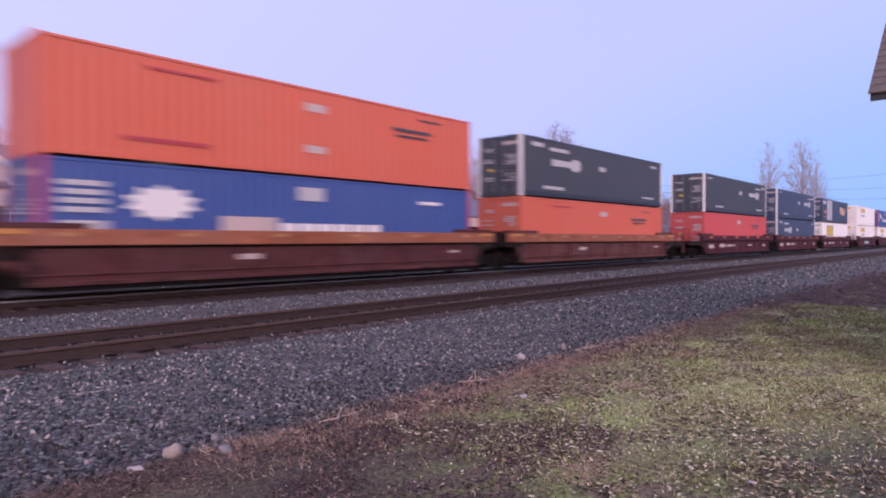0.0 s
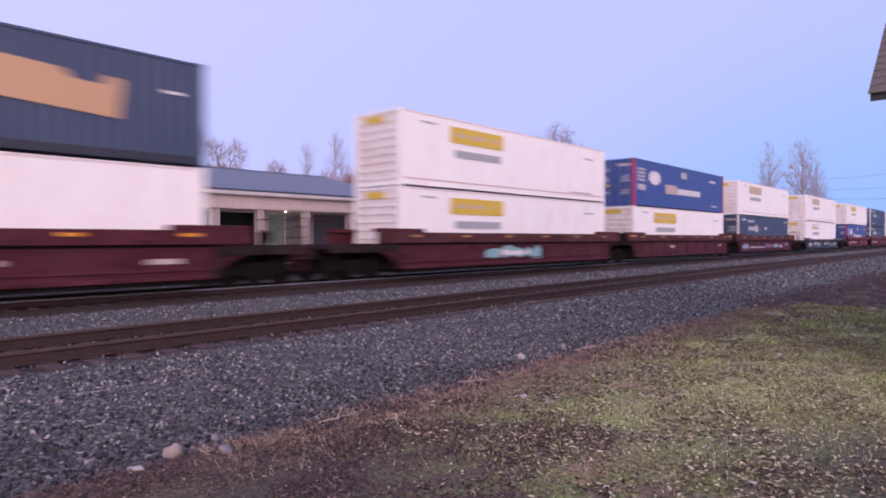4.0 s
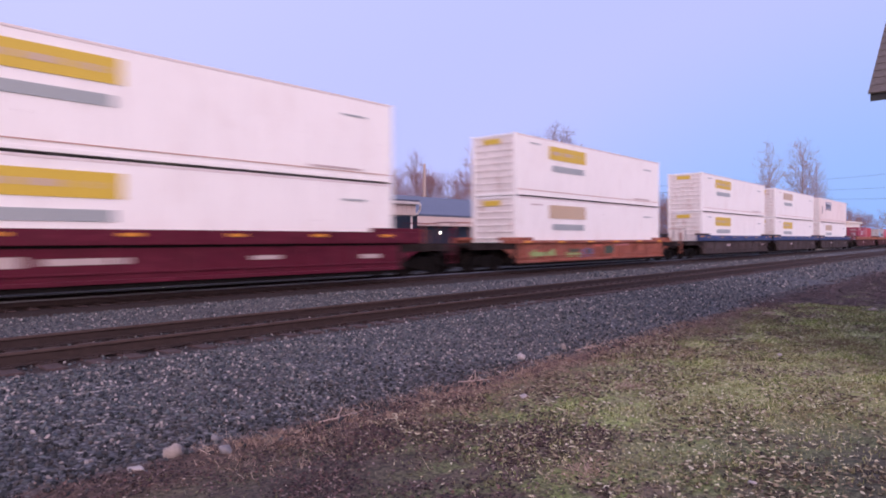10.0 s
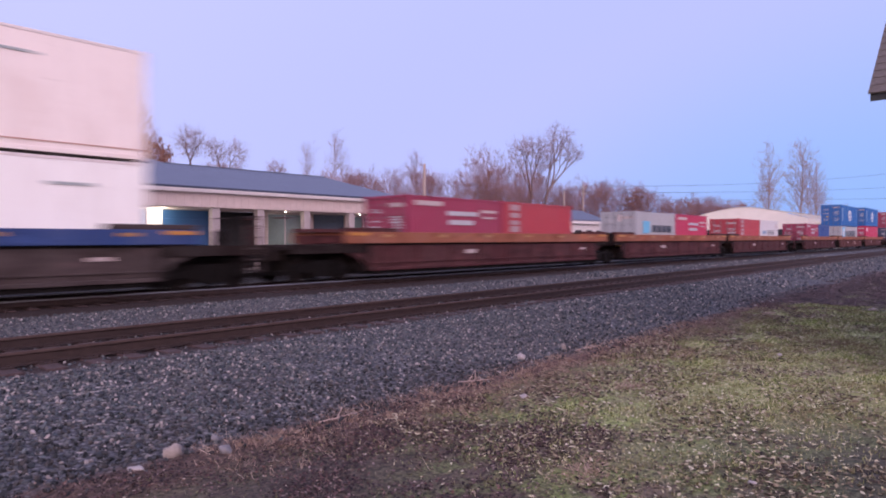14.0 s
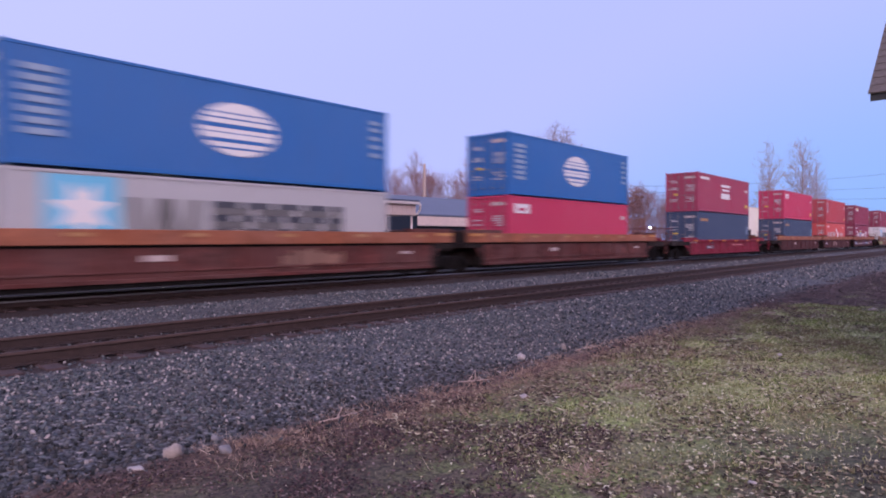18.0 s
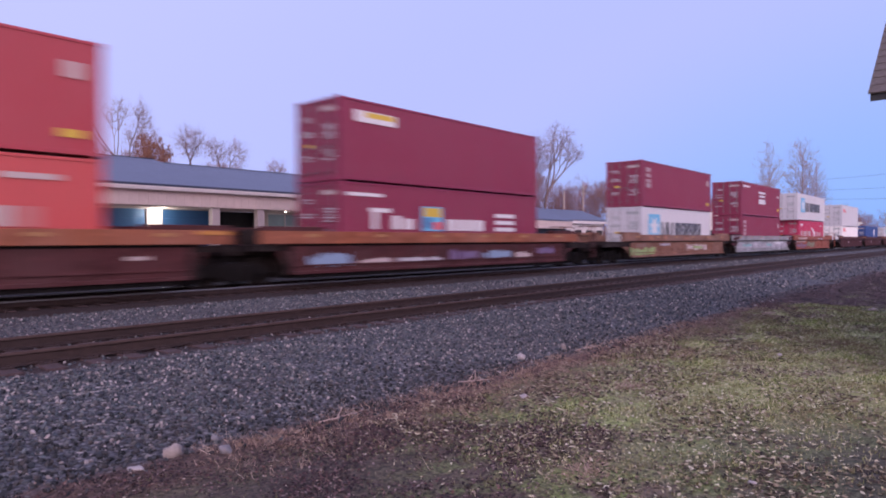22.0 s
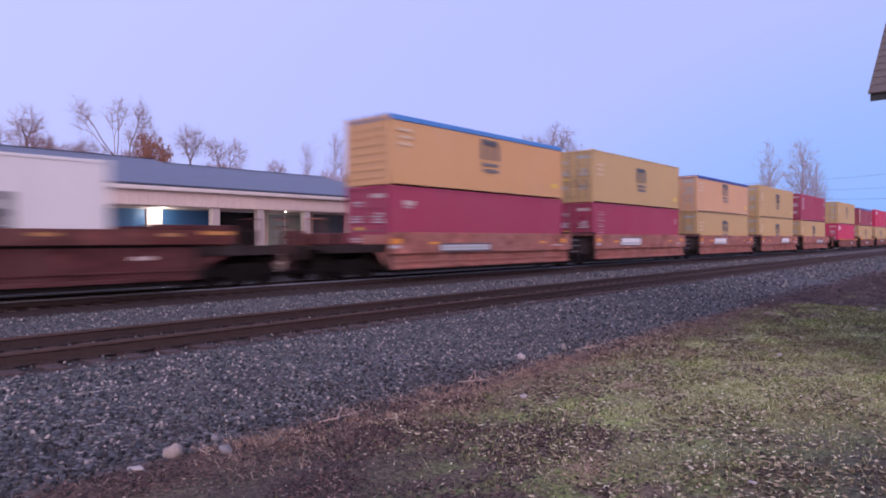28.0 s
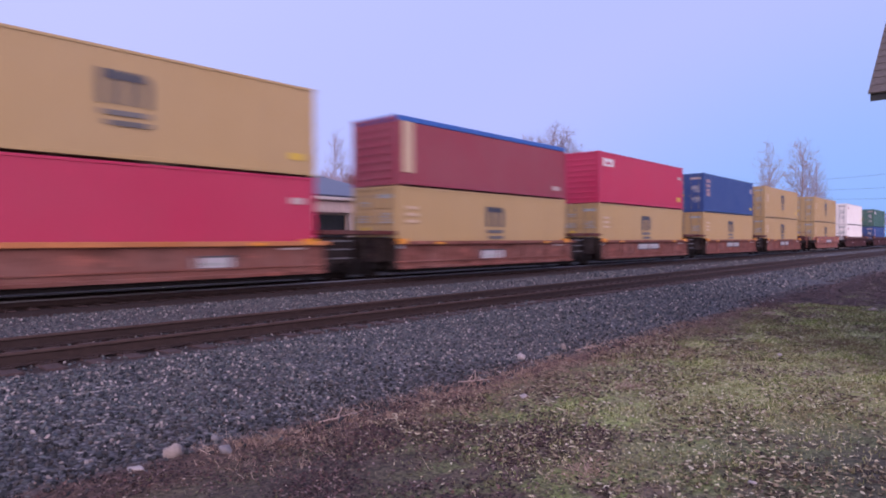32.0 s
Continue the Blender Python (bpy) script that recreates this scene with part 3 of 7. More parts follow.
def build_lawn():
    rs = np.random.RandomState(11)
    # blades: narrow bent triangles in tufts
    mat = island_material("grass_blades", [(0.0, (0.050, 0.070, 0.020)), (0.4, (0.15, 0.22, 0.055)), (0.65, (0.36, 0.43, 0.15)), (0.85, (0.72, 0.70, 0.38)), (1.0, (0.88, 0.85, 0.66))], 0.8,
                          (1.1, (0.17, 0.125, 0.080)))
    # tufts of about a dozen blades, and single blades between them
    m = 15000
    tx, ty = 1.5 + rs.uniform(0, 1, m) ** 0.75 * 19.0, 2.6 + rs.uniform(-1.0, 1.0, m) * 2.9
    pick = rs.randint(m, size=190000)
    sp = 0.012 + 0.0035 * tx[pick]
    n = 260000
    x = np.concatenate([tx[pick] + rs.normal(size=190000) * sp, 1.5 + rs.uniform(0, 1, 70000) ** 0.75 * 19.0])
    y = np.concatenate([ty[pick] + rs.normal(size=190000) * sp, 2.6 + rs.uniform(-1.0, 1.0, 70000) * 2.9])
    tall = np.concatenate([(0.7 + 0.9 * rs.uniform(size=m))[pick], np.full(70000, 0.7)])
    keep = (y < 5.0) & (y > -0.5)
    g = np.sin(x * 1.3 + 1.0) * np.sin(y * 1.9 + 0.5) + 0.6 * np.sin(x * 3.1 + y * 2.3) + 0.5 * np.sin(y * 5.1 - x * 1.7)
    lush = np.clip(0.60 - 0.2 * np.clip((x - 14) / 5, 0, 1) + 0.40 * g - 0.6 * np.clip((y - 3.2) / 1.5, 0, 1) - 0.75 * np.clip((5.0 - x) / 2.5, 0, 1), 0.05, 1.0)
    bald = ((x - 5.9) / 1.7) ** 2 + ((y - 0.9) / 1.0) ** 2
    keep &= rs.uniform(size=n) < lush * np.clip(bald + 0.25 + 0.3 * np.sin(x * 7 + y * 5), 0.15, 1.0)
    x, y, tall = x[keep], y[keep], tall[keep]
    n = len(x)
    z = ground_z(x, y)
    h = rs.uniform(0.010, 0.034, n) * tall * (1 + 0.03 * x)
    a = rs.uniform(0, 2 * np.pi, n)
    w = rs.uniform(0.0014, 0.0034, n) * (1 + 0.11 * x)
    lean = rs.uniform(0.1, 0.8, n) * h
    la = rs.uniform(0, 2 * np.pi, n)
    c, s = np.cos(a) * w, np.sin(a) * w
    v = np.stack([np.stack([x - c, y - s, z - 0.004], -1), np.stack([x + c, y + s, z - 0.004], -1),
                  np.stack([x + np.cos(la) * lean, y + np.sin(la) * lean, z + h], -1)], 1).reshape(-1, 3)
    f = np.arange(3 * n).reshape(-1, 3)
    tagged(new("grass", raw_mesh("grass", v, f, mat)), "short thin yellow-green winter grass", "grass", kind="stuff")
    # fallen leaves and bits of straw: fine and reddish on the verge, larger and mixed on the lawn
    def litter_bits(name, label, n, y_of, sizes, stops, seed, x_of=lambda r2, n: 1.2 + r2.uniform(0, 1, n) ** 0.8 * 18.5, drifts=0.0):
        r2 = np.random.RandomState(seed)
        x = x_of(r2, n)
        y = y_of(r2, n)
        if drifts:
            g = np.sin(x * 2.1 + 0.7 * np.sin(y * 2.7)) * np.sin(y * 3.3 + 0.9 * np.sin(x * 1.3)) + 0.6 * np.sin(x * 5.3 - y * 2.1) * np.sin(y * 6.1 + x)
            ok = r2.uniform(size=n) < np.clip(0.5 + drifts * g, 0.08, 1.0)
            x, y = x[ok], y[ok]
            n = len(x)
        z = ground_z(x, y) + r2.uniform(0.002, 0.018, n)
        L = r2.uniform(sizes[0], sizes[1], n) * (1 + 0.08 * x)
        Wd = L * r2.uniform(0.2, 0.7, n)
        a = r2.uniform(0, 2 * np.pi, n)
        t1, t2 = r2.uniform(-0.010, 0.012, n), r2.uniform(-0.008, 0.010, n)
        ca, sa = np.cos(a), np.sin(a)
        v = np.stack([np.stack([x + ca * L, y + sa * L, z + t1], -1), np.stack([x - sa * Wd, y + ca * Wd, z + t2], -1),
                      np.stack([x - ca * L, y - sa * L, z - t1 * 0.4], -1), np.stack([x + sa * Wd, y - ca * Wd, z + 0.004], -1)], 1).reshape(-1, 3)
        f = np.arange(4 * n).reshape(-1, 4)
        tagged(new(name, raw_mesh(name, v, f, island_material(name, stops))), label, "leaves", kind="stuff")

    litter_bits("verge_litter", "fine reddish-brown leaf litter along the edge of the ballast", 40000, lambda r2, n: 5.5 - abs(r2.normal(1.25, 0.80, n)), (0.005, 0.017),
                [(0.0, (0.014, 0.010, 0.011)), (0.35, (0.085, 0.036, 0.035)), (0.70, (0.185, 0.100, 0.082)), (0.92, (0.30, 0.21, 0.165)), (1.0, (0.46, 0.39, 0.33))], 21, drifts=0.45)
    litter_bits("far_litter", "dark purplish-brown leaf litter beside the track", 16000, lambda r2, n: 1.0 + r2.uniform(0, 1, n) ** 0.7 * 4.9, (0.010, 0.026),
                [(0.0, (0.010, 0.007, 0.010)), (0.5, (0.055, 0.030, 0.034)), (0.85, (0.13, 0.08, 0.07)), (1.0, (0.36, 0.28, 0.24))], 23, lambda r2, n: 19.0 + r2.uniform(0, 1, n) * 25)
    litter_bits("straw_bits", "pale bleached straw strewn over the lawn", 12000, lambda r2, n: 4.4 - abs(r2.normal(2.2, 0.95, n)), (0.004, 0.015),
                [(0.0, (0.30, 0.28, 0.12)), (0.5, (0.52, 0.48, 0.28)), (1.0, (0.74, 0.70, 0.52))], 24, lambda r2, n: 3.6 + abs(r2.normal(6.6, 3.4, n)))
    litter_bits("fallen_leaves", "brown and pale fallen leaves strewn over the lawn", 52000, lambda r2, n: r2.uniform(-0.3, 4.9, n), (0.008, 0.027),
                [(0.0, (0.018, 0.013, 0.011)), (0.30, (0.070, 0.050, 0.036)), (0.60, (0.215, 0.160, 0.105)), (0.85, (0.40, 0.345, 0.22)), (1.0, (0.64, 0.59, 0.44))], 22, lambda r2, n: 4.3 + r2.uniform(0, 1, n) ** 1.3 * 14.5, 0.6)
    litter_bits("red_litter", "dark red-brown leaf mould on the bare soil", 38000, lambda r2, n: 5.3 - abs(r2.normal(1.5, 0.9, n)), (0.004, 0.016),
                [(0.0, (0.010, 0.008, 0.011)), (0.5, (0.056, 0.032, 0.038)), (0.85, (0.14, 0.085, 0.084)), (1.0, (0.30, 0.23, 0.21))], 25, lambda r2, n: 1.3 + r2.uniform(0, 1, n) * 4.6, 0.5)
    # a few tall dry stalks on the verge
    r3 = np.random.RandomState(33)
    n = 16000
    cl = r3.randint(900, size=n)
    cx, cy = 2.7 + r3.uniform(0, 1, 900) ** 0.8 * 15.3, 5.40 - abs(r3.normal(0.5, 0.42, 900))
    x, y = cx[cl] + r3.normal(0, 0.05, n), cy[cl] + r3.normal(0, 0.04, n)
    z = ground_z(x, y)
    h = r3.uniform(0.02, 0.09, n) * np.where(r3.uniform(size=n) < 0.05, 2.2, 1.0)
    la = r3.uniform(0, 2 * np.pi, n)
    ln = h * r3.uniform(0.4, 2.4, n)
    v = np.stack([np.stack([x - 0.002, y, z], -1), np.stack([x + 0.002, y, z], -1), np.stack([x + np.cos(la) * ln, y + np.sin(la) * ln, z + h], -1)], 1).reshape(-1, 3)
    mat = island_material("dry_stalks", [(0.0, (0.16, 0.09, 0.07)), (0.6, (0.42, 0.29, 0.22)), (1.0, (0.68, 0.55, 0.44))])
    tagged(new("dry_stalks", raw_mesh("dry_stalks", v, np.arange(3 * n).reshape(-1, 3), mat)), "dry straw-coloured stalks beside the ballast", "grass", kind="stuff")


def build_verge_pieces():
    """Bleached fallen branches along the ballast's edge, and a matted clump of dead grass on the lawn."""
    bark = plain("bleached_branch", (0.42, 0.31, 0.27), 0.85, 0, 0.25, 20.0, 0.3)
    rnd = random.Random(17)
    for x0, y0, x1, y1, r, sprigs in ((4.02, 5.18, 4.66, 5.24, 0.009, 1), (6.36, 5.34, 6.80, 5.12, 0.009, 2), (9.4, 5.35, 10.1, 5.28, 0.011, 1), (16.9, 4.5, 17.4, 4.36, 0.025, 0)):
        bm = bmesh.new()
        pts = []
        for i in range(7):
            u = i / 6
            x, y = x0 + (x1 - x0) * u + rnd.gauss(0, 0.008), y0 + (y1 - y0) * u + rnd.gauss(0, 0.012)
            pts.append(Vector((x, y, float(ground_z(x, y)) + r + 0.012)))
        for i in range(6):
            tube(bm, pts[i], pts[i + 1], r * (1 - 0.10 * i), r * (1 - 0.10 * (i + 1)), 7)
        for k in range(sprigs):
            p = pts[2 + k]
            tube(bm, p, p + Vector((rnd.uniform(0.05, 0.14), rnd.uniform(-0.06, 0.06), rnd.uniform(0.05, 0.13))), 0.007, 0.003, 5)
        me = shared("fallen_branch", bm)
        me.materials[0] = bark
        tagged(new("fallen_branch", me), "bleached broken branch lying along the ballast's edge", "branch", "fallen branches")
    rs = np.random.RandomState(8)
    mat = island_material("matted_grass", [(0.0, (0.20, 0.12, 0.085)), (0.5, (0.42, 0.29, 0.21)), (1.0, (0.62, 0.47, 0.36))])
    for cx, cy, w in ((4.62, 2.53, 0.17), (7.6, 3.6, 0.13), (10.2, 3.9, 0.18)):
        n = 420
        x, y = cx + rs.normal(0, w, n), cy + rs.normal(0, w * 0.55, n)
        z = ground_z(x, y) + rs.uniform(0.0, 0.03, n)
        a, L, w2 = rs.uniform(0, 2 * np.pi, n), rs.uniform(0.03, 0.10, n), rs.uniform(0.0015, 0.004, n)
        ca, sa = np.cos(a), np.sin(a)
        v = np.stack([np.stack([x - sa * w2, y + ca * w2, z], -1), np.stack([x + sa * w2, y - ca * w2, z], -1),
                      np.stack([x + ca * L, y + sa * L, z + rs.uniform(0.0, 0.035, n)], -1)], 1).reshape(-1, 3)
        tagged(new("grass_clump", raw_mesh("grass_clump", v, np.arange(3 * n).reshape(-1, 3), mat)), "flattened clump of dead tan grass on the lawn", "grass", kind="stuff")


build_stones()
build_rocks()
build_lawn()
build_verge_pieces()

# ---- buildings ----
ROOF_BLUE = plain("blue_roof_shingle", (0.098, 0.116, 0.172), 0.6, 0, 0.15, 5.0, 0.15)
CREAM = plain("cream_siding", (0.62, 0.50, 0.46), 0.7, 0, 0.08, 3.0, 0.05)
TRIM = plain("white_trim", (0.72, 0.66, 0.64), 0.5, 0, 0.06, 4.0, 0.05)
BLUE_DOOR = plain("blue_door_paint", (0.045, 0.13, 0.30), 0.45, 0, 0.1, 3.0, 0.05)
ROOF_EDGE = plain("dark_blue_edge_trim", (0.028, 0.035, 0.065), 0.5, 0, 0.1, 4.0, 0.05)
DARK_IN = plain("dark_interior", (0.03, 0.032, 0.036), 0.8)
CONCRETE = plain("concrete", (0.33, 0.31, 0.30), 0.85, 0, 0.2, 5.0, 0.3)
# near-black blue: the shade under roofs is put into this wall colour
BLUE_SHADED = plain("shaded_blue_boards", (0.009, 0.018, 0.036), 0.6, 0, 0.15, 3.0, 0.1)
WING_ROOF = plain("mauve_roof", (0.10, 0.065, 0.075), 0.8, 0, 0.2, 5.0, 0.15)
POST_TAN = plain("tan_post_paint", (0.44, 0.37, 0.36), 0.6, 0, 0.12, 3.0, 0.1)
GREY_DOOR = plain("grey_door_paint", (0.085, 0.105, 0.15), 0.5, 0, 0.1, 3.0, 0.05)
# pale pane colour stands in for light from the room behind
LIT_GREEN_GLASS = plain("lit_greenish_glass", (0.28, 0.37, 0.33), 0.12, 0, 0.15, 1.0, 0.0)
LAMP_WHITE = glow("lamp_white", (1.0, 0.97, 0.86), 14.0)
LAMP_SMALL = glow("lamp_small", (1.0, 0.97, 0.90), 40.0)


def lamp(x, y, z, watts, colour=(1.0, 0.95, 0.82), size=0.25):
    d = bpy.data.lights.new("lamp_light", "POINT")
    d.energy, d.color, d.shadow_soft_size = watts, colour, size
    ob = new("lamp_light", d)
    ob.location = (x, y, z)


def gable_roof(bm, x0, x1, y0, yr, y1, ze, zr, th=0.16):
    """A sheet roof, its ridge along x."""
    for ya, za, yb, zb in ((y0, ze, yr, zr), (yr, zr, y1, ze)):
        vs = [bm.verts.new(p) for p in ((x0, ya, za), (x1, ya, za), (x1, yb, zb), (x0, yb, zb),
                                        (x0, ya, za - th), (x1, ya, za - th), (x1, yb, zb - th), (x0, yb, zb - th))]
        for q in ((0, 1, 2, 3), (7, 6, 5, 4), (0, 4, 5, 1), (1, 5, 6, 2), (2, 6, 7, 3), (3, 7, 4, 0)):
            bm.faces.new([vs[i] for i in q])
    bmesh.ops.recalc_face_normals(bm, faces=bm.faces[:])
    return bm


def build_storage():
    """The long low building behind the tracks: a porch on posts, blue roll-up doors, a gable at its end."""
    g = -0.28
    root = thing("storage_building", "long low cream building with blue roof and blue roll-up doors", "building", pose(0, 0, 0))
    X0, X1, YF, YW, YR, YB = 8.72, 30.3, 28.7, 31.4, 38.4, 47.0
    roof_ob = part("roof", gable_roof(bmesh.new(), X0, 17.6, YF - 0.05, YR, YB, 3.92, 6.28), ROOF_BLUE, root, "blue-grey shingled gable roof")
    part("roof", gable_roof(bmesh.new(), 17.6, X1, YF - 0.05, YR, YB, 3.90, 6.12), ROOF_BLUE, root, "blue-grey shingled gable roof")
    seam_me = shared("roof_course", boxes((0, 1, -0.012, 0.012, 0, 0.012)))
    slope = math.atan2(6.20 - 3.91, YR - YF)
    for k in range(1, 16):
        yy = YF + (YR - YF) * k / 16
        ob = part("roof_course", seam_me, ROOF_BLUE, roof_ob, m=Matrix.Translation((X0, yy, 3.92 + (6.28 - 3.92) * k / 16 - 0.008)) @ pose(0, 0, 0, math.degrees(slope)) @ Matrix.Diagonal((17.6 - X0, 1, 1, 1)))
        ob = part("roof_course", seam_me, ROOF_BLUE, roof_ob, m=Matrix.Translation((17.6, yy, 3.90 + (6.12 - 3.90) * k / 16 - 0.008)) @ pose(0, 0, 0, math.degrees(slope)) @ Matrix.Diagonal((X1 - 17.6, 1, 1, 1)))
    part("ridge_cap", boxes((X0, 17.6, YR - 0.12, YR + 0.12, 6.26, 6.31), (17.62, X1, YR - 0.12, YR + 0.12, 6.10, 6.15)), ROOF_EDGE, root)
    part("drip_edge", boxes((X0, X1, YF - 0.075, YF - 0.052, 3.83, 3.97)), ROOF_EDGE, root, "dark blue metal drip edge")
    fas = boxes((X0 + 0.1, X1 - 0.1, YF + 0.16, YF + 0.24, 3.02, 3.72))
    fascia = part("fascia", fas, CREAM, root, "cream board fascia under the eave")
    seam = shared("board_joint", boxes((-0.012, 0.012, -0.012, 0.0, 3.03, 3.70)))
    x = X0 + 0.5
    while x < X1 - 0.3:
        part("board_joint", seam, CREAM, fascia, m=pose(x, YF + 0.16, 0))
        x += 0.42
    part("gutter", boxes((X0, X1, YF - 0.10, YF + 0.14, 3.70, 3.84), (X0, X1, YF - 0.13, YF - 0.10, 3.79, 3.86)), TRIM, root, "white rain gutter")
    part("porch_ceiling", boxes((X0 + 0.28, X1 - 0.2, YF + 0.26, YW, 3.0, 3.06), (X0 + 0.28, 9.6, YW, YB, 3.0, 3.06)), CREAM, root)
    # gable wall of the end, above the porch opening
    gb = bmesh.new()
    prism_pts = [(YF + 0.25, 3.02), (YB, 3.02), (YB, 3.70), (YR, 6.06), (YF + 0.25, 3.74)]
    a = [gb.verts.new((X0 + 0.12, y, z)) for y, z in prism_pts]
    b = [gb.verts.new((X0 + 0.27, y, z)) for y, z in prism_pts]
    gb.faces.new(a)
    gb.faces.new(b[::-1])
    for i in range(5):
        gb.faces.new((a[i], b[i], b[(i + 1) % 5], a[(i + 1) % 5]))
    bmesh.ops.recalc_face_normals(gb, faces=gb.faces[:])
    part("gable_wall", gb, CREAM, root, "cream gable wall")
    rk = bmesh.new()
    for ya, za, yb, zb in ((YF - 0.05, 3.92, YR, 6.28),):
        d = [(X0 - 0.05, ya, za + 0.02), (X0 - 0.05, yb, zb + 0.02), (X0 - 0.05, yb, zb - 0.24), (X0 - 0.05, ya, za - 0.24)]
        q = [rk.verts.new(p) for p in d] + [rk.verts.new((p[0] + 0.045, p[1], p[2])) for p in d]
        for fce in ((0, 1, 2, 3), (7, 6, 5, 4), (0, 4, 5, 1), (1, 5, 6, 2), (2, 6, 7, 3), (3, 7, 4, 0)):
            rk.faces.new([q[i] for i in fce])
        bmesh.ops.recalc_face_normals(rk, faces=rk.faces[:])
    part("rake_board", rk, TRIM, root)
    part("porch_floor", boxes((X0 - 0.3, X1, YF - 0.3, YB, g - 0.2, g + 0.14)), CONCRETE, root, "concrete porch slab")
    # back wall with openings
    walls = []
    opens = [(11.25, 14.0, "door"), (14.8, 17.3, "door"), (17.9, 20.2, "dark"), (20.8, 23.2, "window"), (24.0, 26.4, "grey_door"), (27.0, 29.0, "window")]
    TOP = 2.97
    x = 9.6
    for a0, a1, kind in opens:
        walls += [(x, a0, YW, YW + 0.2, g + 0.1, 3.0), (a0, a1, YW, YW + 0.2, TOP, 3.0)]
        if kind == "window":
            walls.append((a0, a1, YW, YW + 0.2, g + 0.1, 0.75))
        x = a1
    # last stretch of the wall, coloured dark for the porch's shade
    part("wall", boxes((x, X1 - 0.41, YW, YW + 0.2, g + 0.1, 3.0)), BLUE_SHADED, root, "wall painted dark to stand for the porch's shade")
    walls += [(X1 - 0.4, X1 - 0.2, YW, YW + 0.2, g + 0.1, 3.0), (X1 - 0.4, X1 - 0.2, YW + 0.2, YB, g + 0.1, 3.0)]
    for w in walls:
        part("wall", boxes(w), CREAM, root)
    for a0, a1, kind in opens:
        if kind.endswith("door"):
            d = part("roll_up_door", boxes((a0 + 0.03, a1 - 0.03, YW + 0.06, YW + 0.10, g + 0.14, TOP)), BLUE_DOOR if kind == "door" else GREY_DOOR, root, "blue sectional roll-up door" if kind == "door" else "dark grey sectional roll-up door")
            slat = shared("door_slat", boxes((a0 + 0.04, a1 - 0.04, YW + 0.035, YW + 0.062, 0.02, 0.42), bevel=0.01))
            for k in range(7):
                part("door_slat", slat, BLUE_DOOR if kind == "door" else GREY_DOOR, d, m=pose(0, 0, g + 0.16 + 0.445 * k))
        elif kind == "window":
            part("window_pane", boxes((a0, a1, YW + 0.08, YW + 0.10, 0.75, TOP)), LIT_GREEN_GLASS, root, "greenish shop window pane, coloured pale as if lit inside")
            part("window_frame", boxes((a0, a1, YW + 0.03, YW + 0.12, TOP - 0.08, TOP), (a0, a1, YW + 0.03, YW + 0.12, 0.75, 0.83), (a0, a0 + 0.07, YW + 0.03, YW + 0.12, 0.83, TOP - 0.08),
                                       (a1 - 0.07, a1, YW + 0.03, YW + 0.12, 0.83, TOP - 0.08), ((a0 + a1) / 2 - 0.03, (a0 + a1) / 2 + 0.03, YW + 0.03, YW + 0.12, 0.83, TOP - 0.08)), TRIM, root)
        else:
            part("recess", boxes((a0 - 0.3, a1 + 0.3, YW + 0.9, YW + 0.95, g + 0.1, 3.0), (a0 - 0.3, a0 - 0.2, YW + 0.2, YW + 0.9, g + 0.1, 3.0), (a1 + 0.2, a1 + 0.3, YW + 0.2, YW + 0.9, g + 0.1, 3.0)), DARK_IN, root, "dark recessed doorway")
    # the end under the gable's overhang: a blue wall darkened to paint in the shade, with a door and a pale corner pier
    part("end_wall", boxes((9.45, 9.59, YW, YB, g + 0.1, 3.0)), BLUE_SHADED, root, "dark blue wall under the gable, shade painted in")
    part("end_door", boxes((9.40, 9.446, YW + 1.0, YW + 3.8, g + 0.14, 2.75)), DARK_IN, root, "dark open doorway")
    for yy in (YW + 0.88, YW + 3.82):
        part("door_jamb", boxes((9.385, 9.444, yy, yy + 0.10, g + 0.14, 2.85)), TRIM, root)
    part("pier", boxes((10.82, 11.22, YW - 0.06, YW - 0.004, g + 0.14, 3.0)), TRIM, root, "white pier beside the doors")
    part("pier", boxes((14.02, 14.78, YW - 0.06, YW - 0.004, g + 0.14, 3.0)), TRIM, root, "white pier lit by a wall lamp")
    post_me = shared("porch_post", boxes((-0.20, 0.20, -0.18, 0.18, g + 0.14, 3.02), (-0.25, 0.25, -0.23, 0.23, g + 0.14, g + 0.34), bevel=0.01))
    for x in (16.3, 18.8, 21.7, 24.9, 27.4):
        part("porch_post", post_me, POST_TAN, root, m=pose(x, YF + 0.42, 0))
    bar = bmesh.new()
    tube(bar, (0, 0, 0.004), (0.0, 0.0, -0.022), 0.06, 0.05, 12)
    lamp_me = shared("porch_lamp", bar)
    for x, y, z, watts in ((9.45, 30.6, 2.99, 0.5), (10.62, 31.30, 2.99, 1.3), (14.4, 30.7, 2.99, 60.0), (20.85, 29.75, 2.99, 6.0), (26.2, 29.75, 2.99, 3.0)):
        part("porch_lamp", lamp_me, LAMP_WHITE, root, "glowing round porch light", m=pose(x, y, z) @ Matrix.Diagonal((0.45, 0.45, 1, 1) if watts == 1.3 else (1, 1, 1, 1)))
        lamp(x, y, z - 0.22, watts, size=0.1)
    spout = bmesh.new()
    for a, b in (((30.42, 28.66, 3.78), (30.42, 28.66, 3.62)), ((30.42, 28.66, 3.62), (30.55, 28.80, 3.42)), ((30.55, 28.80, 3.42), (30.48, 28.92, 3.16)), ((30.48, 28.92, 3.16), (30.05, 29.1, 2.98)), ((30.05, 29.1, 2.98), (30.05, 29.1, -0.1))):
        tube(spout, a, b, 0.075, 0.075, 8)
    part("downspout", spout, TRIM, root, "bent white downspout")
    # smaller wing beyond the gable
    wing = bmesh.new()
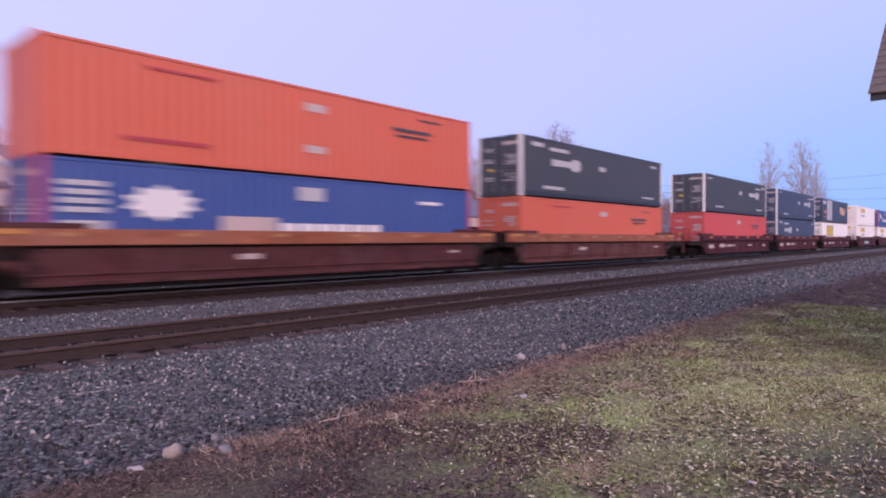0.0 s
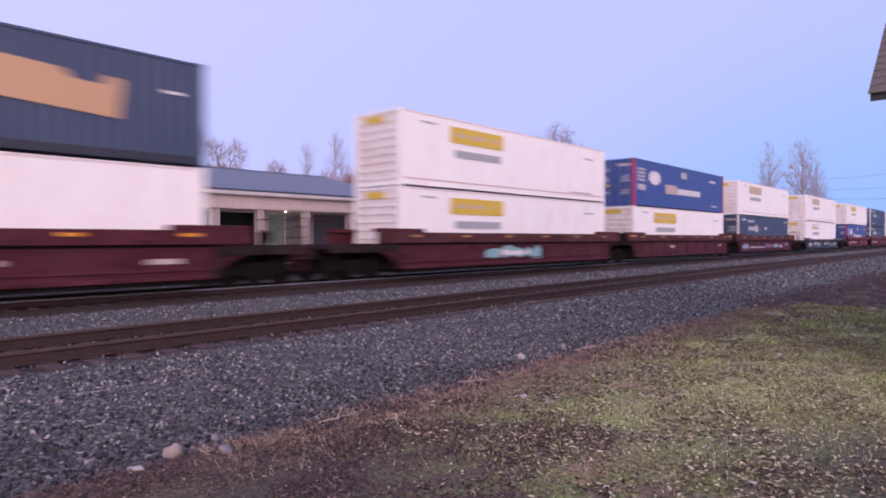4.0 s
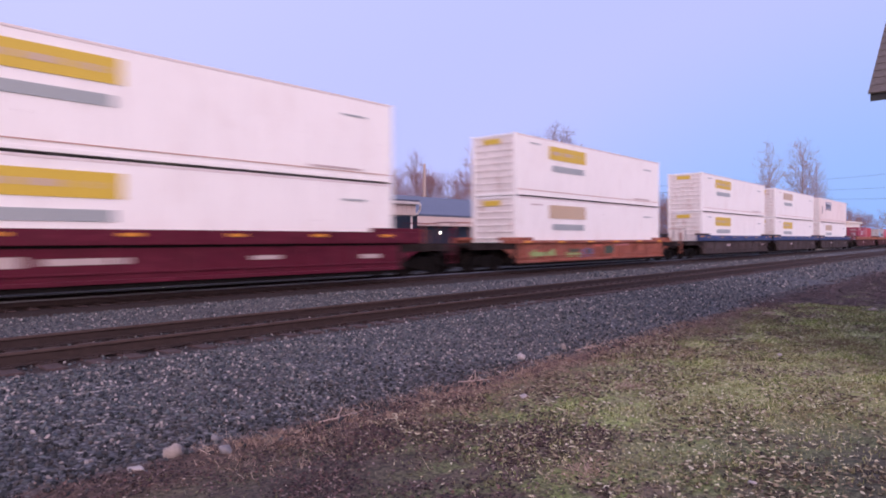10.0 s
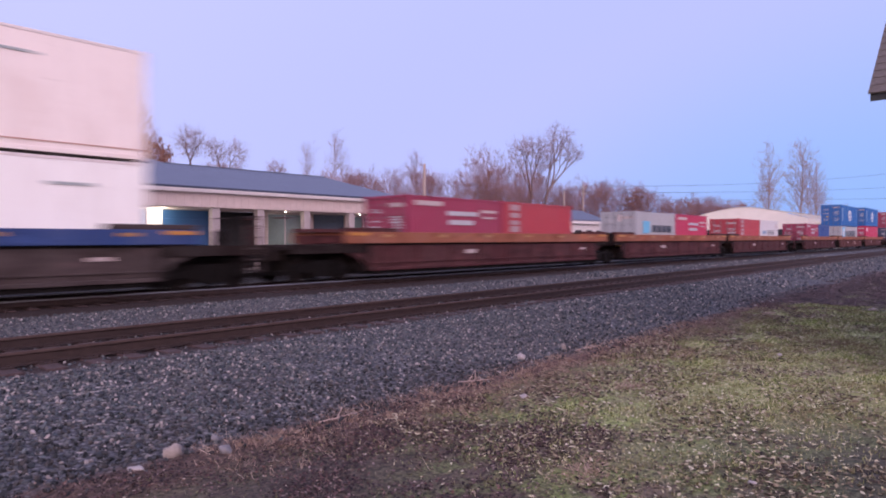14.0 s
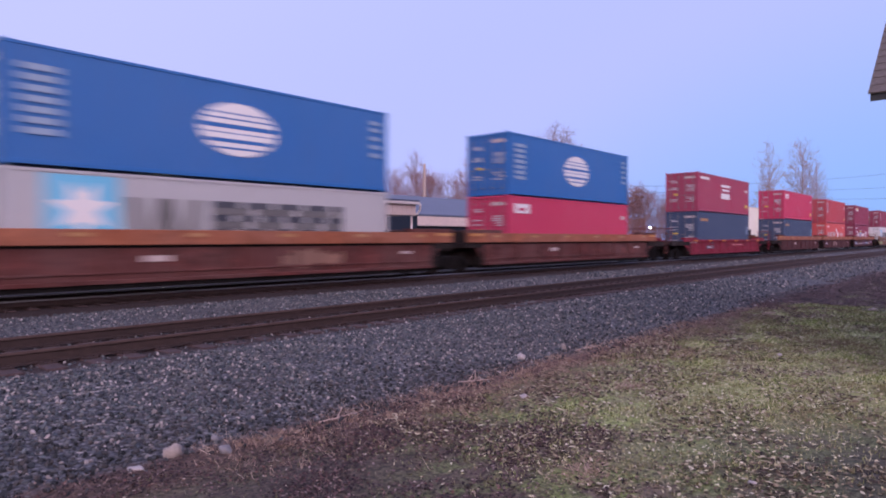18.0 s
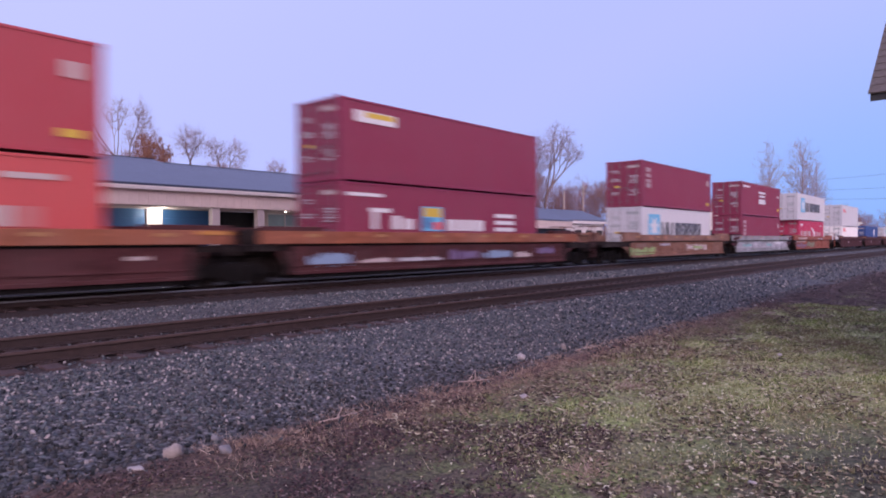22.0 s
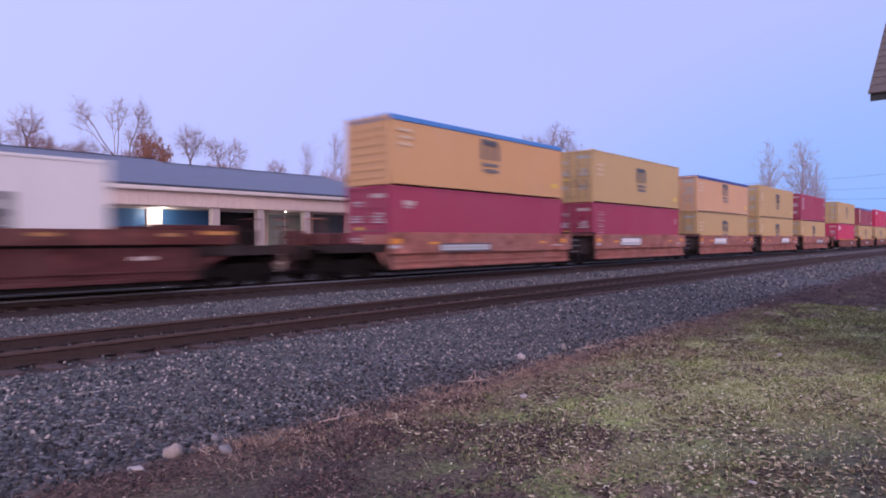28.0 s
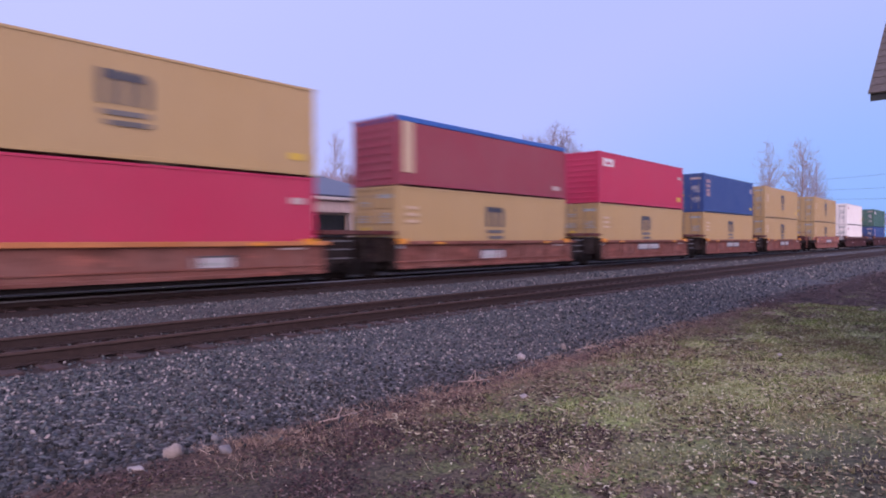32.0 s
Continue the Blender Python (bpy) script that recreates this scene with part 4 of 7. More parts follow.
    gable_roof(wing, 2.0, 8.5, 31.6, 32.4, 33.2, 3.72, 3.98, 0.12)
    part("wing_roof", wing, WING_ROOF, root, "small mauve-grey roof beyond the gable")
    part("wing_fascia", boxes((2.2, 8.4, 31.66, 31.74, 3.42, 3.59)), CREAM, root)
    # this wall's dark tone stands for the shade under the wing
    part("wing_wall", boxes((2.2, 8.4, 32.6, 32.8, g, 2.9)), BLUE_SHADED, root, "dark wall under the wing roof, shade painted in")


build_storage()


def low_building(name, label, x0, x1, y0, depth, eave, ridge, wall_mat, roof_mat, opens, band=0.44, band_mat=None):
    root = thing(name, label, "building", pose(0, 0, 0))
    g = -0.4
    part("roof", gable_roof(bmesh.new(), x0 - 0.5, x1 + 0.5, y0 - 0.6, y0 + depth / 2, y0 + depth + 0.6, eave, ridge), roof_mat, root)
    part("fascia", boxes((x0 - 0.45, x1 + 0.45, y0 - 0.56, y0 - 0.48, eave - 0.18 - band, eave - 0.18)), band_mat or TRIM, root)
    w = bmesh.new()
    box(w, x0, x1, y0, y0 + 0.2, g, eave - 0.2)
    prism(w, [(x0, g), (x0 + 0.2, g), (x0 + 0.2, eave), (x0, eave)], y0 + 0.2, y0 + depth)
    prism(w, [(x1 - 0.2, g), (x1, g), (x1, eave), (x1 - 0.2, eave)], y0 + 0.2, y0 + depth)
    part("wall", w, wall_mat, root)
    for a, b, z0, z1, m, nm in opens:
        p = part(nm, boxes((a, b, y0 - 0.05, y0 - 0.004, z0, z1)), m, root)
        part(nm + "_frame", boxes((a - 0.08, b + 0.08, y0 - 0.07, y0 - 0.052, z1, z1 + 0.1), (a - 0.08, a, y0 - 0.07, y0 - 0.052, z0, z1), (b, b + 0.08, y0 - 0.07, y0 - 0.052, z0, z1)), TRIM, p)
    return root


# the wall colour is dark in place of shade under the eave
shop = low_building("shop_building", "low building, cream fascia, blue-grey roof, wall painted dark as shade", 42.0, 68.0, 40.0, 12.0, 3.75, 5.95, BLUE_SHADED, ROOF_BLUE,
                     [], 0.85, CREAM)
shop_lamp = bmesh.new()
tube(shop_lamp, (0, 0, 0), (0, -0.09, 0), 0.075, 0.06, 12)
part("wall_lamp", shop_lamp, LAMP_WHITE, shop, "glowing wall lamp under the eave", m=pose(45.1, 39.95, 2.12))
low_building("long_house", "long low white house with a blue-grey roof among the trees", 82.0, 96.5, 50.0, 8.0, 4.5, 6.25, TRIM, ROOF_BLUE,
             [(84.0 + 3.4 * i, 86.0 + 3.4 * i, 0.9, 2.9, DARK_IN, "window") for i in range(4)])


# ---- hall, depot, poles ----
def build_hall():
    root = thing("metal_hall", "pale cream arched metal hall far beyond the tracks", "building", pose(120, 35.5, -0.5))
    sheet = plain("cream_sheet_metal", (0.86, 0.80, 0.70), 0.5, 0, 0.05, 0.8, 0.05)
    n, half, ze, zr = 14, 10.4, 5.4, 7.6
    bm = bmesh.new()
    rings = []
    for x in (0.0, 34.0):
        rings.append([bm.verts.new((x, half * (2 * i / n - 1), ze + (zr - ze) * (1 - abs(2 * i / n - 1) ** 1.6))) for i in range(n + 1)])
    for i in range(n):
        bm.faces.new((rings[0][i], rings[1][i], rings[1][i + 1], rings[0][i + 1]))
    bmesh.ops.solidify(bm, geom=bm.faces[:], thickness=0.15)
    part("roof", bm, sheet, root, "shallow arched cream roof")
    w = bmesh.new()
    pts = [(-half + 0.1, 0), (half - 0.1, 0), (half - 0.1, ze)] + [(half * (2 * i / n - 1), ze - 0.1 + (zr - ze) * (1 - abs(2 * i / n - 1) ** 1.6)) for i in range(n - 1, 0, -1)] + [(-half + 0.1, ze)]
    a = [w.verts.new((0.15, y, z)) for y, z in pts]
    b = [w.verts.new((0.35, y, z)) for y, z in pts]
    w.faces.new(a)
    w.faces.new(b[::-1])
    for i in range(len(pts)):
        w.faces.new((a[i], b[i], b[(i + 1) % len(pts)], a[(i + 1) % len(pts)]))
    bmesh.ops.recalc_face_normals(w, faces=w.faces[:])
    part("end_wall", w, sheet, root)
    part("side_wall", boxes((0.36, 33.8, -half + 0.1, -half + 0.3, 0, ze), (0.36, 33.8, half - 0.3, half - 0.1, 0, ze)), sheet, root)
    for y in (-7.0, -1.5, 4.0):
        part("hall_door", boxes((0.08, 0.146, y, y + 3.2, 0, 3.6)), DARK_IN, root, "dark open hall door")
    root2 = thing("hall_annex", "low pale annex with dark openings beside the hall", "building", pose(124, 20.2, -0.5))
    part("wall", boxes((0, 12, 0, 4.4, 0, 4.6)), sheet, root2)
    part("roof", boxes((-0.3, 12.3, -0.3, 4.6, 4.6, 4.85)), sheet, root2)
    for y in (0.5, 2.4):
        part("opening", boxes((-0.06, -0.004, y, y + 1.3, 0.6, 3.6)), DARK_IN, root2)


build_hall()


def build_depot():
    """The building whose shingled roof juts in beside the camera."""
    root = thing("depot", "brown-shingled gabled depot beside the lawn", "building", pose(0, 0, 0))
    ex, ez, k, rx = 9.5, 3.19, 0.84, 14.2
    y1, y0 = 1.31, -14.0
    shingle = plain("brown_shingle", (0.105, 0.086, 0.080), 0.9, 0, 0.3, 18.0, 0.5, 0.01)
    siding = plain("depot_siding", (0.30, 0.22, 0.17), 0.75, 0, 0.15, 5.0, 0.2)
    th = 0.10
    bm = bmesh.new()
    rz = ez + k * (rx - ex)
    prism(bm, [(ex, ez - th), (ex, ez), (rx, rz), (2 * rx - ex, ez), (2 * rx - ex, ez - th), (rx, rz - th)], y0, y1)
    roof = part("roof", bm, DARK_IN, root, "steep shingled roof")
    run = math.hypot(1, k)
    tile = bmesh.new()
    box(tile, 0, 0.20, -0.145, 0.145, 0, 0.018)
    tile_me = shared("shingle", tile)
    half_me = shared("half_shingle", boxes((0, 0.20, -0.0725, 0.0725, 0, 0.018)))
    rnd = random.Random(4)
    rest = bmesh.new()
    turn = math.degrees(math.atan(k))
    r = 0
    x = ex - 0.03
    while x < rx - 0.1:
        y = y1 + 0.02 - 0.145
        if r % 2:
            part("shingle", half_me, shingle, roof, m=Matrix.Translation((x, y1 + 0.02 - 0.0725, ez + k * (x - ex) + 0.012)) @ pose(0, 0, 0, 0, -turn + 2.0))
            y -= 0.149
        while y > y0:
            m = Matrix.Translation((x, y, ez + k * (x - ex) + 0.012)) @ pose(0, 0, 0, 0, -turn + 2.0, rnd.uniform(-0.4, 0.4))
            if y > -0.9 and x < ex + 2.0:
                part("shingle", tile_me, shingle, roof, m=m)
            else:
                c = [m @ v.co for v in tile_me.vertices]
                vs = [rest.verts.new(p) for p in c]
                for p in tile_me.polygons:
                    rest.faces.new([vs[i] for i in p.vertices])
            y -= 0.298
        x += 0.14
        r += 1
    tagged(part("upper_shingles", rest, shingle, roof), kind="stuff")
    part("wall", boxes((ex + 0.75, 2 * rx - ex - 0.75, y0 + 0.5, y1 - 0.9, -0.6, ez)), siding, root, "brown board siding")
    part("gable", prism(bmesh.new(), [(ex + 0.75, ez), (2 * rx - ex - 0.75, ez), (rx, ez + k * (rx - ex - 0.75))], y1 - 1.1, y1 - 0.9), siding, root)


build_depot()

POLE_WOOD = plain("pole_wood", (0.40, 0.31, 0.28), 0.8, 0, 0.3, 6.0, 0.3)
WIRE = plain("wire", (0.05, 0.05, 0.055), 0.6)


def utility_pole(x, y, top, arms, label):
    g = -0.5
    root = thing("utility_pole", label, "pole", pose(x, y, g))
    bm = bmesh.new()
    tube(bm, (0, 0, 0), (0, 0, top - g), 0.22, 0.15, 10)
    part("shaft", bm, POLE_WOOD, root)
    for z in arms:
        part("crossarm", boxes((-1.25, 1.25, -0.2, -0.06, z - g, z - g + 0.14), bevel=0.01), POLE_WOOD, root)
        for a in (-1.1, -0.5, 0.5, 1.1):
            b = bmesh.new()
            tube(b, (a, -0.13, z - g + 0.14), (a, -0.13, z - g + 0.34), 0.06, 0.04, 6)
            part("insulator", b, ZINC, root)


utility_pole(51.62, 48.0, 9.75, (), "pale bare wooden pole behind the low building")
utility_pole(92.7, 55.0, 9.44, (), "thin wooden pole among the bushes")
utility_pole(108.0, 60.0, 11.9, (11.0, 10.0), "wooden utility pole with two crossarms")
utility_pole(226.0, 22.0, 21.0, (20.0, 15.8), "tall wooden utility pole far down the line")


def build_wires():
    rows = [((108.0, 60.0, 11.4), (226.0, 22.4, 20.6), 1.2), ((108.0, 60.0, 10.3), (226.0, 22.4, 16.3), 0.6), ((108.0, 60.0, 9.0), (226.0, 22.4, 13.0), 0.3),
            ((108.0, 60.0, 11.3), (92.7, 55.0, 9.4), 0.2)]
    for a, b, sag in rows:
        a, b = Vector(a), Vector(b)
        bm = bmesh.new()
        pts = [a.lerp(b, i / 16) - Vector((0, 0, 4 * sag * (i / 16) * (1 - i / 16))) for i in range(17)]
        for p, q in zip(pts, pts[1:]):
            tube(bm, p, q, 0.032, 0.032, 5)
        me = shared("overhead_wire", bm)
        me.materials[0] = WIRE
        tagged(new("overhead_wire", me), "thin dark overhead wire sagging between poles", "wire", "overhead wires")


build_wires()


def build_yard_lamp():
    root = thing("yard_lamp", "white glowing yard lamp on a thin metal post", "lamp", pose(80.5, 35.0, -0.35))
    bm = bmesh.new()
    tube(bm, (0, 0, 0), (0, 0, 3.1), 0.07, 0.05, 8)
    part("post", bm, ZINC, root)
    bm = bmesh.new()
    bmesh.ops.create_uvsphere(bm, u_segments=12, v_segments=8, radius=0.10)
    part("globe", bm, LAMP_SMALL, root, "glowing white globe", m=pose(0, 0, 3.28))


build_yard_lamp()

# ---- trees ----
BARK = plain("grey_bark", (0.20, 0.135, 0.138), 0.9, 0, 0.3, 5.0, 0.4)
TWIG = plain("twig_bark", (0.30, 0.18, 0.19), 0.9, 0, 0.25, 0.6, 0.0)
PALE_BARK = plain("pale_bark", (0.33, 0.24, 0.235), 0.85, 0, 0.3, 4.0, 0.3)
THICKET = plain("thicket_twig", (0.30, 0.155, 0.145), 0.9, 0, 0.25, 0.6, 0.0)
PALE_TWIG = plain("pale_twig", (0.36, 0.25, 0.25), 0.85, 0, 0.25, 0.6, 0.0)
LEAF_BROWN = island_material("oak_leaf_brown", [(0.0, (0.13, 0.050, 0.036)), (0.5, (0.27, 0.115, 0.075)), (1.0, (0.38, 0.20, 0.13))])


class Limbs:
    """Gathers tapered limb segments and makes one mesh of them."""

    def __init__(self):
        self.seg = []

    def mesh(self, name, mat, n):
        s = np.array(self.seg)
        a, b, r0, r1 = s[:, 0:3], s[:, 3:6], s[:, 6], s[:, 7]
        d = b - a
        d /= np.maximum(np.linalg.norm(d, axis=1), 1e-6)[:, None]
        h = np.where(np.abs(d[:, 2:3]) > 0.9, np.array([[1.0, 0, 0]]), np.array([[0, 0, 1.0]]))
        u = np.cross(d, h)
        u /= np.linalg.norm(u, axis=1)[:, None]
        w = np.cross(d, u)
        an = np.arange(n) * 2 * np.pi / n
        ring = np.cos(an)[None, :, None] * u[:, None, :] + np.sin(an)[None, :, None] * w[:, None, :]
        v = np.concatenate([a[:, None] + ring * r0[:, None, None], b[:, None] + ring * r1[:, None, None]], 1)
        k = np.arange(n)
        f = np.stack([k, (k + 1) % n, (k + 1) % n + n, k + n], -1)
        f = (f[None] + (np.arange(len(s)) * 2 * n)[:, None, None]).reshape(-1, 4)
        return raw_mesh(name, v.reshape(-1, 3), f, mat, True)


def make_tree(height, spread, seed, forks=2, pale=False, upright=0.5, levels=4, thicket=False, leaves=False, stem=0.22, twig=0.014, kids=1.0):
    """A bare tree: trunk and limbs in one part, the crown's twigs in another."""
    rnd = random.Random(seed)
    wood, fine = Limbs(), Limbs()
    tips = []

    def turned(d, angle):
        side = d.cross(Vector((rnd.uniform(-1, 1), rnd.uniform(-1, 1), rnd.uniform(-1, 1)))).normalized()
        return (d * math.cos(angle) + side * math.sin(angle)).normalized()

    def grow(p, d, length, r, level):
        steps = (5, 4, 3, 3, 2, 1)[level]
        for i in range(steps):
            q = p + d * (length / steps)
            r2 = r * (0.88, 0.84, 0.8, 0.75, 0.7, 0.6)[level]
            (wood if level < 2 else fine).seg.append((*p, *q, r, r2))
            p, r = q, r2
            lift = upright * (0.10 if level < 3 else 0.02)
            d = (turned(d, rnd.uniform(0.0, 0.22)) + Vector((0, 0, lift))).normalized()
            if level < levels and (i > 0 or level > 1):
                n = int(kids * rnd.uniform(0.6, 2.1))
                for _ in range(n):
                    grow(p, turned(d, spread * rnd.uniform(0.7, 1.3)), length * rnd.uniform(0.50, 0.76), max(r * 0.5, twig), level + 1)
        if level < levels:
            for s in (-1, 1):
                grow(p, turned(d, spread * rnd.uniform(0.35, 0.8)), length * rnd.uniform(0.55, 0.75), max(r * 0.62, twig), level + 1)
        else:
            tips.append(p)

    trunk_len = height * stem
    wood.seg.append((0, 0, -0.4, 0, 0, trunk_len, height * 0.017, height * 0.013))
    for k in range(forks):
        a = 2 * math.pi * (k + rnd.uniform(-0.2, 0.2)) / forks + seed
        lean = spread * rnd.uniform(0.35, 0.6) if forks > 1 else 0.04
        d = Vector((math.cos(a) * lean, math.sin(a) * lean, 1)).normalized()
        grow(Vector((0, 0, trunk_len * rnd.uniform(0.85, 1.0))), d, height * 0.40, height * 0.011, 0)
    scale = height / sorted(s[5] for s in fine.seg)[-12]
    for L in (wood, fine):
        L.seg = [tuple(v * scale if i < 6 else v for i, v in enumerate(s)) for s in L.seg]
    wood_me = wood.mesh("trunk", PALE_BARK if pale else BARK, 7)
    fine_me = fine.mesh("crown", PALE_TWIG if pale else THICKET if thicket else TWIG, 3)
    leaf_me = None
    if leaves:
        rs = np.random.RandomState(seed)
        t = np.array([tuple(q * scale) for q in tips])
        t = t[rs.randint(len(t), size=6500)] + rs.normal(0, 0.26, (6500, 3))
        ax, ay = rs.normal(size=(2, 6500, 3)) * 0.058
        v = np.stack([t - ax, t + ay, t + ax, t - ay], 1).reshape(-1, 3)
        leaf_me = raw_mesh("leaves", v, np.arange(26000).reshape(-1, 4), LEAF_BROWN)
    return wood_me, fine_me, leaf_me


def make_crown_tree(blobs, trunk_h, n, seed, pale=False, reddish=False, tip=0.0062, lean=0.0, leader=False, twigs=3, rise=1.6):
    """A bare tree: a trunk, limbs that part again and again towards points strewn through its crown, and fine upright twigs at their ends.
    leader: the trunk runs up through the crown and the limbs leave it all the way."""
    rs = np.random.RandomState(seed)
    wood, fine = Limbs(), Limbs()

    def stroke(p, q, r0, r1):
        """A limb drawn a little bowed, in three pieces."""
        d = q - p
        sag = np.linalg.norm(d) * 0.06 * np.array([rs.normal(), rs.normal(), -1.0])
        last, lr = p, r0
        for u in (0.34, 0.67, 1.0):
            now = p + d * u + sag * 4 * u * (1 - u) * 0.7
            nr = r0 + (r1 - r0) * u
            (wood if nr > 0.034 else fine).seg.append((*last, *now, lr, nr))
            last, lr = now, nr

    def spray(p, d):
        for _ in range(twigs):
            t = d / (np.linalg.norm(d) + 1e-9) * 0.7 + np.array([rs.normal(0, 0.5), rs.normal(0, 0.5), 0.45 + rs.normal(0, 0.3)])
            q = p + t / np.linalg.norm(t) * rs.uniform(0.25, 0.75)
            fine.seg.append((*p, *q, tip * 0.75, tip * 0.4))

    def limb(p, pts, reach):
        k = len(pts)
        if k <= 2:
            for a in pts:
                stroke(p, a, tip * 1.15, tip * 0.8)
                spray(a, a - p)
                spray((a + p) / 2, a - p)
            return
        c = pts - pts.mean(0)
        axis = np.linalg.svd(c, full_matrices=False)[2][0]
        o = np.argsort(c @ axis)
        cut = int(k * rs.uniform(0.32, 0.68))
        for part_pts in (pts[o[:max(1, cut)]], pts[o[max(1, cut):]]):
            m = len(part_pts)
            if not m:
                continue
            q = p + (part_pts.mean(0) - p) * reach
            r = tip * 1.15 * m ** 0.5
            stroke(p, q, r * 1.25, r)
            if m < 12:
                spray(q, q - p)
            limb(q, part_pts, 0.46)

    share = sum(b[3] * b[5] for b in blobs)
    clouds = []
    for cx, cy, cz, rx, ry, rz in blobs:
        k = max(6, int(n * rx * rz / share))
        d = rs.normal(size=(k, 3))
        d /= np.linalg.norm(d, axis=1)[:, None]
        d *= rs.uniform(0.1, 1.0, k)[:, None] ** 0.5 * (1 + 0.10 * rs.normal(size=k))[:, None]
        clouds.append(d * np.array([rx, ry, rz]) + np.array([cx, cy, cz]))
    top_h = max(c[:, 2].max() for c in clouds) * 0.90 if leader else trunk_h
    stem = [np.array([0.0, 0.0, -0.4])]
    while stem[-1][2] < top_h:
        stem.append(stem[-1] + np.array([lean + rs.normal(0, 0.02), rs.normal(0, 0.02), 0.42]))
    base = tip * (0.7 if leader else 1.25) * n ** 0.5
    for i in range(len(stem) - 1):
        u0, u1 = i / len(stem), (i + 1) / len(stem)
        ends = [base * (1.35 - (1.25 if leader else 0.45) * u) for u in (u0, u1)]
        wood.seg.append((*stem[i], *stem[i + 1], ends[0], ends[1]))
    if leader:
        every = np.concatenate(clouds)
        every = every[np.argsort(every[:, 2] - 0.9 * np.hypot(every[:, 0], every[:, 1]))]
        for group in np.array_split(every, 13):
            c = group.mean(0)
            turn = np.arctan2(group[:, 1], group[:, 0])
            for lo in (-np.pi, 0.0):
                half = group[(turn >= lo) & (turn < lo + np.pi)]
                if len(half):
                    z = np.clip(half[:, 2].mean() - rise * np.hypot(*half.mean(0)[:2]) - 0.8, 2.0, top_h)
                    limb(stem[min(len(stem) - 1, int((z + 0.4) / 0.42))], half, 0.5)
    else:
        for k, c in enumerate(clouds):
            limb(stem[len(stem) - 1 - min(len(stem) - 2, k * 2)], c, 0.62 if len(clouds) > 1 else 0.40)
    return wood.mesh("trunk", PALE_BARK if pale else BARK, 6), fine.mesh("crown", PALE_TWIG if pale else THICKET if reddish else TWIG, 3), None


def plant(meshes, x, y, turn, label, category="tree", scale=1.0, wide=1.0):
    root = thing("tree" if category == "tree" else "bush", label, category, pose(x, y, -0.4, 0, 0, turn), "trees beyond the tracks")
    for nm, me in zip(("trunk", "crown", "leaves"), meshes):
        if me:
            part(nm, me, me.materials[0], root, m=Matrix.Diagonal((scale * wide, scale * wide, scale, 1)))


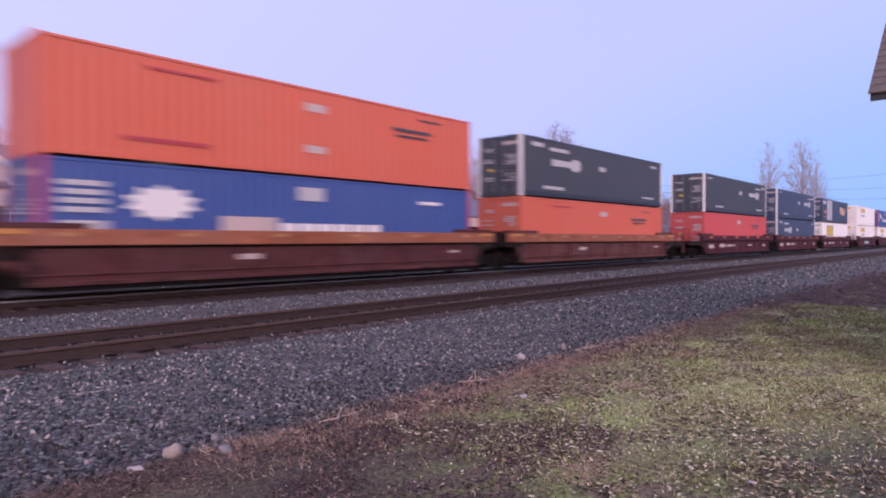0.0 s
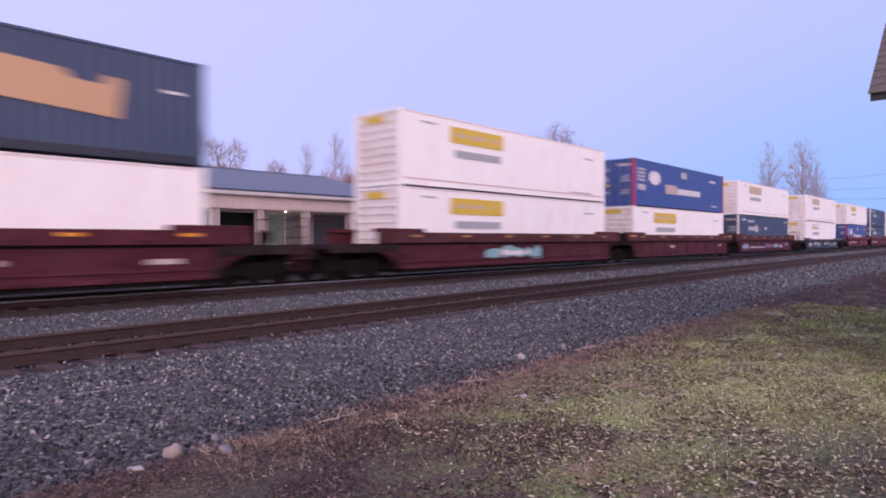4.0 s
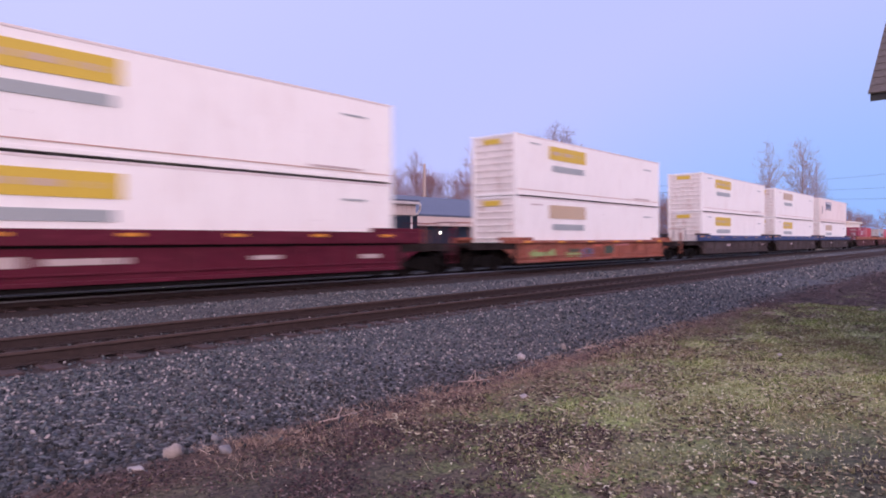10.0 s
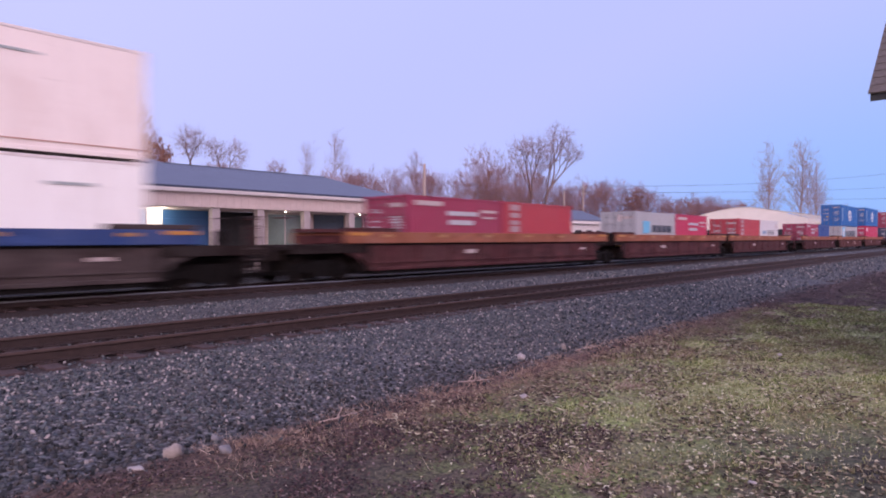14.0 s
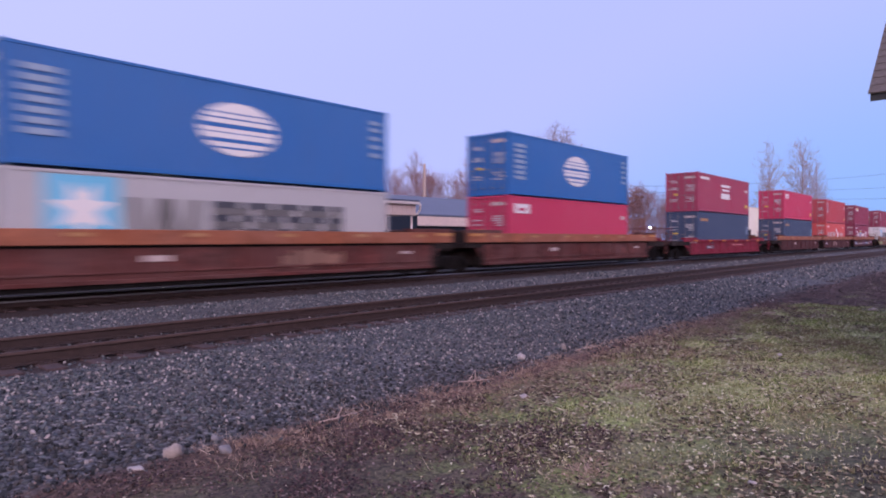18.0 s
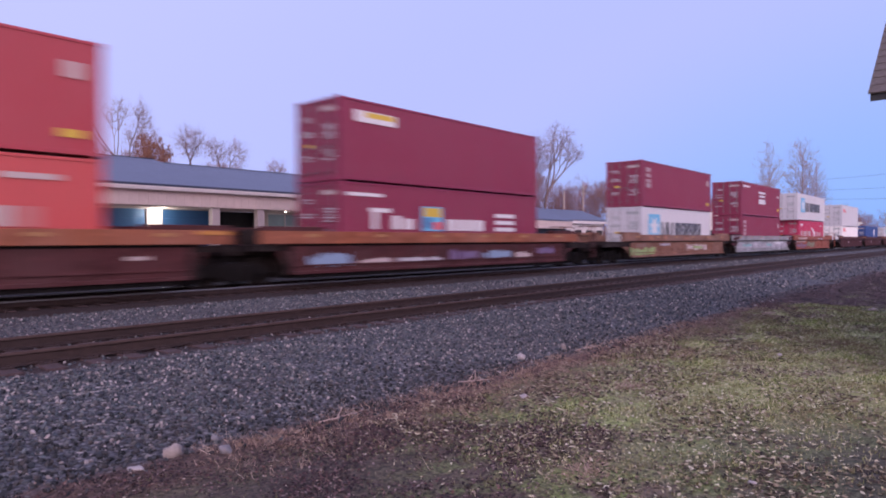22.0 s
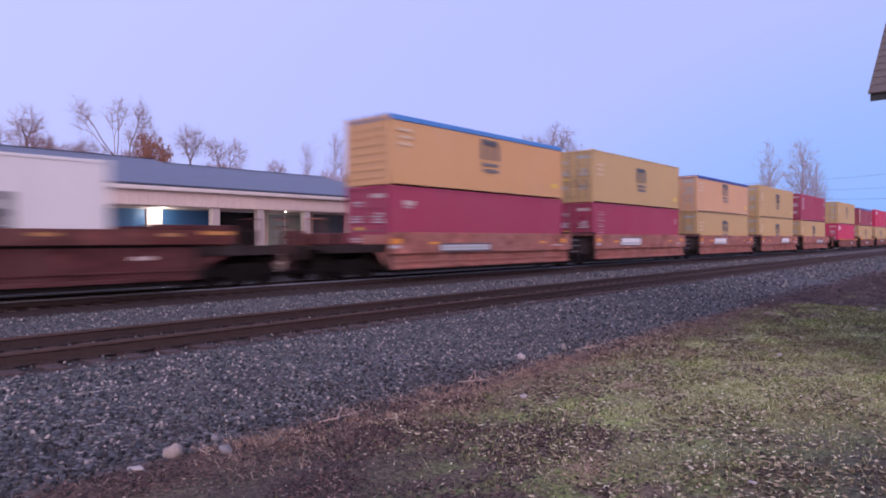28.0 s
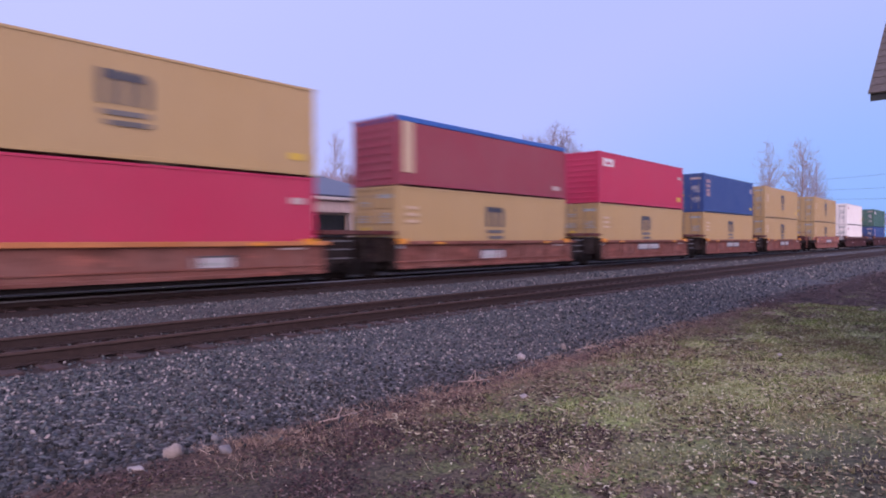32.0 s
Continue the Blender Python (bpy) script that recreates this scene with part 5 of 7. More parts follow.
def build_trees():
    fork_a = make_crown_tree([(-2.3, 0, 12.1, 1.0, 0.9, 1.5), (0.3, 0.2, 12.5, 1.1, 1.0, 1.3), (-1.6, 0.6, 9.6, 0.9, 0.8, 0.9)], 8.6, 130, 3)
    fork_b = make_crown_tree([(0.9, 0, 12.3, 0.95, 0.9, 1.5), (0.3, 0.3, 10.4, 0.8, 0.7, 0.9)], 8.8, 100, 8, lean=0.004)
    bushy = make_crown_tree([(0, 0, 10.2, 1.5, 1.3, 2.1)], 7.2, 230, 13, reddish=True)
    bushy2 = make_crown_tree([(0, 0, 9.4, 1.8, 1.5, 1.5), (0.9, 0, 10.2, 0.8, 0.7, 1.0)], 7.0, 230, 21, reddish=True)
    dome_a = make_crown_tree([(0, 0, 11.0, 1.75, 1.5, 1.6)], 8.5, 170, 31)
    dome_b = make_crown_tree([(-0.7, 0, 10.8, 1.3, 1.2, 1.5), (1.3, 0.2, 10.7, 1.3, 1.2, 1.5)], 8.0, 190, 37)
    oval = make_crown_tree([(0, 0, 11.4, 1.25, 1.2, 2.3)], 8.0, 75, 41, leader=True, rise=0.4)
    leader = make_crown_tree([(0.1, 0, 13.0, 1.0, 0.9, 2.0), (-0.9, 0, 11.0, 0.9, 0.8, 1.0), (0.9, 0, 11.6, 0.9, 0.8, 1.2)], 9.2, 105, 47, leader=True, rise=0.4)
    tall_dome = make_crown_tree([(-3.0, 0, 16.2, 2.6, 2.4, 2.5), (1.4, 0, 17.2, 3.0, 2.6, 2.5), (4.2, 0.5, 15.2, 2.2, 2.0, 2.0)], 9.5, 400, 44, tip=0.0105)
    tall_lean = make_crown_tree([(5.6, 0, 19.6, 3.2, 3.0, 2.9), (9.6, 0, 17.4, 3.4, 2.6, 2.3), (3.0, 0, 16.4, 1.7, 1.6, 2.4)], 9.0, 400, 45, tip=0.0105, lean=0.05)
    oak = make_tree(10.2, 0.5, 52, forks=3, upright=0.7, levels=4, leaves=True)
    thick = make_tree(13.5, 0.75, 61, forks=4, upright=0.5, stem=0.10, twig=0.019, levels=4, kids=1.0, thicket=True)
    thick2 = make_tree(14.5, 0.68, 67, forks=4, upright=0.5, stem=0.08, twig=0.019, levels=4, kids=1.0, thicket=True)
    birch = make_crown_tree([(0, 0, 13.6, 2.9, 2.9, 6.4), (0.2, 0, 10.0, 3.6, 3.4, 3.8)], 4.5, 380, 71, pale=True, tip=0.0105, leader=True, rise=1.4)
    birch2 = make_crown_tree([(-1.0, 0, 14.8, 3.0, 3.0, 7.4), (1.8, 0.3, 14.6, 3.0, 3.4, 6.6), (0, 0, 10.5, 4.6, 4.4, 4.0)], 4.0, 520, 79, pale=True, tip=0.0105, leader=True, rise=1.4)
    bare, thicket = "bare grey-brown tree with a spreading crown", "dense reddish-brown leafless thicket tree"
    rows = [(bushy, 16.6, 58, 10, 1.0, 1.0), (bushy2, 19.6, 63, 80, 1.0, 1.0), (bushy2, 22.6, 66, 30, 1.02, 1.0), (bushy2, 14.2, 60, 200, 1.05, 1.1), (bushy, 27.0, 71, 60, 0.93, 1.0),
            (fork_a, 22.4, 56, -22, 1.0, 1.0), (fork_b, 23.5, 55.6, -22, 1.0, 1.0), (bushy, 29.6, 66, 40, 1.12, 0.8), (thick2, 27.4, 66, 120, 0.80, 0.7),
            (dome_a, 30.0, 58, 130, 1.0, 1.0), (dome_b, 34.6, 60, -30, 1.0, 1.0), (bushy2, 36.6, 68, 15, 0.95, 1.0), (bushy2, 41.5, 72, 75, 1.04, 1.0), (dome_a, 44.6, 74, 75, 0.92, 0.8),
            (bushy, 52.0, 76, 190, 1.06, 1.1), (oval, 46.6, 62, 0, 1.0, 1.0), (leader, 49.2, 60, -35, 1.0, 1.0), (thick, 53.5, 70, 300, 0.80, 0.7), (thick, 58.5, 70, 240, 0.92, 0.7), (thick2, 64.6, 72, 20, 0.86, 0.7),
            (leader, 69.0, 66, 150, 1.03, 1.1), (thick, 69.6, 72, 110, 0.92, 0.8), (thick2, 76.5, 70, 290, 0.95, 0.8), (thick, 78.5, 60, 45, 1.20, 0.75), (thick2, 84.0, 64, 175, 1.02, 0.8), (thick, 90.5, 64, 260, 1.12, 0.8),
            (thick, 62.0, 76, 70, 0.92, 0.9), (thick2, 66.5, 78, 160, 0.92, 0.9), (thick, 72.5, 76, 250, 1.0, 0.9), (thick2, 80.5, 74, 340, 1.0, 0.9), (thick, 87.0, 72, 35, 1.04, 0.9),
            (thick, 19.5, 62, 15, 0.74, 0.6), (thick2, 16.4, 64, 95, 0.74, 0.6), (thick, 12.6, 60, 185, 0.78, 0.6), (thick, 25.8, 66, 275, 0.73, 0.6), (thick2, 36.0, 74, 65, 0.72, 0.6), (thick, 44.5, 76, 145, 0.78, 0.6),
            (tall_dome, 90.6, 60, 0, 1.0, 1.0), (tall_lean, 94.0, 60, 0, 1.0, 1.0)]
    for me, x, y, turn, s, w in rows:
        plant(me, x, y, turn, thicket if me in (thick, thick2, bushy, bushy2) else "slender bare tree with upright limbs" if me in (oval, leader) else bare, scale=s, wide=w)
    plant(oak, 24.9, 54, 0, "rounded oak holding its dead brown leaves", scale=1.03, wide=0.5)
    rnd = random.Random(2)
    for k in range(26):
        u = k / 25
        x, y = 100 + 95 * u + rnd.uniform(-2, 2), 74 - 16 * u + rnd.uniform(-3, 3)
        plant((thick, thick2)[k % 2], x, y, rnd.uniform(0, 360), thicket, scale=rnd.uniform(0.82, 1.08) * (1.08 if u < 0.45 else 0.92))
    for k in range(12):
        x = 205 + 26 * k
        plant((thick, thick2)[k % 2], x, 38 + rnd.uniform(-4, 6), rnd.uniform(0, 360), thicket, scale=rnd.uniform(0.8, 1.05))
    for k in range(22):
        u = k / 21
        plant((thick2, thick)[k % 2], 94 + 80 * u + rnd.uniform(-2, 2), 66 - 10 * u + rnd.uniform(-2, 2), rnd.uniform(0, 360), "low reddish-brown leafless brush beneath the trees", "bush", scale=rnd.uniform(0.36, 0.55), wide=1.3)
    plant(birch, 130.8, 34, 0, "slender pale bare tree with fine upright twigs")
    plant(birch2, 138.4, 30, 30, "slender pale bare tree with fine upright twigs")
    plant(birch, 147.5, 29.5, 120, "slender pale bare tree with fine upright twigs", scale=0.92)


build_trees()


# ---- the train ----
HC, STD = 2.896, 2.591
FLOOR = 0.565  # underside of the lower boxes over the rail heads
MESH = {}


def cached(key, make):
    if key not in MESH:
        MESH[key] = shared(key[0], make())
    return MESH[key]


def wall_sheet(bm, x0, x1, y, out, z0, z1, pitch, depth, axis="x"):
    """A trapezoid-corrugated sheet; out: +1 or -1, the way it faces. axis y: for an end wall, x and y change places."""
    n = max(1, round((x1 - x0) / pitch))
    p = (x1 - x0) / n
    pts = []
    for i in range(n):
        a = x0 + i * p
        pts += [(a, 0.0), (a + 0.30 * p, 0.0), (a + 0.5 * p, -depth), (a + 0.8 * p, -depth)]
    pts.append((x1, 0.0))
    lo, hi = [], []
    for x, d in pts:
        c = (x, y + out * d) if axis == "x" else (y + out * d, x)
        lo.append(bm.verts.new((c[0], c[1], z0)))
        hi.append(bm.verts.new((c[0], c[1], z1)))
    for i in range(len(pts) - 1):
        q = (lo[i], lo[i + 1], hi[i + 1], hi[i])
        bm.faces.new(q if (out < 0) == (axis == "x") else q[::-1])


def box_body(L, Wd, H, pitch, depth):
    def make():
        hl, hw = L / 2, Wd / 2
        return boxes((-hl + 0.10, hl - 0.10, -hw + 0.07, hw - 0.07, 0.10, H - 0.075))
    return make


def side_panel(L, Wd, H, pitch, depth):
    def make():
        bm = bmesh.new()
        wall_sheet(bm, -L / 2 + 0.12, L / 2 - 0.12, -Wd / 2 + 0.012, -1, 0.14, H - 0.10, pitch, depth)
        return bm
    return make


def end_panel(L, Wd, H):
    def make():
        bm = bmesh.new()
        wall_sheet(bm, -Wd / 2 + 0.12, Wd / 2 - 0.12, L / 2 - 0.02, 1, 0.14, H - 0.10, 0.3, 0.03, "y")
        return bm
    return make


def roof_panel(L, Wd, H):
    """A roof sheet pressed into shallow cross ribs."""
    def make():
        bm = bmesh.new()
        n = round(L / 0.6)
        rows = []
        for i in range(n + 1):
            x = -L / 2 + 0.12 + i * (L - 0.24) / n
            for o, z in ((0.0, -0.034), (0.12, -0.018), (0.36, -0.018), (0.48, -0.034)):
                if i < n:
                    rows.append((x + o, H + z))
        rows.append((L / 2 - 0.12, H - 0.034))
        v = [[bm.verts.new((x, y, z)) for y in (-Wd / 2 + 0.06, Wd / 2 - 0.06)] for x, z in rows]
        for a, b in zip(v, v[1:]):
            bm.faces.new((a[0], b[0], b[1], a[1]))
        return bm
    return make


def end_door(Wd, H):
    def make():
        bm = bmesh.new()
        w = Wd / 2 - 0.11
        box(bm, -0.012, 0.03, -w / 2 + 0.01, w / 2 - 0.01, 0.15, H - 0.12, bevel=0.008)
        return bm
    return make


def lock_rod(H):
    def make():
        bm = bmesh.new()
        tube(bm, (0, 0, 0.12), (0, 0, H - 0.10), 0.019, 0.019, 6)
        for z in (0.3, 1.0, 1.7, H - 0.4):
            box(bm, -0.028, 0.03, -0.05, 0.05, z, z + 0.07)
        box(bm, -0.05, -0.03, -0.02, 0.30, 1.18, 1.22)
        return bm
    return make


def door_letters(Wd, H, pick):
    """Rows of short bars, the size of the small print on a pair of doors."""
    def make():
        rnd = random.Random(90 + pick)
        bm = bmesh.new()
        hw = Wd / 2
        for y0, y1, z, rows in ((-hw + 0.24, -0.22, H * 0.66, 5), (-hw + 0.24, -0.22, H * 0.36, 4), (0.26, hw - 0.24, H * 0.78, 2), (0.26, hw - 0.24, H * 0.60, 3), (0.26, hw - 0.24, H * 0.30, 2)):
            for k in range(rows):
                if rnd.random() < 0.15:
                    continue
                a = y0 + rnd.uniform(0.0, 0.12)
                box(bm, -0.007, 0.0, a, min(y1, a + rnd.uniform(0.35, 0.75)), z - 0.105 * k, z - 0.105 * k + rnd.uniform(0.035, 0.06))
        return bm
    return make


def nose_rib(Wd):
    return lambda: boxes((-0.03, 0.0, -Wd / 2 + 0.13, Wd / 2 - 0.13, -0.05, 0.05), bevel=0.012)


def ellipse(cx, cz, rx, rz, n=28):
    return [(cx + rx * math.cos(2 * math.pi * i / n), cz + rz * math.sin(2 * math.pi * i / n)) for i in range(n)]


def arrow_pts(x, z, L, h):
    """A long shaft that ends in a notched round head."""
    return [(x, z - 0.30 * h), (x + 0.62 * L, z - 0.24 * h), (x + 0.66 * L, z - 0.5 * h), (x + 0.9 * L, z - 0.5 * h), (x + L, z - 0.15 * h), (x + 0.95 * L, z),
            (x + L, z + 0.2 * h), (x + 0.88 * L, z + 0.5 * h), (x + 0.68 * L, z + 0.45 * h), (x + 0.63 * L, z + 0.22 * h), (x, z + 0.26 * h)]


def style_marks(style, L):
    """The shapes painted on a box's sides: (name, polygon or (x0, x1, z0, z1), paint), x from its leading end."""
    R = []

    def bar(x0, x1, z0, z1, c, nm="lettering_bar"):
        R.append((nm, (x0, x1, z0, z1), c))

    def shape(pts, c, nm="logo"):
        R.append((nm, pts, c))

    if style == "arrow_lead":
        shape(arrow_pts(2.7, 1.78, 2.9, 0.62), "softchalk")
        bar(2.5, 4.3, 2.32, 2.50, "softchalk")
        bar(0.9, 1.9, 2.42, 2.62, "softchalk")
        bar(7.6, 8.3, 1.70, 1.95, "softchalk")
        bar(1.9, 3.8, 0.42, 0.58, "softchalk")
        bar(14.4, 15.2, 2.42, 2.56, "softchalk")
        bar(13.2, 14.8, 0.45, 0.56, "softchalk")
    elif style == "arrow_trail":
        shape(arrow_pts(10.9, 1.78, 2.9, 0.62), "softchalk")
        bar(12.7, 14.2, 2.32, 2.46, "softchalk")
        bar(14.5, 15.3, 2.42, 2.62, "softchalk")
        bar(8.2, 8.9, 1.62, 1.95, "softchalk")
        bar(2.4, 4.2, 0.42, 0.55, "softchalk")
        bar(13.0, 14.6, 0.45, 0.60, "softchalk")
        bar(0.8, 1.6, 2.50, 2.62, "softchalk")
    elif style == "panel":
        bar(2.9, 6.5, 1.90, 2.56, "sign", "yellow_panel")
        for k in range(3):
            bar(3.15 + 1.1 * k, 4.0 + 1.1 * k, 2.15, 2.32, "signpale")
        bar(3.2, 6.3, 1.32, 1.62, "inkgreen")
        bar(1.2, 2.0, 2.5, 2.56, "inkgreen")
        bar(13.8, 14.8, 2.2, 2.27, "inkgreen")
        bar(12.4, 14.6, 0.36, 0.43, "fadedchalk")
    elif style == "panel_faded":
        bar(2.9, 4.8, 1.96, 2.30, "signfaded", "faded_yellow_panel")
        bar(4.9, 6.4, 2.00, 2.16, "inkgreen")
        bar(2.9, 6.5, 2.46, 2.52, "inkgreen")
        bar(3.0, 6.2, 2.34, 2.39, "softchalk")
        bar(3.2, 6.3, 1.32, 1.62, "inkgreen")
        bar(13.8, 14.8, 2.2, 2.27, "inkgreen")
    elif style == "panel_pale":
        bar(2.9, 6.5, 1.90, 2.56, "signpale", "faded_panel")
        bar(3.2, 6.3, 1.32, 1.62, "inkgreen")
        bar(13.8, 14.8, 2.2, 2.27, "inkgreen")
        bar(1.3, 2.2, 2.5, 2.56, "fadedchalk")
    elif style == "panel_framed":
        bar(2.6, 6.4, 1.25, 2.50, "ink", "sign_frame")
        bar(2.7, 6.3, 1.33, 2.42, "sign", "yellow_panel")
        for k in range(4):
            bar(3.1 + 0.75 * k, 3.7 + 0.75 * k, 1.9, 2.1, "ink")
        bar(3.0, 6.0, 1.5, 1.62, "ink")
    elif style == "mark_dark":
        bar(2.9, 6.0, 1.50, 2.48, "inkblue", "faded_panel")
        bar(3.1, 5.8, 2.26, 2.40, "lightgrey")
        bar(3.0, 5.2, 1.95, 2.16, "ink")
        bar(3.4, 5.9, 1.58, 1.70, "signpale")
        bar(12.4, 13.6, 2.3, 2.36, "inkgreen")
        bar(0.6, 1.3, 1.0, 1.9, "fadedchalk", "worn_patch")
    elif style == "split":
        bar(2.7, 5.7, 0.16, 2.76, "grey", "grey_panel")
        bar(0.4, 2.3, 2.36, 2.56, "chalk")
        bar(0.5, 2.2, 2.18, 2.26, "chalk")
        bar(1.0, 2.1, 1.1, 1.45, "orange")
        bar(0.7, 2.4, 0.62, 0.74, "red")
        shape([(10.8, 1.25), (13.8, 1.05), (13.9, 2.05), (13.5, 2.1), (13.4, 1.85), (12.7, 1.9), (12.5, 2.1), (11.1, 2.2), (10.7, 1.9)], "peach")
        shape(ellipse(12.1, 1.62, 0.5, 0.22, 16), "azure")
        bar(15.0, 15.5, 1.9, 1.98, "chalk")
    elif style == "burst":
        pts = []
        for i in range(20):
            r = 1.0 if i % 2 else 0.72
            pts.append((3.0 + 1.05 * r * math.cos(math.pi * i / 10), 1.85 + 0.5 * r * math.sin(math.pi * i / 10)))
        shape(pts, "chalk")
        for k in range(4):
            bar(0.45, 1.55, 1.55 + 0.22 * k, 1.68 + 0.22 * k, "softchalk")
        bar(0.45, 1.55, 1.0, 1.35, "softchalk")
        bar(4.7, 6.6, 0.95, 1.55, "fadedchalk")
        for k in range(6):
            bar(6.75 + 0.72 * k, 7.35 + 0.72 * k, 0.98, 1.38, "chalk")
        bar(7.4, 8.4, 2.12, 2.55, "softchalk")
        bar(13.0, 14.2, 2.2, 2.32, "chalk")
        bar(13.4, 14.6, 0.38, 0.46, "chalk")
    elif style == "orange":
        bar(7.7, 8.5, 2.12, 2.38, "fadedchalk")
        bar(7.7, 8.5, 0.78, 1.02, "fadedchalk")
        bar(11.6, 13.7, 1.98, 2.10, "ink")
        bar(11.8, 13.5, 1.78, 1.86, "ink")
        bar(13.0, 14.3, 2.5, 2.56, "ink")
        bar(2.6, 4.6, 2.48, 2.55, "brick")
        bar(2.0, 4.4, 0.55, 0.66, "brick")
    elif style == "globe":
        shape(ellipse(6.15, 1.5, 1.28, 0.78), "chalk")
        for k, w, h in ((-0.56, 0.85, 0.03), (-0.34, 1.10, 0.055), (-0.12, 1.24, 0.022), (0.08, 1.25, 0.065), (0.30, 1.15, 0.022), (0.46, 1.0, 0.03)):
            bar(6.15 - w, 6.15 + w, 1.5 + k - h, 1.5 + k + h, "azure", "globe_band")
        for k in range(7):
            bar(0.5, 1.35, 0.75 + 0.25 * k, 0.90 + 0.25 * k, "paleblue")
        for z in (1.2, 1.5, 1.8, 2.1, 2.35):
            bar(11.35, 11.8, z, z + 0.14, "paleblue")
    elif style == "star":
        k0, z0 = (0.95, 0.86) if L < 13 else (1.65, 0.86)
        bar(k0, k0 + 1.75, z0, z0 + 1.60, "sky", "blue_square")
        pts = []
        for i in range(14):
            r = 0.74 if i % 2 else 0.36
            pts.append((k0 + 0.87 + r * math.sin(math.pi * i / 7), z0 + 0.78 + r * math.cos(math.pi * i / 7)))
        shape(pts, "chalk", "star")
        w0 = k0 + 2.1
        for k in range(4):
            a = w0 + 0.47 * k
            shape([(a, 1.0), (a + 0.30, 1.0), (a + (0.46 if k % 2 else 0.14), 1.98), (a + (0.16 if k % 2 else -0.16), 1.98)], "inksoft", "slanted_block")
        for k, z in enumerate((1.0, 1.20, 1.40, 1.60, 1.79)):
            a, cuts = w0 + 2.2, (1.0, 1.35, 0.85, 1.5, 1.1)[k]
            while a < w0 + 7.2:
                b = min(w0 + 7.2, a + cuts)
                bar(a, b - 0.22, z, z + (0.19 if k % 2 == 0 else 0.20), "ink" if k % 2 == 0 else "inksoft", "dark_bar")
                a = b
    elif style == "wing":
        for k in range(7):
            bar(0.9 + 0.68 * k, 1.4 + 0.68 * k, 1.18, 1.72, "pinkred" if k % 3 == 1 else "fadedchalk")
        shape([(5.5, 2.15), (6.4, 2.1), (7.1, 1.75), (8.1, 1.5), (7.3, 1.35), (7.7, 1.12), (6.5, 1.14), (6.9, 1.4), (6.3, 1.75)], "chalk")
        for k in range(4):
            bar(8.5 + 0.6 * k, 8.95 + 0.6 * k, 1.18, 1.66, "pinkred" if k % 2 else "fadedchalk")
        bar(9.9, 11.2, 2.3, 2.44, "fadedchalk")
        bar(0.7, 1.8, 2.3, 2.5, "chalk")
    elif style == "bars":
        bar(5.0, 7.1, 2.05, 2.24, "chalk")
        bar(5.2, 6.9, 1.74, 1.90, "chalk")
        bar(5.0, 7.0, 1.12, 1.56, "chalk")
        bar(0.5, 2.3, 2.42, 2.60, "chalk")
        bar(11.0, 11.7, 1.9, 2.1, "fadedchalk")
        bar(11.1, 11.7, 0.6, 0.85, "sign")
    elif style == "square":
        bar(0.45, 1.7, 2.08, 2.52, "chalk", "white_square")
        bar(0.8, 1.3, 2.18, 2.34, "red")
        bar(11.2, 11.75, 2.0, 2.2, "fadedchalk")
        bar(11.1, 11.7, 0.5, 0.8, "sign")
    elif style == "column":
        for k in range(4):
            bar(0.55, 1.3, 1.2 + 0.33 * k, (1.47, 1.40, 1.42)[k % 3] + 0.33 * k, "pinkchalk")
        bar(11.3, 11.7, 1.9, 2.3, "fadedchalk")
        bar(11.2, 11.7, 0.45, 0.65, "sign")
    elif style == "column_faint":
        for k in range(4):
            bar(0.55, 1.3, 1.22 + 0.33 * k, 1.27 + 0.33 * k, "pinkchalk")
            bar(0.55, 1.3, 1.37 + 0.33 * k, 1.40 + 0.33 * k, "pinkchalk")
        bar(11.3, 11.7, 1.9, 2.0, "pinkchalk")
        bar(11.3, 11.7, 2.1, 2.2, "pinkchalk")
    elif style == "small_mark":
        bar(0.75, 1.35, 2.16, 2.34, "fadedchalk")
        bar(0.75, 1.25, 2.05, 2.12, "pinkchalk")
        bar(10.8, 11.5, 0.5, 0.62, "sign")
    elif style == "yellow_bar":
        bar(0.5, 2.05, 2.20, 2.40, "dullmark", "yellow_bar")
        for z in (1.3, 1.55, 1.8):
            bar(11.3, 11.8, z, z + 0.10, "paleblue")
    elif style == "yellow_top":
        bar(0.7, 2.7, 2.1, 2.5, "chalk")
        bar(1.2, 2.6, 2.28, 2.47, "sign")
    elif style == "palette":
        bar(1.5, 1.75, 1.25, 1.85, "chalk")
        bar(1.4, 2.4, 1.85, 2.0, "chalk")
        bar(2.5, 2.9, 1.25, 1.75, "chalk")
        bar(3.1, 3.6, 1.25, 1.65, "chalk")
        bar(4.1, 5.3, 1.2, 2.15, "sky", "picture_square")
        bar(4.2, 5.2, 1.75, 2.1, "sign", "picture_square")
        for k in range(4):
            bar(5.6 + 0.62 * k, 6.1 + 0.62 * k, 1.22, 1.68, "chalk")
        bar(4.2, 4.7, 1.3, 1.7, "royal", "picture_square")
        bar(4.75, 5.2, 1.25, 1.55, "signred", "picture_square")
        for z in (1.22, 1.52, 1.82):
            bar(8.8, 10.3, z, z + 0.17, "chalk")
        bar(0.3, 2.0, 2.4, 2.52, "chalk")
    elif style == "crest":
        x = 6.15
        for k in range(3):
            bar(x - 0.62 + 0.50 * k, x - 0.38 + 0.50 * k, 1.42, 2.06, "ink", "logo_post")
        shape([(x - 0.62, 2.06), (x + 0.62, 2.06), (x + 0.60, 2.18), (x + 0.42, 2.30), (x + 0.12, 2.30), (x, 2.22), (x - 0.12, 2.30), (x - 0.62, 2.30)], "ink", "logo_arch")
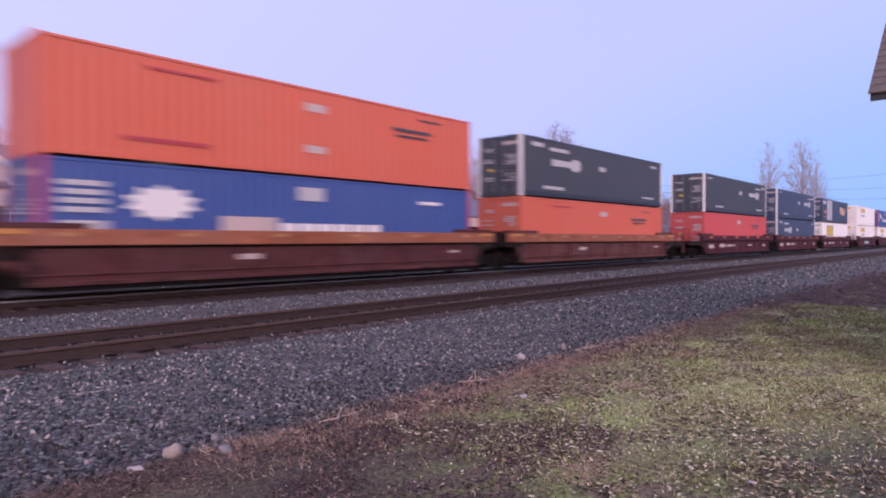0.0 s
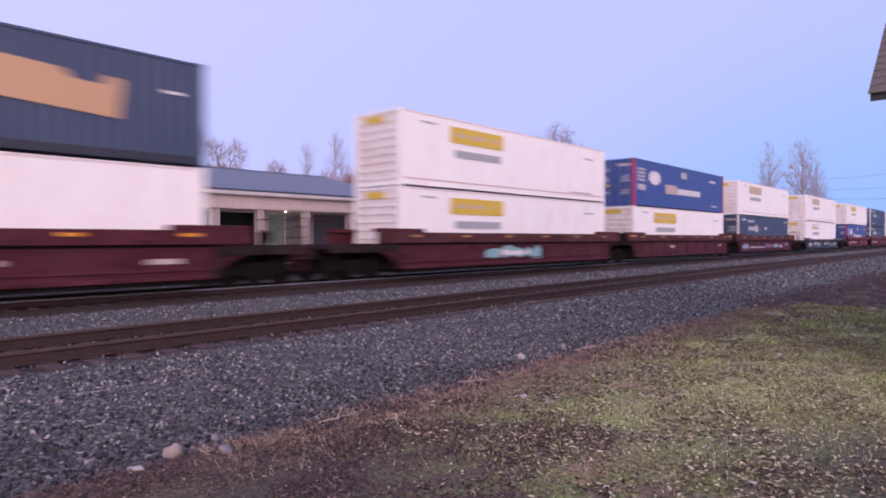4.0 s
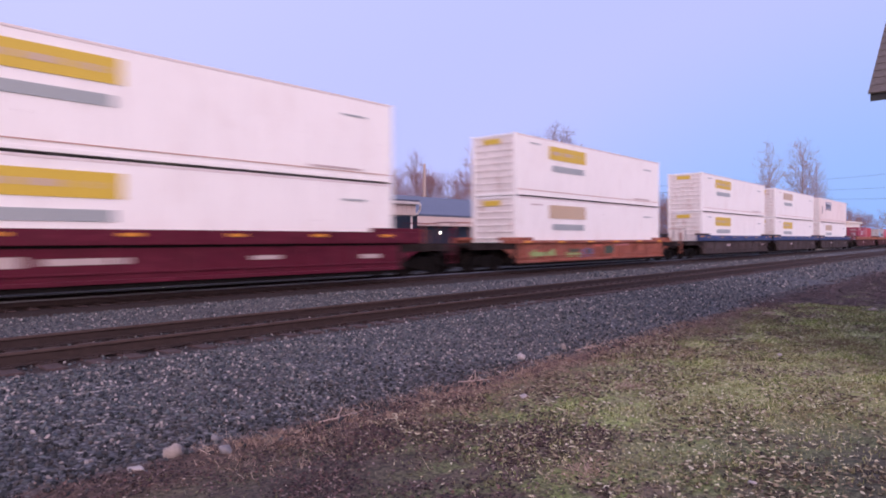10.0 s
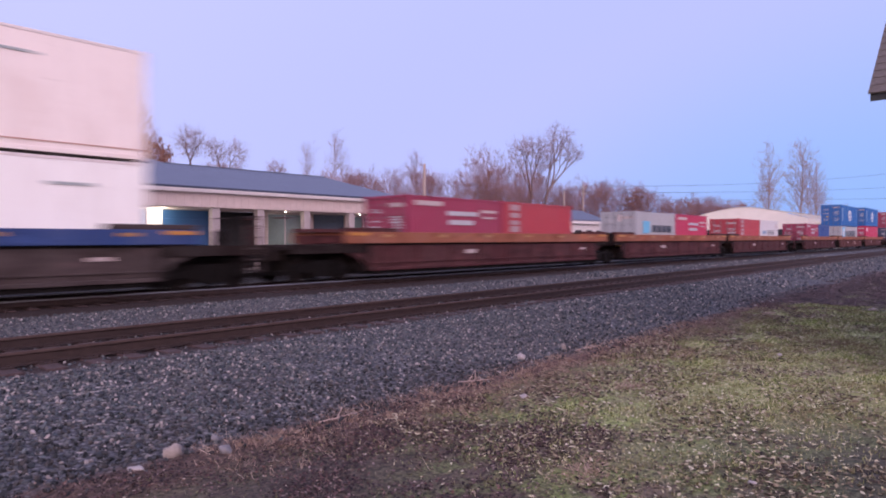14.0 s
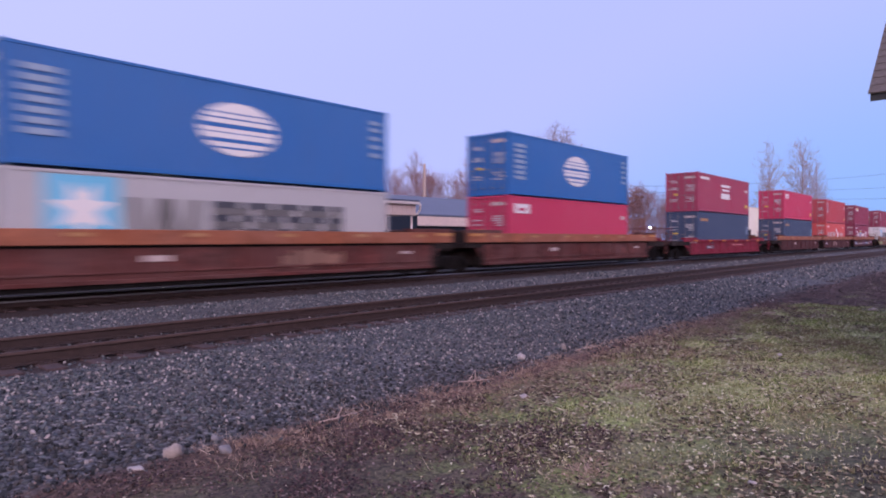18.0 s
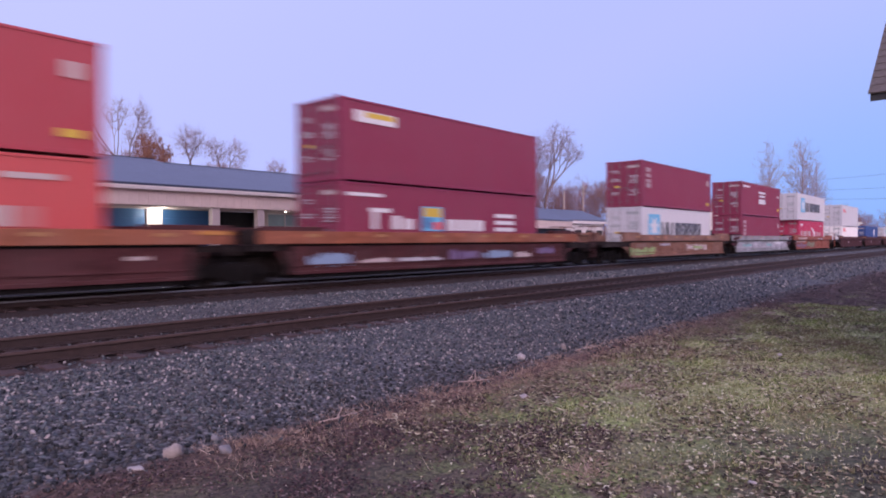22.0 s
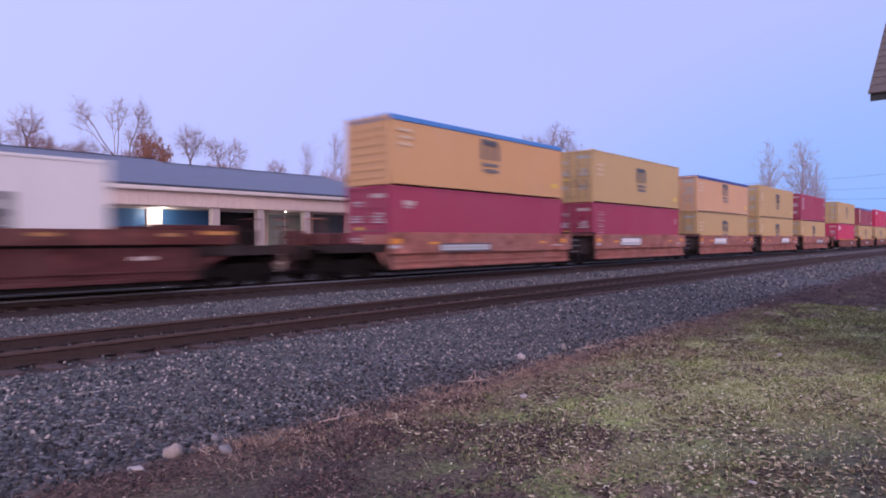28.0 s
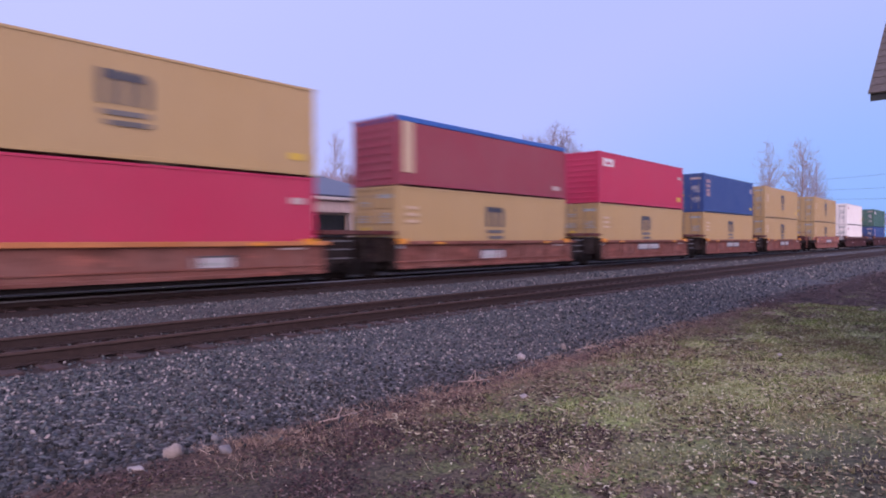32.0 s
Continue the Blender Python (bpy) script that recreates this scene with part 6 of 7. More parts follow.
        bar(x - 0.58, x + 0.58, 1.14, 1.28, "inksoft")
        bar(x - 0.48, x + 0.62, 0.88, 1.02, "inksoft")
        for k in range(3):
            bar(0.5, 1.2, 1.5 + 0.26 * k, 1.62 + 0.26 * k, "signpale")
        bar(11.2, 11.7, 0.5, 0.72, "sign")
    elif style == "red_marks":
        bar(0.85, 2.4, 2.10, 2.28, "signred")
        bar(0.9, 2.6, 1.88, 2.04, "signred")
    elif style == "pale_stripe":
        bar(0.35, 0.95, 0.5, 2.5, "signpale", "pale_panel")
        bar(10.9, 11.6, 0.4, 0.6, "fadedchalk")
    elif style == "two_bars":
        bar(2.3, 4.3, 1.84, 2.02, "softchalk")
        bar(2.4, 4.0, 1.46, 1.66, "softchalk")
        bar(0.4, 2.0, 2.2, 2.38, "fadedchalk")
        bar(4.5, 5.6, 2.0, 2.12, "fadedchalk")
        bar(4.6, 5.5, 1.75, 1.83, "fadedchalk")
    elif style == "low_text":
        for z in (1.28, 1.44, 1.60):
            bar(2.4, 4.6, z, z + 0.075, "ink")
        bar(0.7, 2.0, 1.3, 1.62, "paleblue")
        bar(3.1, 4.7, 1.0, 1.12, "inksoft")
    elif style == "star_small":
        bar(0.9, 1.9, 1.25, 2.0, "sky", "blue_square")
        for k in range(4):
            bar(2.3 + 0.8 * k, 2.9 + 0.8 * k, 1.3, 1.75, "ink")
    elif style == "white_square":
        bar(7.4, 8.7, 1.35, 2.4, "chalk", "white_panel")
    return R


def container(kind, colour, style, x, z, post=None, label="", tarp=None, end="doors"):
    """One box: its middle at x along the train, its underside at z."""
    L, H, Wd = {"53": (16.154, HC, 2.591), "53s": (16.154, HC, 2.591), "40": (12.192, HC, 2.438), "40l": (12.192, STD, 2.438), "45": (13.716, HC, 2.438), "20": (6.058, STD, 2.438)}[kind]
    hl, hw = L / 2, Wd / 2
    c = P(colour)
    pc = P(post) if post else c
    root = thing("shipping_container", label, "container", pose(x, TRAIN_Y, z), "containers on the train")
    pitch, depth = (0.61, 0.010) if kind == "53s" else (0.34, 0.032) if kind == "53" else (0.278, 0.036)
    part("inner_body", cached(("inner_body", kind), box_body(L, Wd, H, pitch, depth)), c, root)
    sp = cached(("side_panel", kind), side_panel(L, Wd, H, pitch, depth))
    part("side_panel", sp, c, root)
    part("side_panel", sp, c, root, m=pose(0, 0, 0, 0, 0, 180))
    part("end_panel", cached(("end_panel", kind), end_panel(L, Wd, H)), c, root)
    part("roof_panel", cached(("roof_panel", kind), roof_panel(L, Wd, H)), c, root)
    cp = cached(("corner_post", kind), lambda: boxes((-0.075, 0.075, -0.075, 0.075, 0.0, H), (-0.09, 0.09, -0.085, 0.085, 0, 0.12), (-0.09, 0.09, -0.085, 0.085, H - 0.12, H + 0.006), bevel=0.006))
    for sx in (-1, 1):
        for sy in (-1, 1):
            part("corner_post", cp, pc, root, m=pose(sx * (hl - 0.09), sy * (hw - 0.085), 0))
    tr = cached(("top_rail", kind), lambda: boxes((-hl + 0.16, hl - 0.16, -0.03, 0.035, H - 0.10, H - 0.022), bevel=0.006))
    br = cached(("bottom_rail", kind), lambda: boxes((-hl + 0.16, hl - 0.16, -0.03, 0.035, 0.048, 0.165), bevel=0.006))
    for sy in (-1, 1):
        part("top_rail", tr, P("whiterail") if colour in ("white", "dirtywhite") else c, root, m=pose(0, sy * (hw - 0.035), 0))
        part("bottom_rail", br, c, root, m=pose(0, sy * (hw - 0.035), 0))
    hd = cached(("end_header", kind), lambda: boxes((-0.05, 0.05, -hw + 0.16, hw - 0.16, H - 0.12, H - 0.014), bevel=0.006))
    es = cached(("end_sill", kind), lambda: boxes((-0.05, 0.05, -hw + 0.16, hw - 0.16, 0.02, 0.15), bevel=0.006))
    for sx in (-1, 1):
        part("end_header", hd, c, root, m=pose(sx * (hl - 0.06), 0, 0))
        part("end_sill", es, c, root, m=pose(sx * (hl - 0.06), 0, 0))
    if kind == "53s":
        rl = cached(("rust_line", kind), lambda: boxes((-hl + 0.17, hl - 0.17, -0.004, 0.006, 0.285, 0.315)))
        for s in (-1, 1):
            part("rust_line", rl, P("rustline"), root, "thin line of rust over the lower rail", m=pose(0, s * hw, 0, 0, 0, 0 if s < 0 else 180))
    if colour in ("slate", "navy") and kind == "53":
        lb = cached(("lower_band", kind), lambda: boxes((-hl + 0.17, hl - 0.17, -0.012, 0.0, 0.07, 0.27)))
        for s in (-1, 1):
            part("lower_band", lb, P("raildark"), root, "dark band along the lower rail", m=pose(0, s * hw, 0, 0, 0, 0 if s < 0 else 180))
    if end == "doors":
        dm = cached(("door", kind), end_door(Wd, H))
        rm = cached(("lock_rod", kind), lock_rod(H))
        for s in (-1, 1):
            d = part("door", dm, c, root, m=pose(-hl + 0.07, s * (hw - 0.11) / 2, 0))
            dp = cached(("door_panel", kind), lambda: boxes((-0.034, -0.013, -(hw - 0.11) / 2 + 0.09, (hw - 0.11) / 2 - 0.09, 0, (H - 0.6) / 4 - 0.10), bevel=0.01))
            for i in range(4):
                part("door_panel", dp, c, d, m=pose(0, 0, 0.32 + i * (H - 0.6) / 4))
            for o in (-0.28, 0.28):
                part("lock_rod", rm, PALE_ROD if colour in ("white", "lightgrey", "peach", "dirtywhite") else ROD, d, m=pose(-0.055, o, 0))
        pale = colour in ("white", "lightgrey", "yellow", "peach", "dirtywhite")
        kindred = len(label) % 3
        lt = cached(("door_lettering", kind, kindred), door_letters(Wd, H, kindred))
        tagged(part("door_lettering", lt, P("inkgreen" if pale else "softchalk"), root, "rows of small marking bars", m=pose(-hl + 0.020, 0, 0)), kind="stuff")
        pl = cached(("number_bar", kind), lambda: boxes((-0.008, 0.0, -hw + 0.22, -0.18, H - 0.46, H - 0.31)))
        part("number_bar", pl, P("inkgreen" if pale else "fadedchalk"), root, m=pose(-hl + 0.014, 0, 0))
        hz = cached(("hazard_label", kind), lambda: boxes((-0.008, 0.0, 0.30, 0.62, H * 0.42, H * 0.42 + 0.12)))
        part("hazard_label", hz, P("sign"), root, m=pose(-hl + 0.014, 0, 0))
    else:
        rib = cached(("nose_rib", kind), nose_rib(Wd))
        part("nose_panel", cached(("nose_panel", kind), lambda: boxes((0, 0.03, -hw + 0.12, hw - 0.12, 0.14, H - 0.12))), P("nosewhite") if colour in ("white", "dirtywhite") else c, root, m=pose(-hl + 0.05, 0, 0))
        for k in range(7 if kind == "40l" else 8):
            part("nose_rib", rib, P("nosewhite") if colour in ("white", "dirtywhite") else c, root, m=pose(-hl + 0.05, 0, 0.3 + 0.31 * k))
        if kind == "53s":
            pl = cached(("nose_sign", kind), lambda: boxes((-0.008, 0.0, -0.5, 0.5, 0, 0.26)))
            part("nose_sign", pl, P("sign"), root, m=pose(-hl + 0.018, 0.1, H - 0.46))
    if tarp:
        tm = cached(("tarp", kind), lambda: boxes((-hl + 0.02, hl - 0.02, -hw - 0.012, hw + 0.012, H - 0.17, H + 0.035), bevel=0.02))
        part("tarpaulin", tm, P(tarp), root, "blue tarpaulin roof cover")
        bow = cached(("tarp_bow", kind), lambda: boxes((-0.05, 0.05, -hw + 0.05, hw - 0.05, H + 0.03, H + 0.06), bevel=0.012))
        for k in range(9):
            part("tarp_bow", bow, P(tarp), root, m=pose(-hl + 0.8 + k * (L - 1.6) / 8, 0, 0))
    for k, (nm, sh, col) in enumerate(style_marks(style, L)):
        lift = 0.006 + 0.0035 * (k % 3)
        y0 = -hw - lift

        def flat(sh=sh):
            pts = [(sh[0], sh[2]), (sh[1], sh[2]), (sh[1], sh[3]), (sh[0], sh[3])] if isinstance(sh[0], (int, float)) else sh
            return prism(bmesh.new(), [(a - hl, b) for a, b in pts], -hw + 0.004, y0)
        part(nm, cached((nm, style, k, kind), flat), P(col), root)
    return root


# well cars
def truck_mesh():
    bm = bmesh.new()
    for s in (-1, 1):
        y = s * 0.99
        prism(bm, [(-1.15, 0.52), (-1.15, 0.38), (-0.70, 0.36), (-0.45, 0.20), (0.45, 0.20), (0.70, 0.36), (1.15, 0.38), (1.15, 0.52), (0.85, 0.62), (0.40, 0.74), (-0.40, 0.74), (-0.85, 0.62)], y - 0.09, y + 0.09)
        for cx in (-0.89, 0.89):
            tube(bm, (cx, y - s * 0.02, 0.44), (cx, y + s * 0.17, 0.44), 0.13, 0.11, 10)
        for cx in (-0.2, 0.0, 0.2):
            tube(bm, (cx, y + s * 0.02, 0.27), (cx, y + s * 0.02, 0.56), 0.075, 0.075, 8)
        # brake beams, shoes and hangers before the wheels
        for cx in (-1.38, -0.40, 0.40, 1.38):
            box(bm, cx - 0.06, cx + 0.06, y - 0.34, y - 0.20, 0.22, 0.66)
    for cx in (-1.42, -0.34, 0.34, 1.42):
        box(bm, cx - 0.05, cx + 0.05, -0.95, 0.95, 0.28, 0.42)
    box(bm, -1.5, 1.5, -0.18, 0.18, 0.24, 0.94)
    box(bm, -0.55, 0.55, -0.9, 0.9, 0.20, 0.50)
    box(bm, -0.25, 0.25, -1.0, 1.0, 0.50, 0.74)
    box(bm, -0.35, 0.35, -0.35, 0.35, 0.74, 0.90)
    return bm


def wheelset_mesh():
    """Two flanged wheels on an axle, turned about y."""
    bm = bmesh.new()
    prof = [(0.0, 0.10), (0.09, 0.10), (0.10, 0.03), (0.33, 0.02), (0.36, 0.065), (0.44, 0.075), (0.445, -0.045), (0.475, -0.055), (0.475, -0.08), (0.36, -0.085), (0.33, -0.03), (0.10, -0.06), (0.0, -0.06)]
    n = 26
    for s in (-1, 1):
        rings = []
        for i in range(n):
            a = 2 * math.pi * i / n
            rings.append([bm.verts.new((r * math.cos(a), s * (0.765 + w), r * math.sin(a))) for r, w in prof[1:-1]])
        for i in range(n):
            j = (i + 1) % n
            for k in range(len(prof) - 3):
                bm.faces.new((rings[i][k], rings[j][k], rings[j][k + 1], rings[i][k + 1]))
        bm.faces.new([r[0] for r in rings])
        bm.faces.new([r[-1] for r in rings][::-1])
    bmesh.ops.recalc_face_normals(bm, faces=bm.faces[:])
    tube(bm, (0, -0.9, 0), (0, 0.9, 0), 0.085, 0.085, 10)
    return bm


WHEELS = []
HW = 1.50  # half width of a well car over its side sheets


def side_pts(half, top, low=0.36, free=(0, 0)):
    h = half + 0.25  # the ends are cut away over the wheels
    if half < 7:
        left = [(-h - 1.35, top), (-h - 1.30, low + 0.80), (-h - 0.55, low + 0.62), (-h, low)] if free[0] else [(-h, top), (-h, low)]
        right = [(h, low), (h + 0.55, low + 0.62), (h + 1.30, low + 0.80), (h + 1.35, top)] if free[1] else [(h, low), (h, top)]
        return left + right
    open_end, shut_end = [(0.35, low + 0.42), (0.95, low + 0.62), (1.0, top)], [(0.22, low + 0.50), (0.40, low + 0.86), (0.42, top)]
    right = [(h + a, b) for a, b in (open_end if free[1] else shut_end)]
    left = [(-h - a, b) for a, b in (open_end if free[0] else shut_end)]
    return [(-h + 0.1, low), (h - 0.1, low)] + right + left[::-1]


def well_car(x, size, paint_side, paint_chord, low, trucks, free, label, marks):
    """One well unit, its middle at x: side sheets, chords, floor, end decks and trucks."""
    half, pitch = (8.08, 9.98) if size == 53 else (6.10, 7.80)
    top = 1.38 if low else 1.70
    side, chord = P(paint_side), P(paint_chord)
    root = thing("well_car", label, "rail car", pose(x, TRAIN_Y, 0), "well cars of the train")
    key = (size, low)
    deep = size == 40 and not low  # one smooth upper band over a lower panel, with no painted shade strip between
    near_free, far_free = free, free[::-1]
    sheets = [cached(("side_sheet", *key, *f), lambda f=f: prism(bmesh.new(), side_pts(half, top - 0.1, free=f), -0.02, 0.02)) for f in (near_free, far_free)]
    rib = cached(("side_rib", *key), lambda: boxes((-0.05, 0.05, -0.045, 0.0, 0.42, top - (0.12 if low else 0.46)), bevel=0.01))
    ch = cached(("top_chord", *key), lambda: boxes((-half - (1.3 if size == 53 else 0.27), half + (1.3 if size == 53 else 0.27), -0.07, 0.10, top - (0.14 if low else 0.80 if deep else 0.40), top), bevel=0.012))
    bs = cached(("bottom_sill", *key), lambda: boxes((-half - 0.1, half + 0.1, -0.06, 0.25, 0.33, 0.43), bevel=0.01))
    for s in (-1, 1):
        turn = 0 if s < 0 else 180
        q = part("side_sheet", sheets[0 if s < 0 else 1], side, root, m=pose(0, s * (HW - 0.10), 0, 0, 0, turn))
        n = 9 if size == 53 else 7
        for i in range(n):
            part("side_rib", rib, side, q, m=pose(-half + 0.4 + i * (2 * half - 0.8) / (n - 1), -0.02, 0))
        for zr in ((0.60,)):
            part("side_rail", cached(("side_rail", *key), lambda: boxes((-half - 0.2, half + 0.2, -0.05, 0.0, -0.025, 0.025), bevel=0.008)), side, q, m=pose(0, -0.02, zr))
        # a dark strip stands in for the shadow line below the chord
        if not low and not deep:
            shade_bar = cached(("chord_web", *key), lambda: boxes((-half - 0.3, half + 0.3, -0.028, 0.02, top - 0.475, top - 0.38)))
            part("chord_web", shade_bar, STEEL_DARK, root, "dark strip painted as shade under the chord", m=pose(0, s * (HW - 0.10), 0, 0, 0, turn))
        part("top_chord", ch, chord, root, m=pose(0, s * HW, 0, 0, 0, turn))
        part("bottom_sill", bs, side, root, m=pose(0, s * HW, 0, 0, 0, turn))
    part("well_floor", cached(("well_floor", *key), lambda: boxes((-half, half, -HW + 0.06, HW - 0.06, 0.20, 0.36), *[(a - 0.35, a + 0.35, -HW + 0.1, HW - 0.1, 0.36, 0.55) for a in (-half + 0.4, -half / 2, 0, half / 2, half - 0.4)],
                                                                (-half, half, -0.2, 0.2, 0.37, 0.48))), STEEL_DARK, root)
    for e in (-1, 1):
        is_free = free[0 if e < 0 else 1]
        reach = (pitch + 1.55) if is_free else (pitch - 0.12)
        turn = 0 if e > 0 else 180
        key2 = (size, low, is_free)

        def deck():
            bm = boxes((half + 0.15, half + 0.35, -HW + 0.05, HW - 0.05, 0.34, 1.28 if is_free else top + 0.10))
            box(bm, half + 0.35, reach, -0.45, 0.45, 0.95, 1.22)
            if is_free:
                box(bm, half + 0.35, reach, -HW + 0.02, -HW + 0.16, 0.98, 1.26)
                box(bm, half + 0.35, reach, HW - 0.16, HW - 0.02, 0.98, 1.26)
                box(bm, half + 0.35, reach - 0.8, -HW + 0.16, HW - 0.16, 1.20, 1.25)
            elif size == 53:
                box(bm, half + 0.35, half + 1.35, -HW + 0.06, HW - 0.06, 1.08, 1.26)
            else:
                box(bm, half + 0.3, reach + 0.02, -HW + 0.35, HW - 0.35, 0.62, 1.52)
                box(bm, half + 0.45, half + 0.52, -HW + 0.08, -HW + 0.14, 0.5, 1.60)
                box(bm, half + 1.05, half + 1.11, -HW + 0.08, -HW + 0.14, 0.5, 1.60)
            return bm
        if size == 40 and not is_free:
            walkway = cached(("end_walkway", low), lambda: boxes((half + 0.2, reach + 0.06, -HW + 0.06, HW - 0.06, 1.60, 1.75), bevel=0.012))
            part("end_walkway", walkway, P("carrust"), root, "rust-red walkway over the coupling", m=pose(0, 0, 0, 0, 0, turn))
            rung = cached(("grab_iron", 0), lambda: boxes((half + 0.35, reach - 0.3, -HW + 0.02, -HW + 0.05, 0.0, 0.045)))
            for z in (0.78, 1.08, 1.36):
                part("grab_iron", rung, ROD, root, m=pose(0, 0, z, 0, 0, turn))
        part("end_deck", cached(("end_deck", *key2), deck), P("deck"), root, m=pose(0, 0, 0, 0, 0, turn))
        if size == 53:
            part("end_bulkhead", cached(("end_bulkhead", size, low), lambda: boxes((half - 1.1, half + 1.28, -HW - 0.03, -HW + 0.30, top + 0.003, top + 0.14), bevel=0.012)), P("carmaroon") if paint_side == "cargrey" else side, root, m=pose(0, 0, 0, 0, 0, turn))
            part("end_bulkhead", cached(("far_bulkhead", size, low), lambda: boxes((half - 1.1, half + 1.28, HW - 0.30, HW + 0.03, top + 0.003, top + 0.14), bevel=0.012)), P("carmaroon") if paint_side == "cargrey" else side, root, m=pose(0, 0, 0, 0, 0, turn))
        if is_free:
            part("end_platform", cached(("end_platform", size), lambda: boxes((reach - 0.75, reach, -HW + 0.1, HW - 0.1, 1.10, 1.20), (reach - 0.2, reach, -0.6, 0.6, 0.75, 1.1))), P("deck"), root, m=pose(0, 0, 0, 0, 0, turn))

            post = cached(("handrail_post", 0), lambda: tube(bmesh.new(), (0, 0, 1.2), (0, 0, 2.15), 0.024, 0.024, 6))
            for y in (-1.35, -0.5, 0.5, 1.35):
                part("handrail_post", post, side, root, m=pose(e * (reach - 0.08), y, 0))
            bar = cached(("handrail", 0), lambda: tube(bmesh.new(), (0, -0.42, 2.13), (0, 0.42, 2.13), 0.024, 0.024, 6))
            for y in (-0.925, 0.925):
                part("handrail", bar, side, root, m=pose(e * (reach - 0.08), y, 0))

            def coupler():
                bm = boxes((reach, reach + 0.42, -0.11, 0.11, 0.74, 0.95))
                box(bm, reach + 0.2, reach + 0.425, -0.17, 0.17, 0.70, 0.99, bevel=0.03)
                return bm
            part("coupler", cached(("coupler", size), coupler), STEEL_DARK, root, m=pose(0, 0, 0, 0, 0, turn))
            if e > 0:
                def brake():
                    bm = bmesh.new()
                    tube(bm, (reach - 0.10, 0.85, 1.55), (reach - 0.02, 0.85, 1.55), 0.24, 0.24, 14)
                    box(bm, reach - 0.3, reach - 0.08, 0.7, 1.0, 1.2, 1.7)
                    return bm
                part("brake_wheel", cached(("brake_wheel", size), brake), STEEL_DARK, root)
            if size == 40:
                gear = cached(("brake_reservoir", size), lambda: boxes((reach - 1.35, reach - 0.75, -1.1, 1.1, 1.24, 1.66), (reach - 0.7, reach - 0.35, -1.3, -0.4, 1.2, 1.75), bevel=0.04))
                part("brake_reservoir", gear, P("carbrown"), root, "rusty brown equipment box", m=pose(0, 0, 0, 0, 0, turn))
            ladder = cached(("ladder", size), lambda: boxes((reach - 0.62, reach - 0.58, -HW - 0.02, -HW + 0.02, 0.45, 1.85), (reach - 0.18, reach - 0.14, -HW - 0.02, -HW + 0.02, 0.45, 1.85),
                                                            *[(reach - 0.6, reach - 0.16, -HW - 0.035, -HW - 0.005, 0.5 + 0.33 * k, 0.53 + 0.33 * k) for k in range(5)]))
            part("ladder", ladder, side, root, m=pose(0, 0, 0, 0, 0, turn))
    tm = cached(("truck", 0), truck_mesh)
    wm = cached(("wheelset", 0), wheelset_mesh)
    for tx in trucks:
        tr = part("truck", tm, STEEL_DARK, root, "grimy cast steel truck", m=pose(tx, 0, 0))
        for o in (-0.89, 0.89):
            w = part("wheelset", wm, WHEEL, tr, m=pose(o, 0, 0.44))
            WHEELS.append((w, x + tx + o, o))
    for k, (x0, x1, z0, z1, col, nm) in enumerate(marks):
        if nm == "graffiti":
            def scrawl():
                r = random.Random(int(x0 * 100) + k)
                n = 12
                up = [(x0 + (x1 - x0) * i / n, z1 - (z1 - z0) * r.uniform(0.0, 0.45)) for i in range(n + 1)]
                dn = [(x0 + (x1 - x0) * i / n, z0 + (z1 - z0) * r.uniform(0.0, 0.3)) for i in range(n, -1, -1)]
                proud = 0.15 if z1 > top - 0.38 and not low else 0.0
                return prism(bmesh.new(), up + dn, -HW + 0.065 - proud - 0.0025 * (k % 4), -HW + 0.11 - proud)
            part(nm, cached((nm, size, low, x0, x1, z0, z1), scrawl), P(col), root)
            continue
        d = 0.085 if z1 > top - (0.14 if low else 0.80 if deep else 0.40) else 0.035
        lift = d + 0.0025 * (k % 4)
        part(nm, cached((nm, size, low, x0, x1, z0, z1), lambda: boxes((x0, x1, -HW - lift + (0.10 if d < 0.05 else 0.0), -HW + 0.11, z0, z1))), P(col), root)
    return root


def reflectors(half, z, step=2.9, col="mark"):
    n = int(2 * half / step)
    return [(-half + 0.6 + i * (2 * half - 1.2) / n - 0.25, -half + 0.6 + i * (2 * half - 1.2) / n + 0.25, z, z + 0.09, col, "reflector") for i in range(n + 1)]


def number_marks(half, z, col="chalk"):
    return [(-half + 3.0, -half + 4.2, z, z + 0.26, col, "number_bar"), (-half + 4.6, -half + 6.6, z + 0.04, z + 0.20, col, "number_bar"), (half - 1.7, half - 0.8, z, z + 0.14, col, "number_bar"),
            (-half + 0.4, -half + 1.6, z - 0.05, z + 0.22, col, "number_bar"), (half - 6.0, half - 5.0, z + 0.06, z + 0.18, col, "number_bar")]


def graffiti(rows):
    return [(a, b, z0, z1, c, "graffiti") for a, b, z0, z1, c in rows]


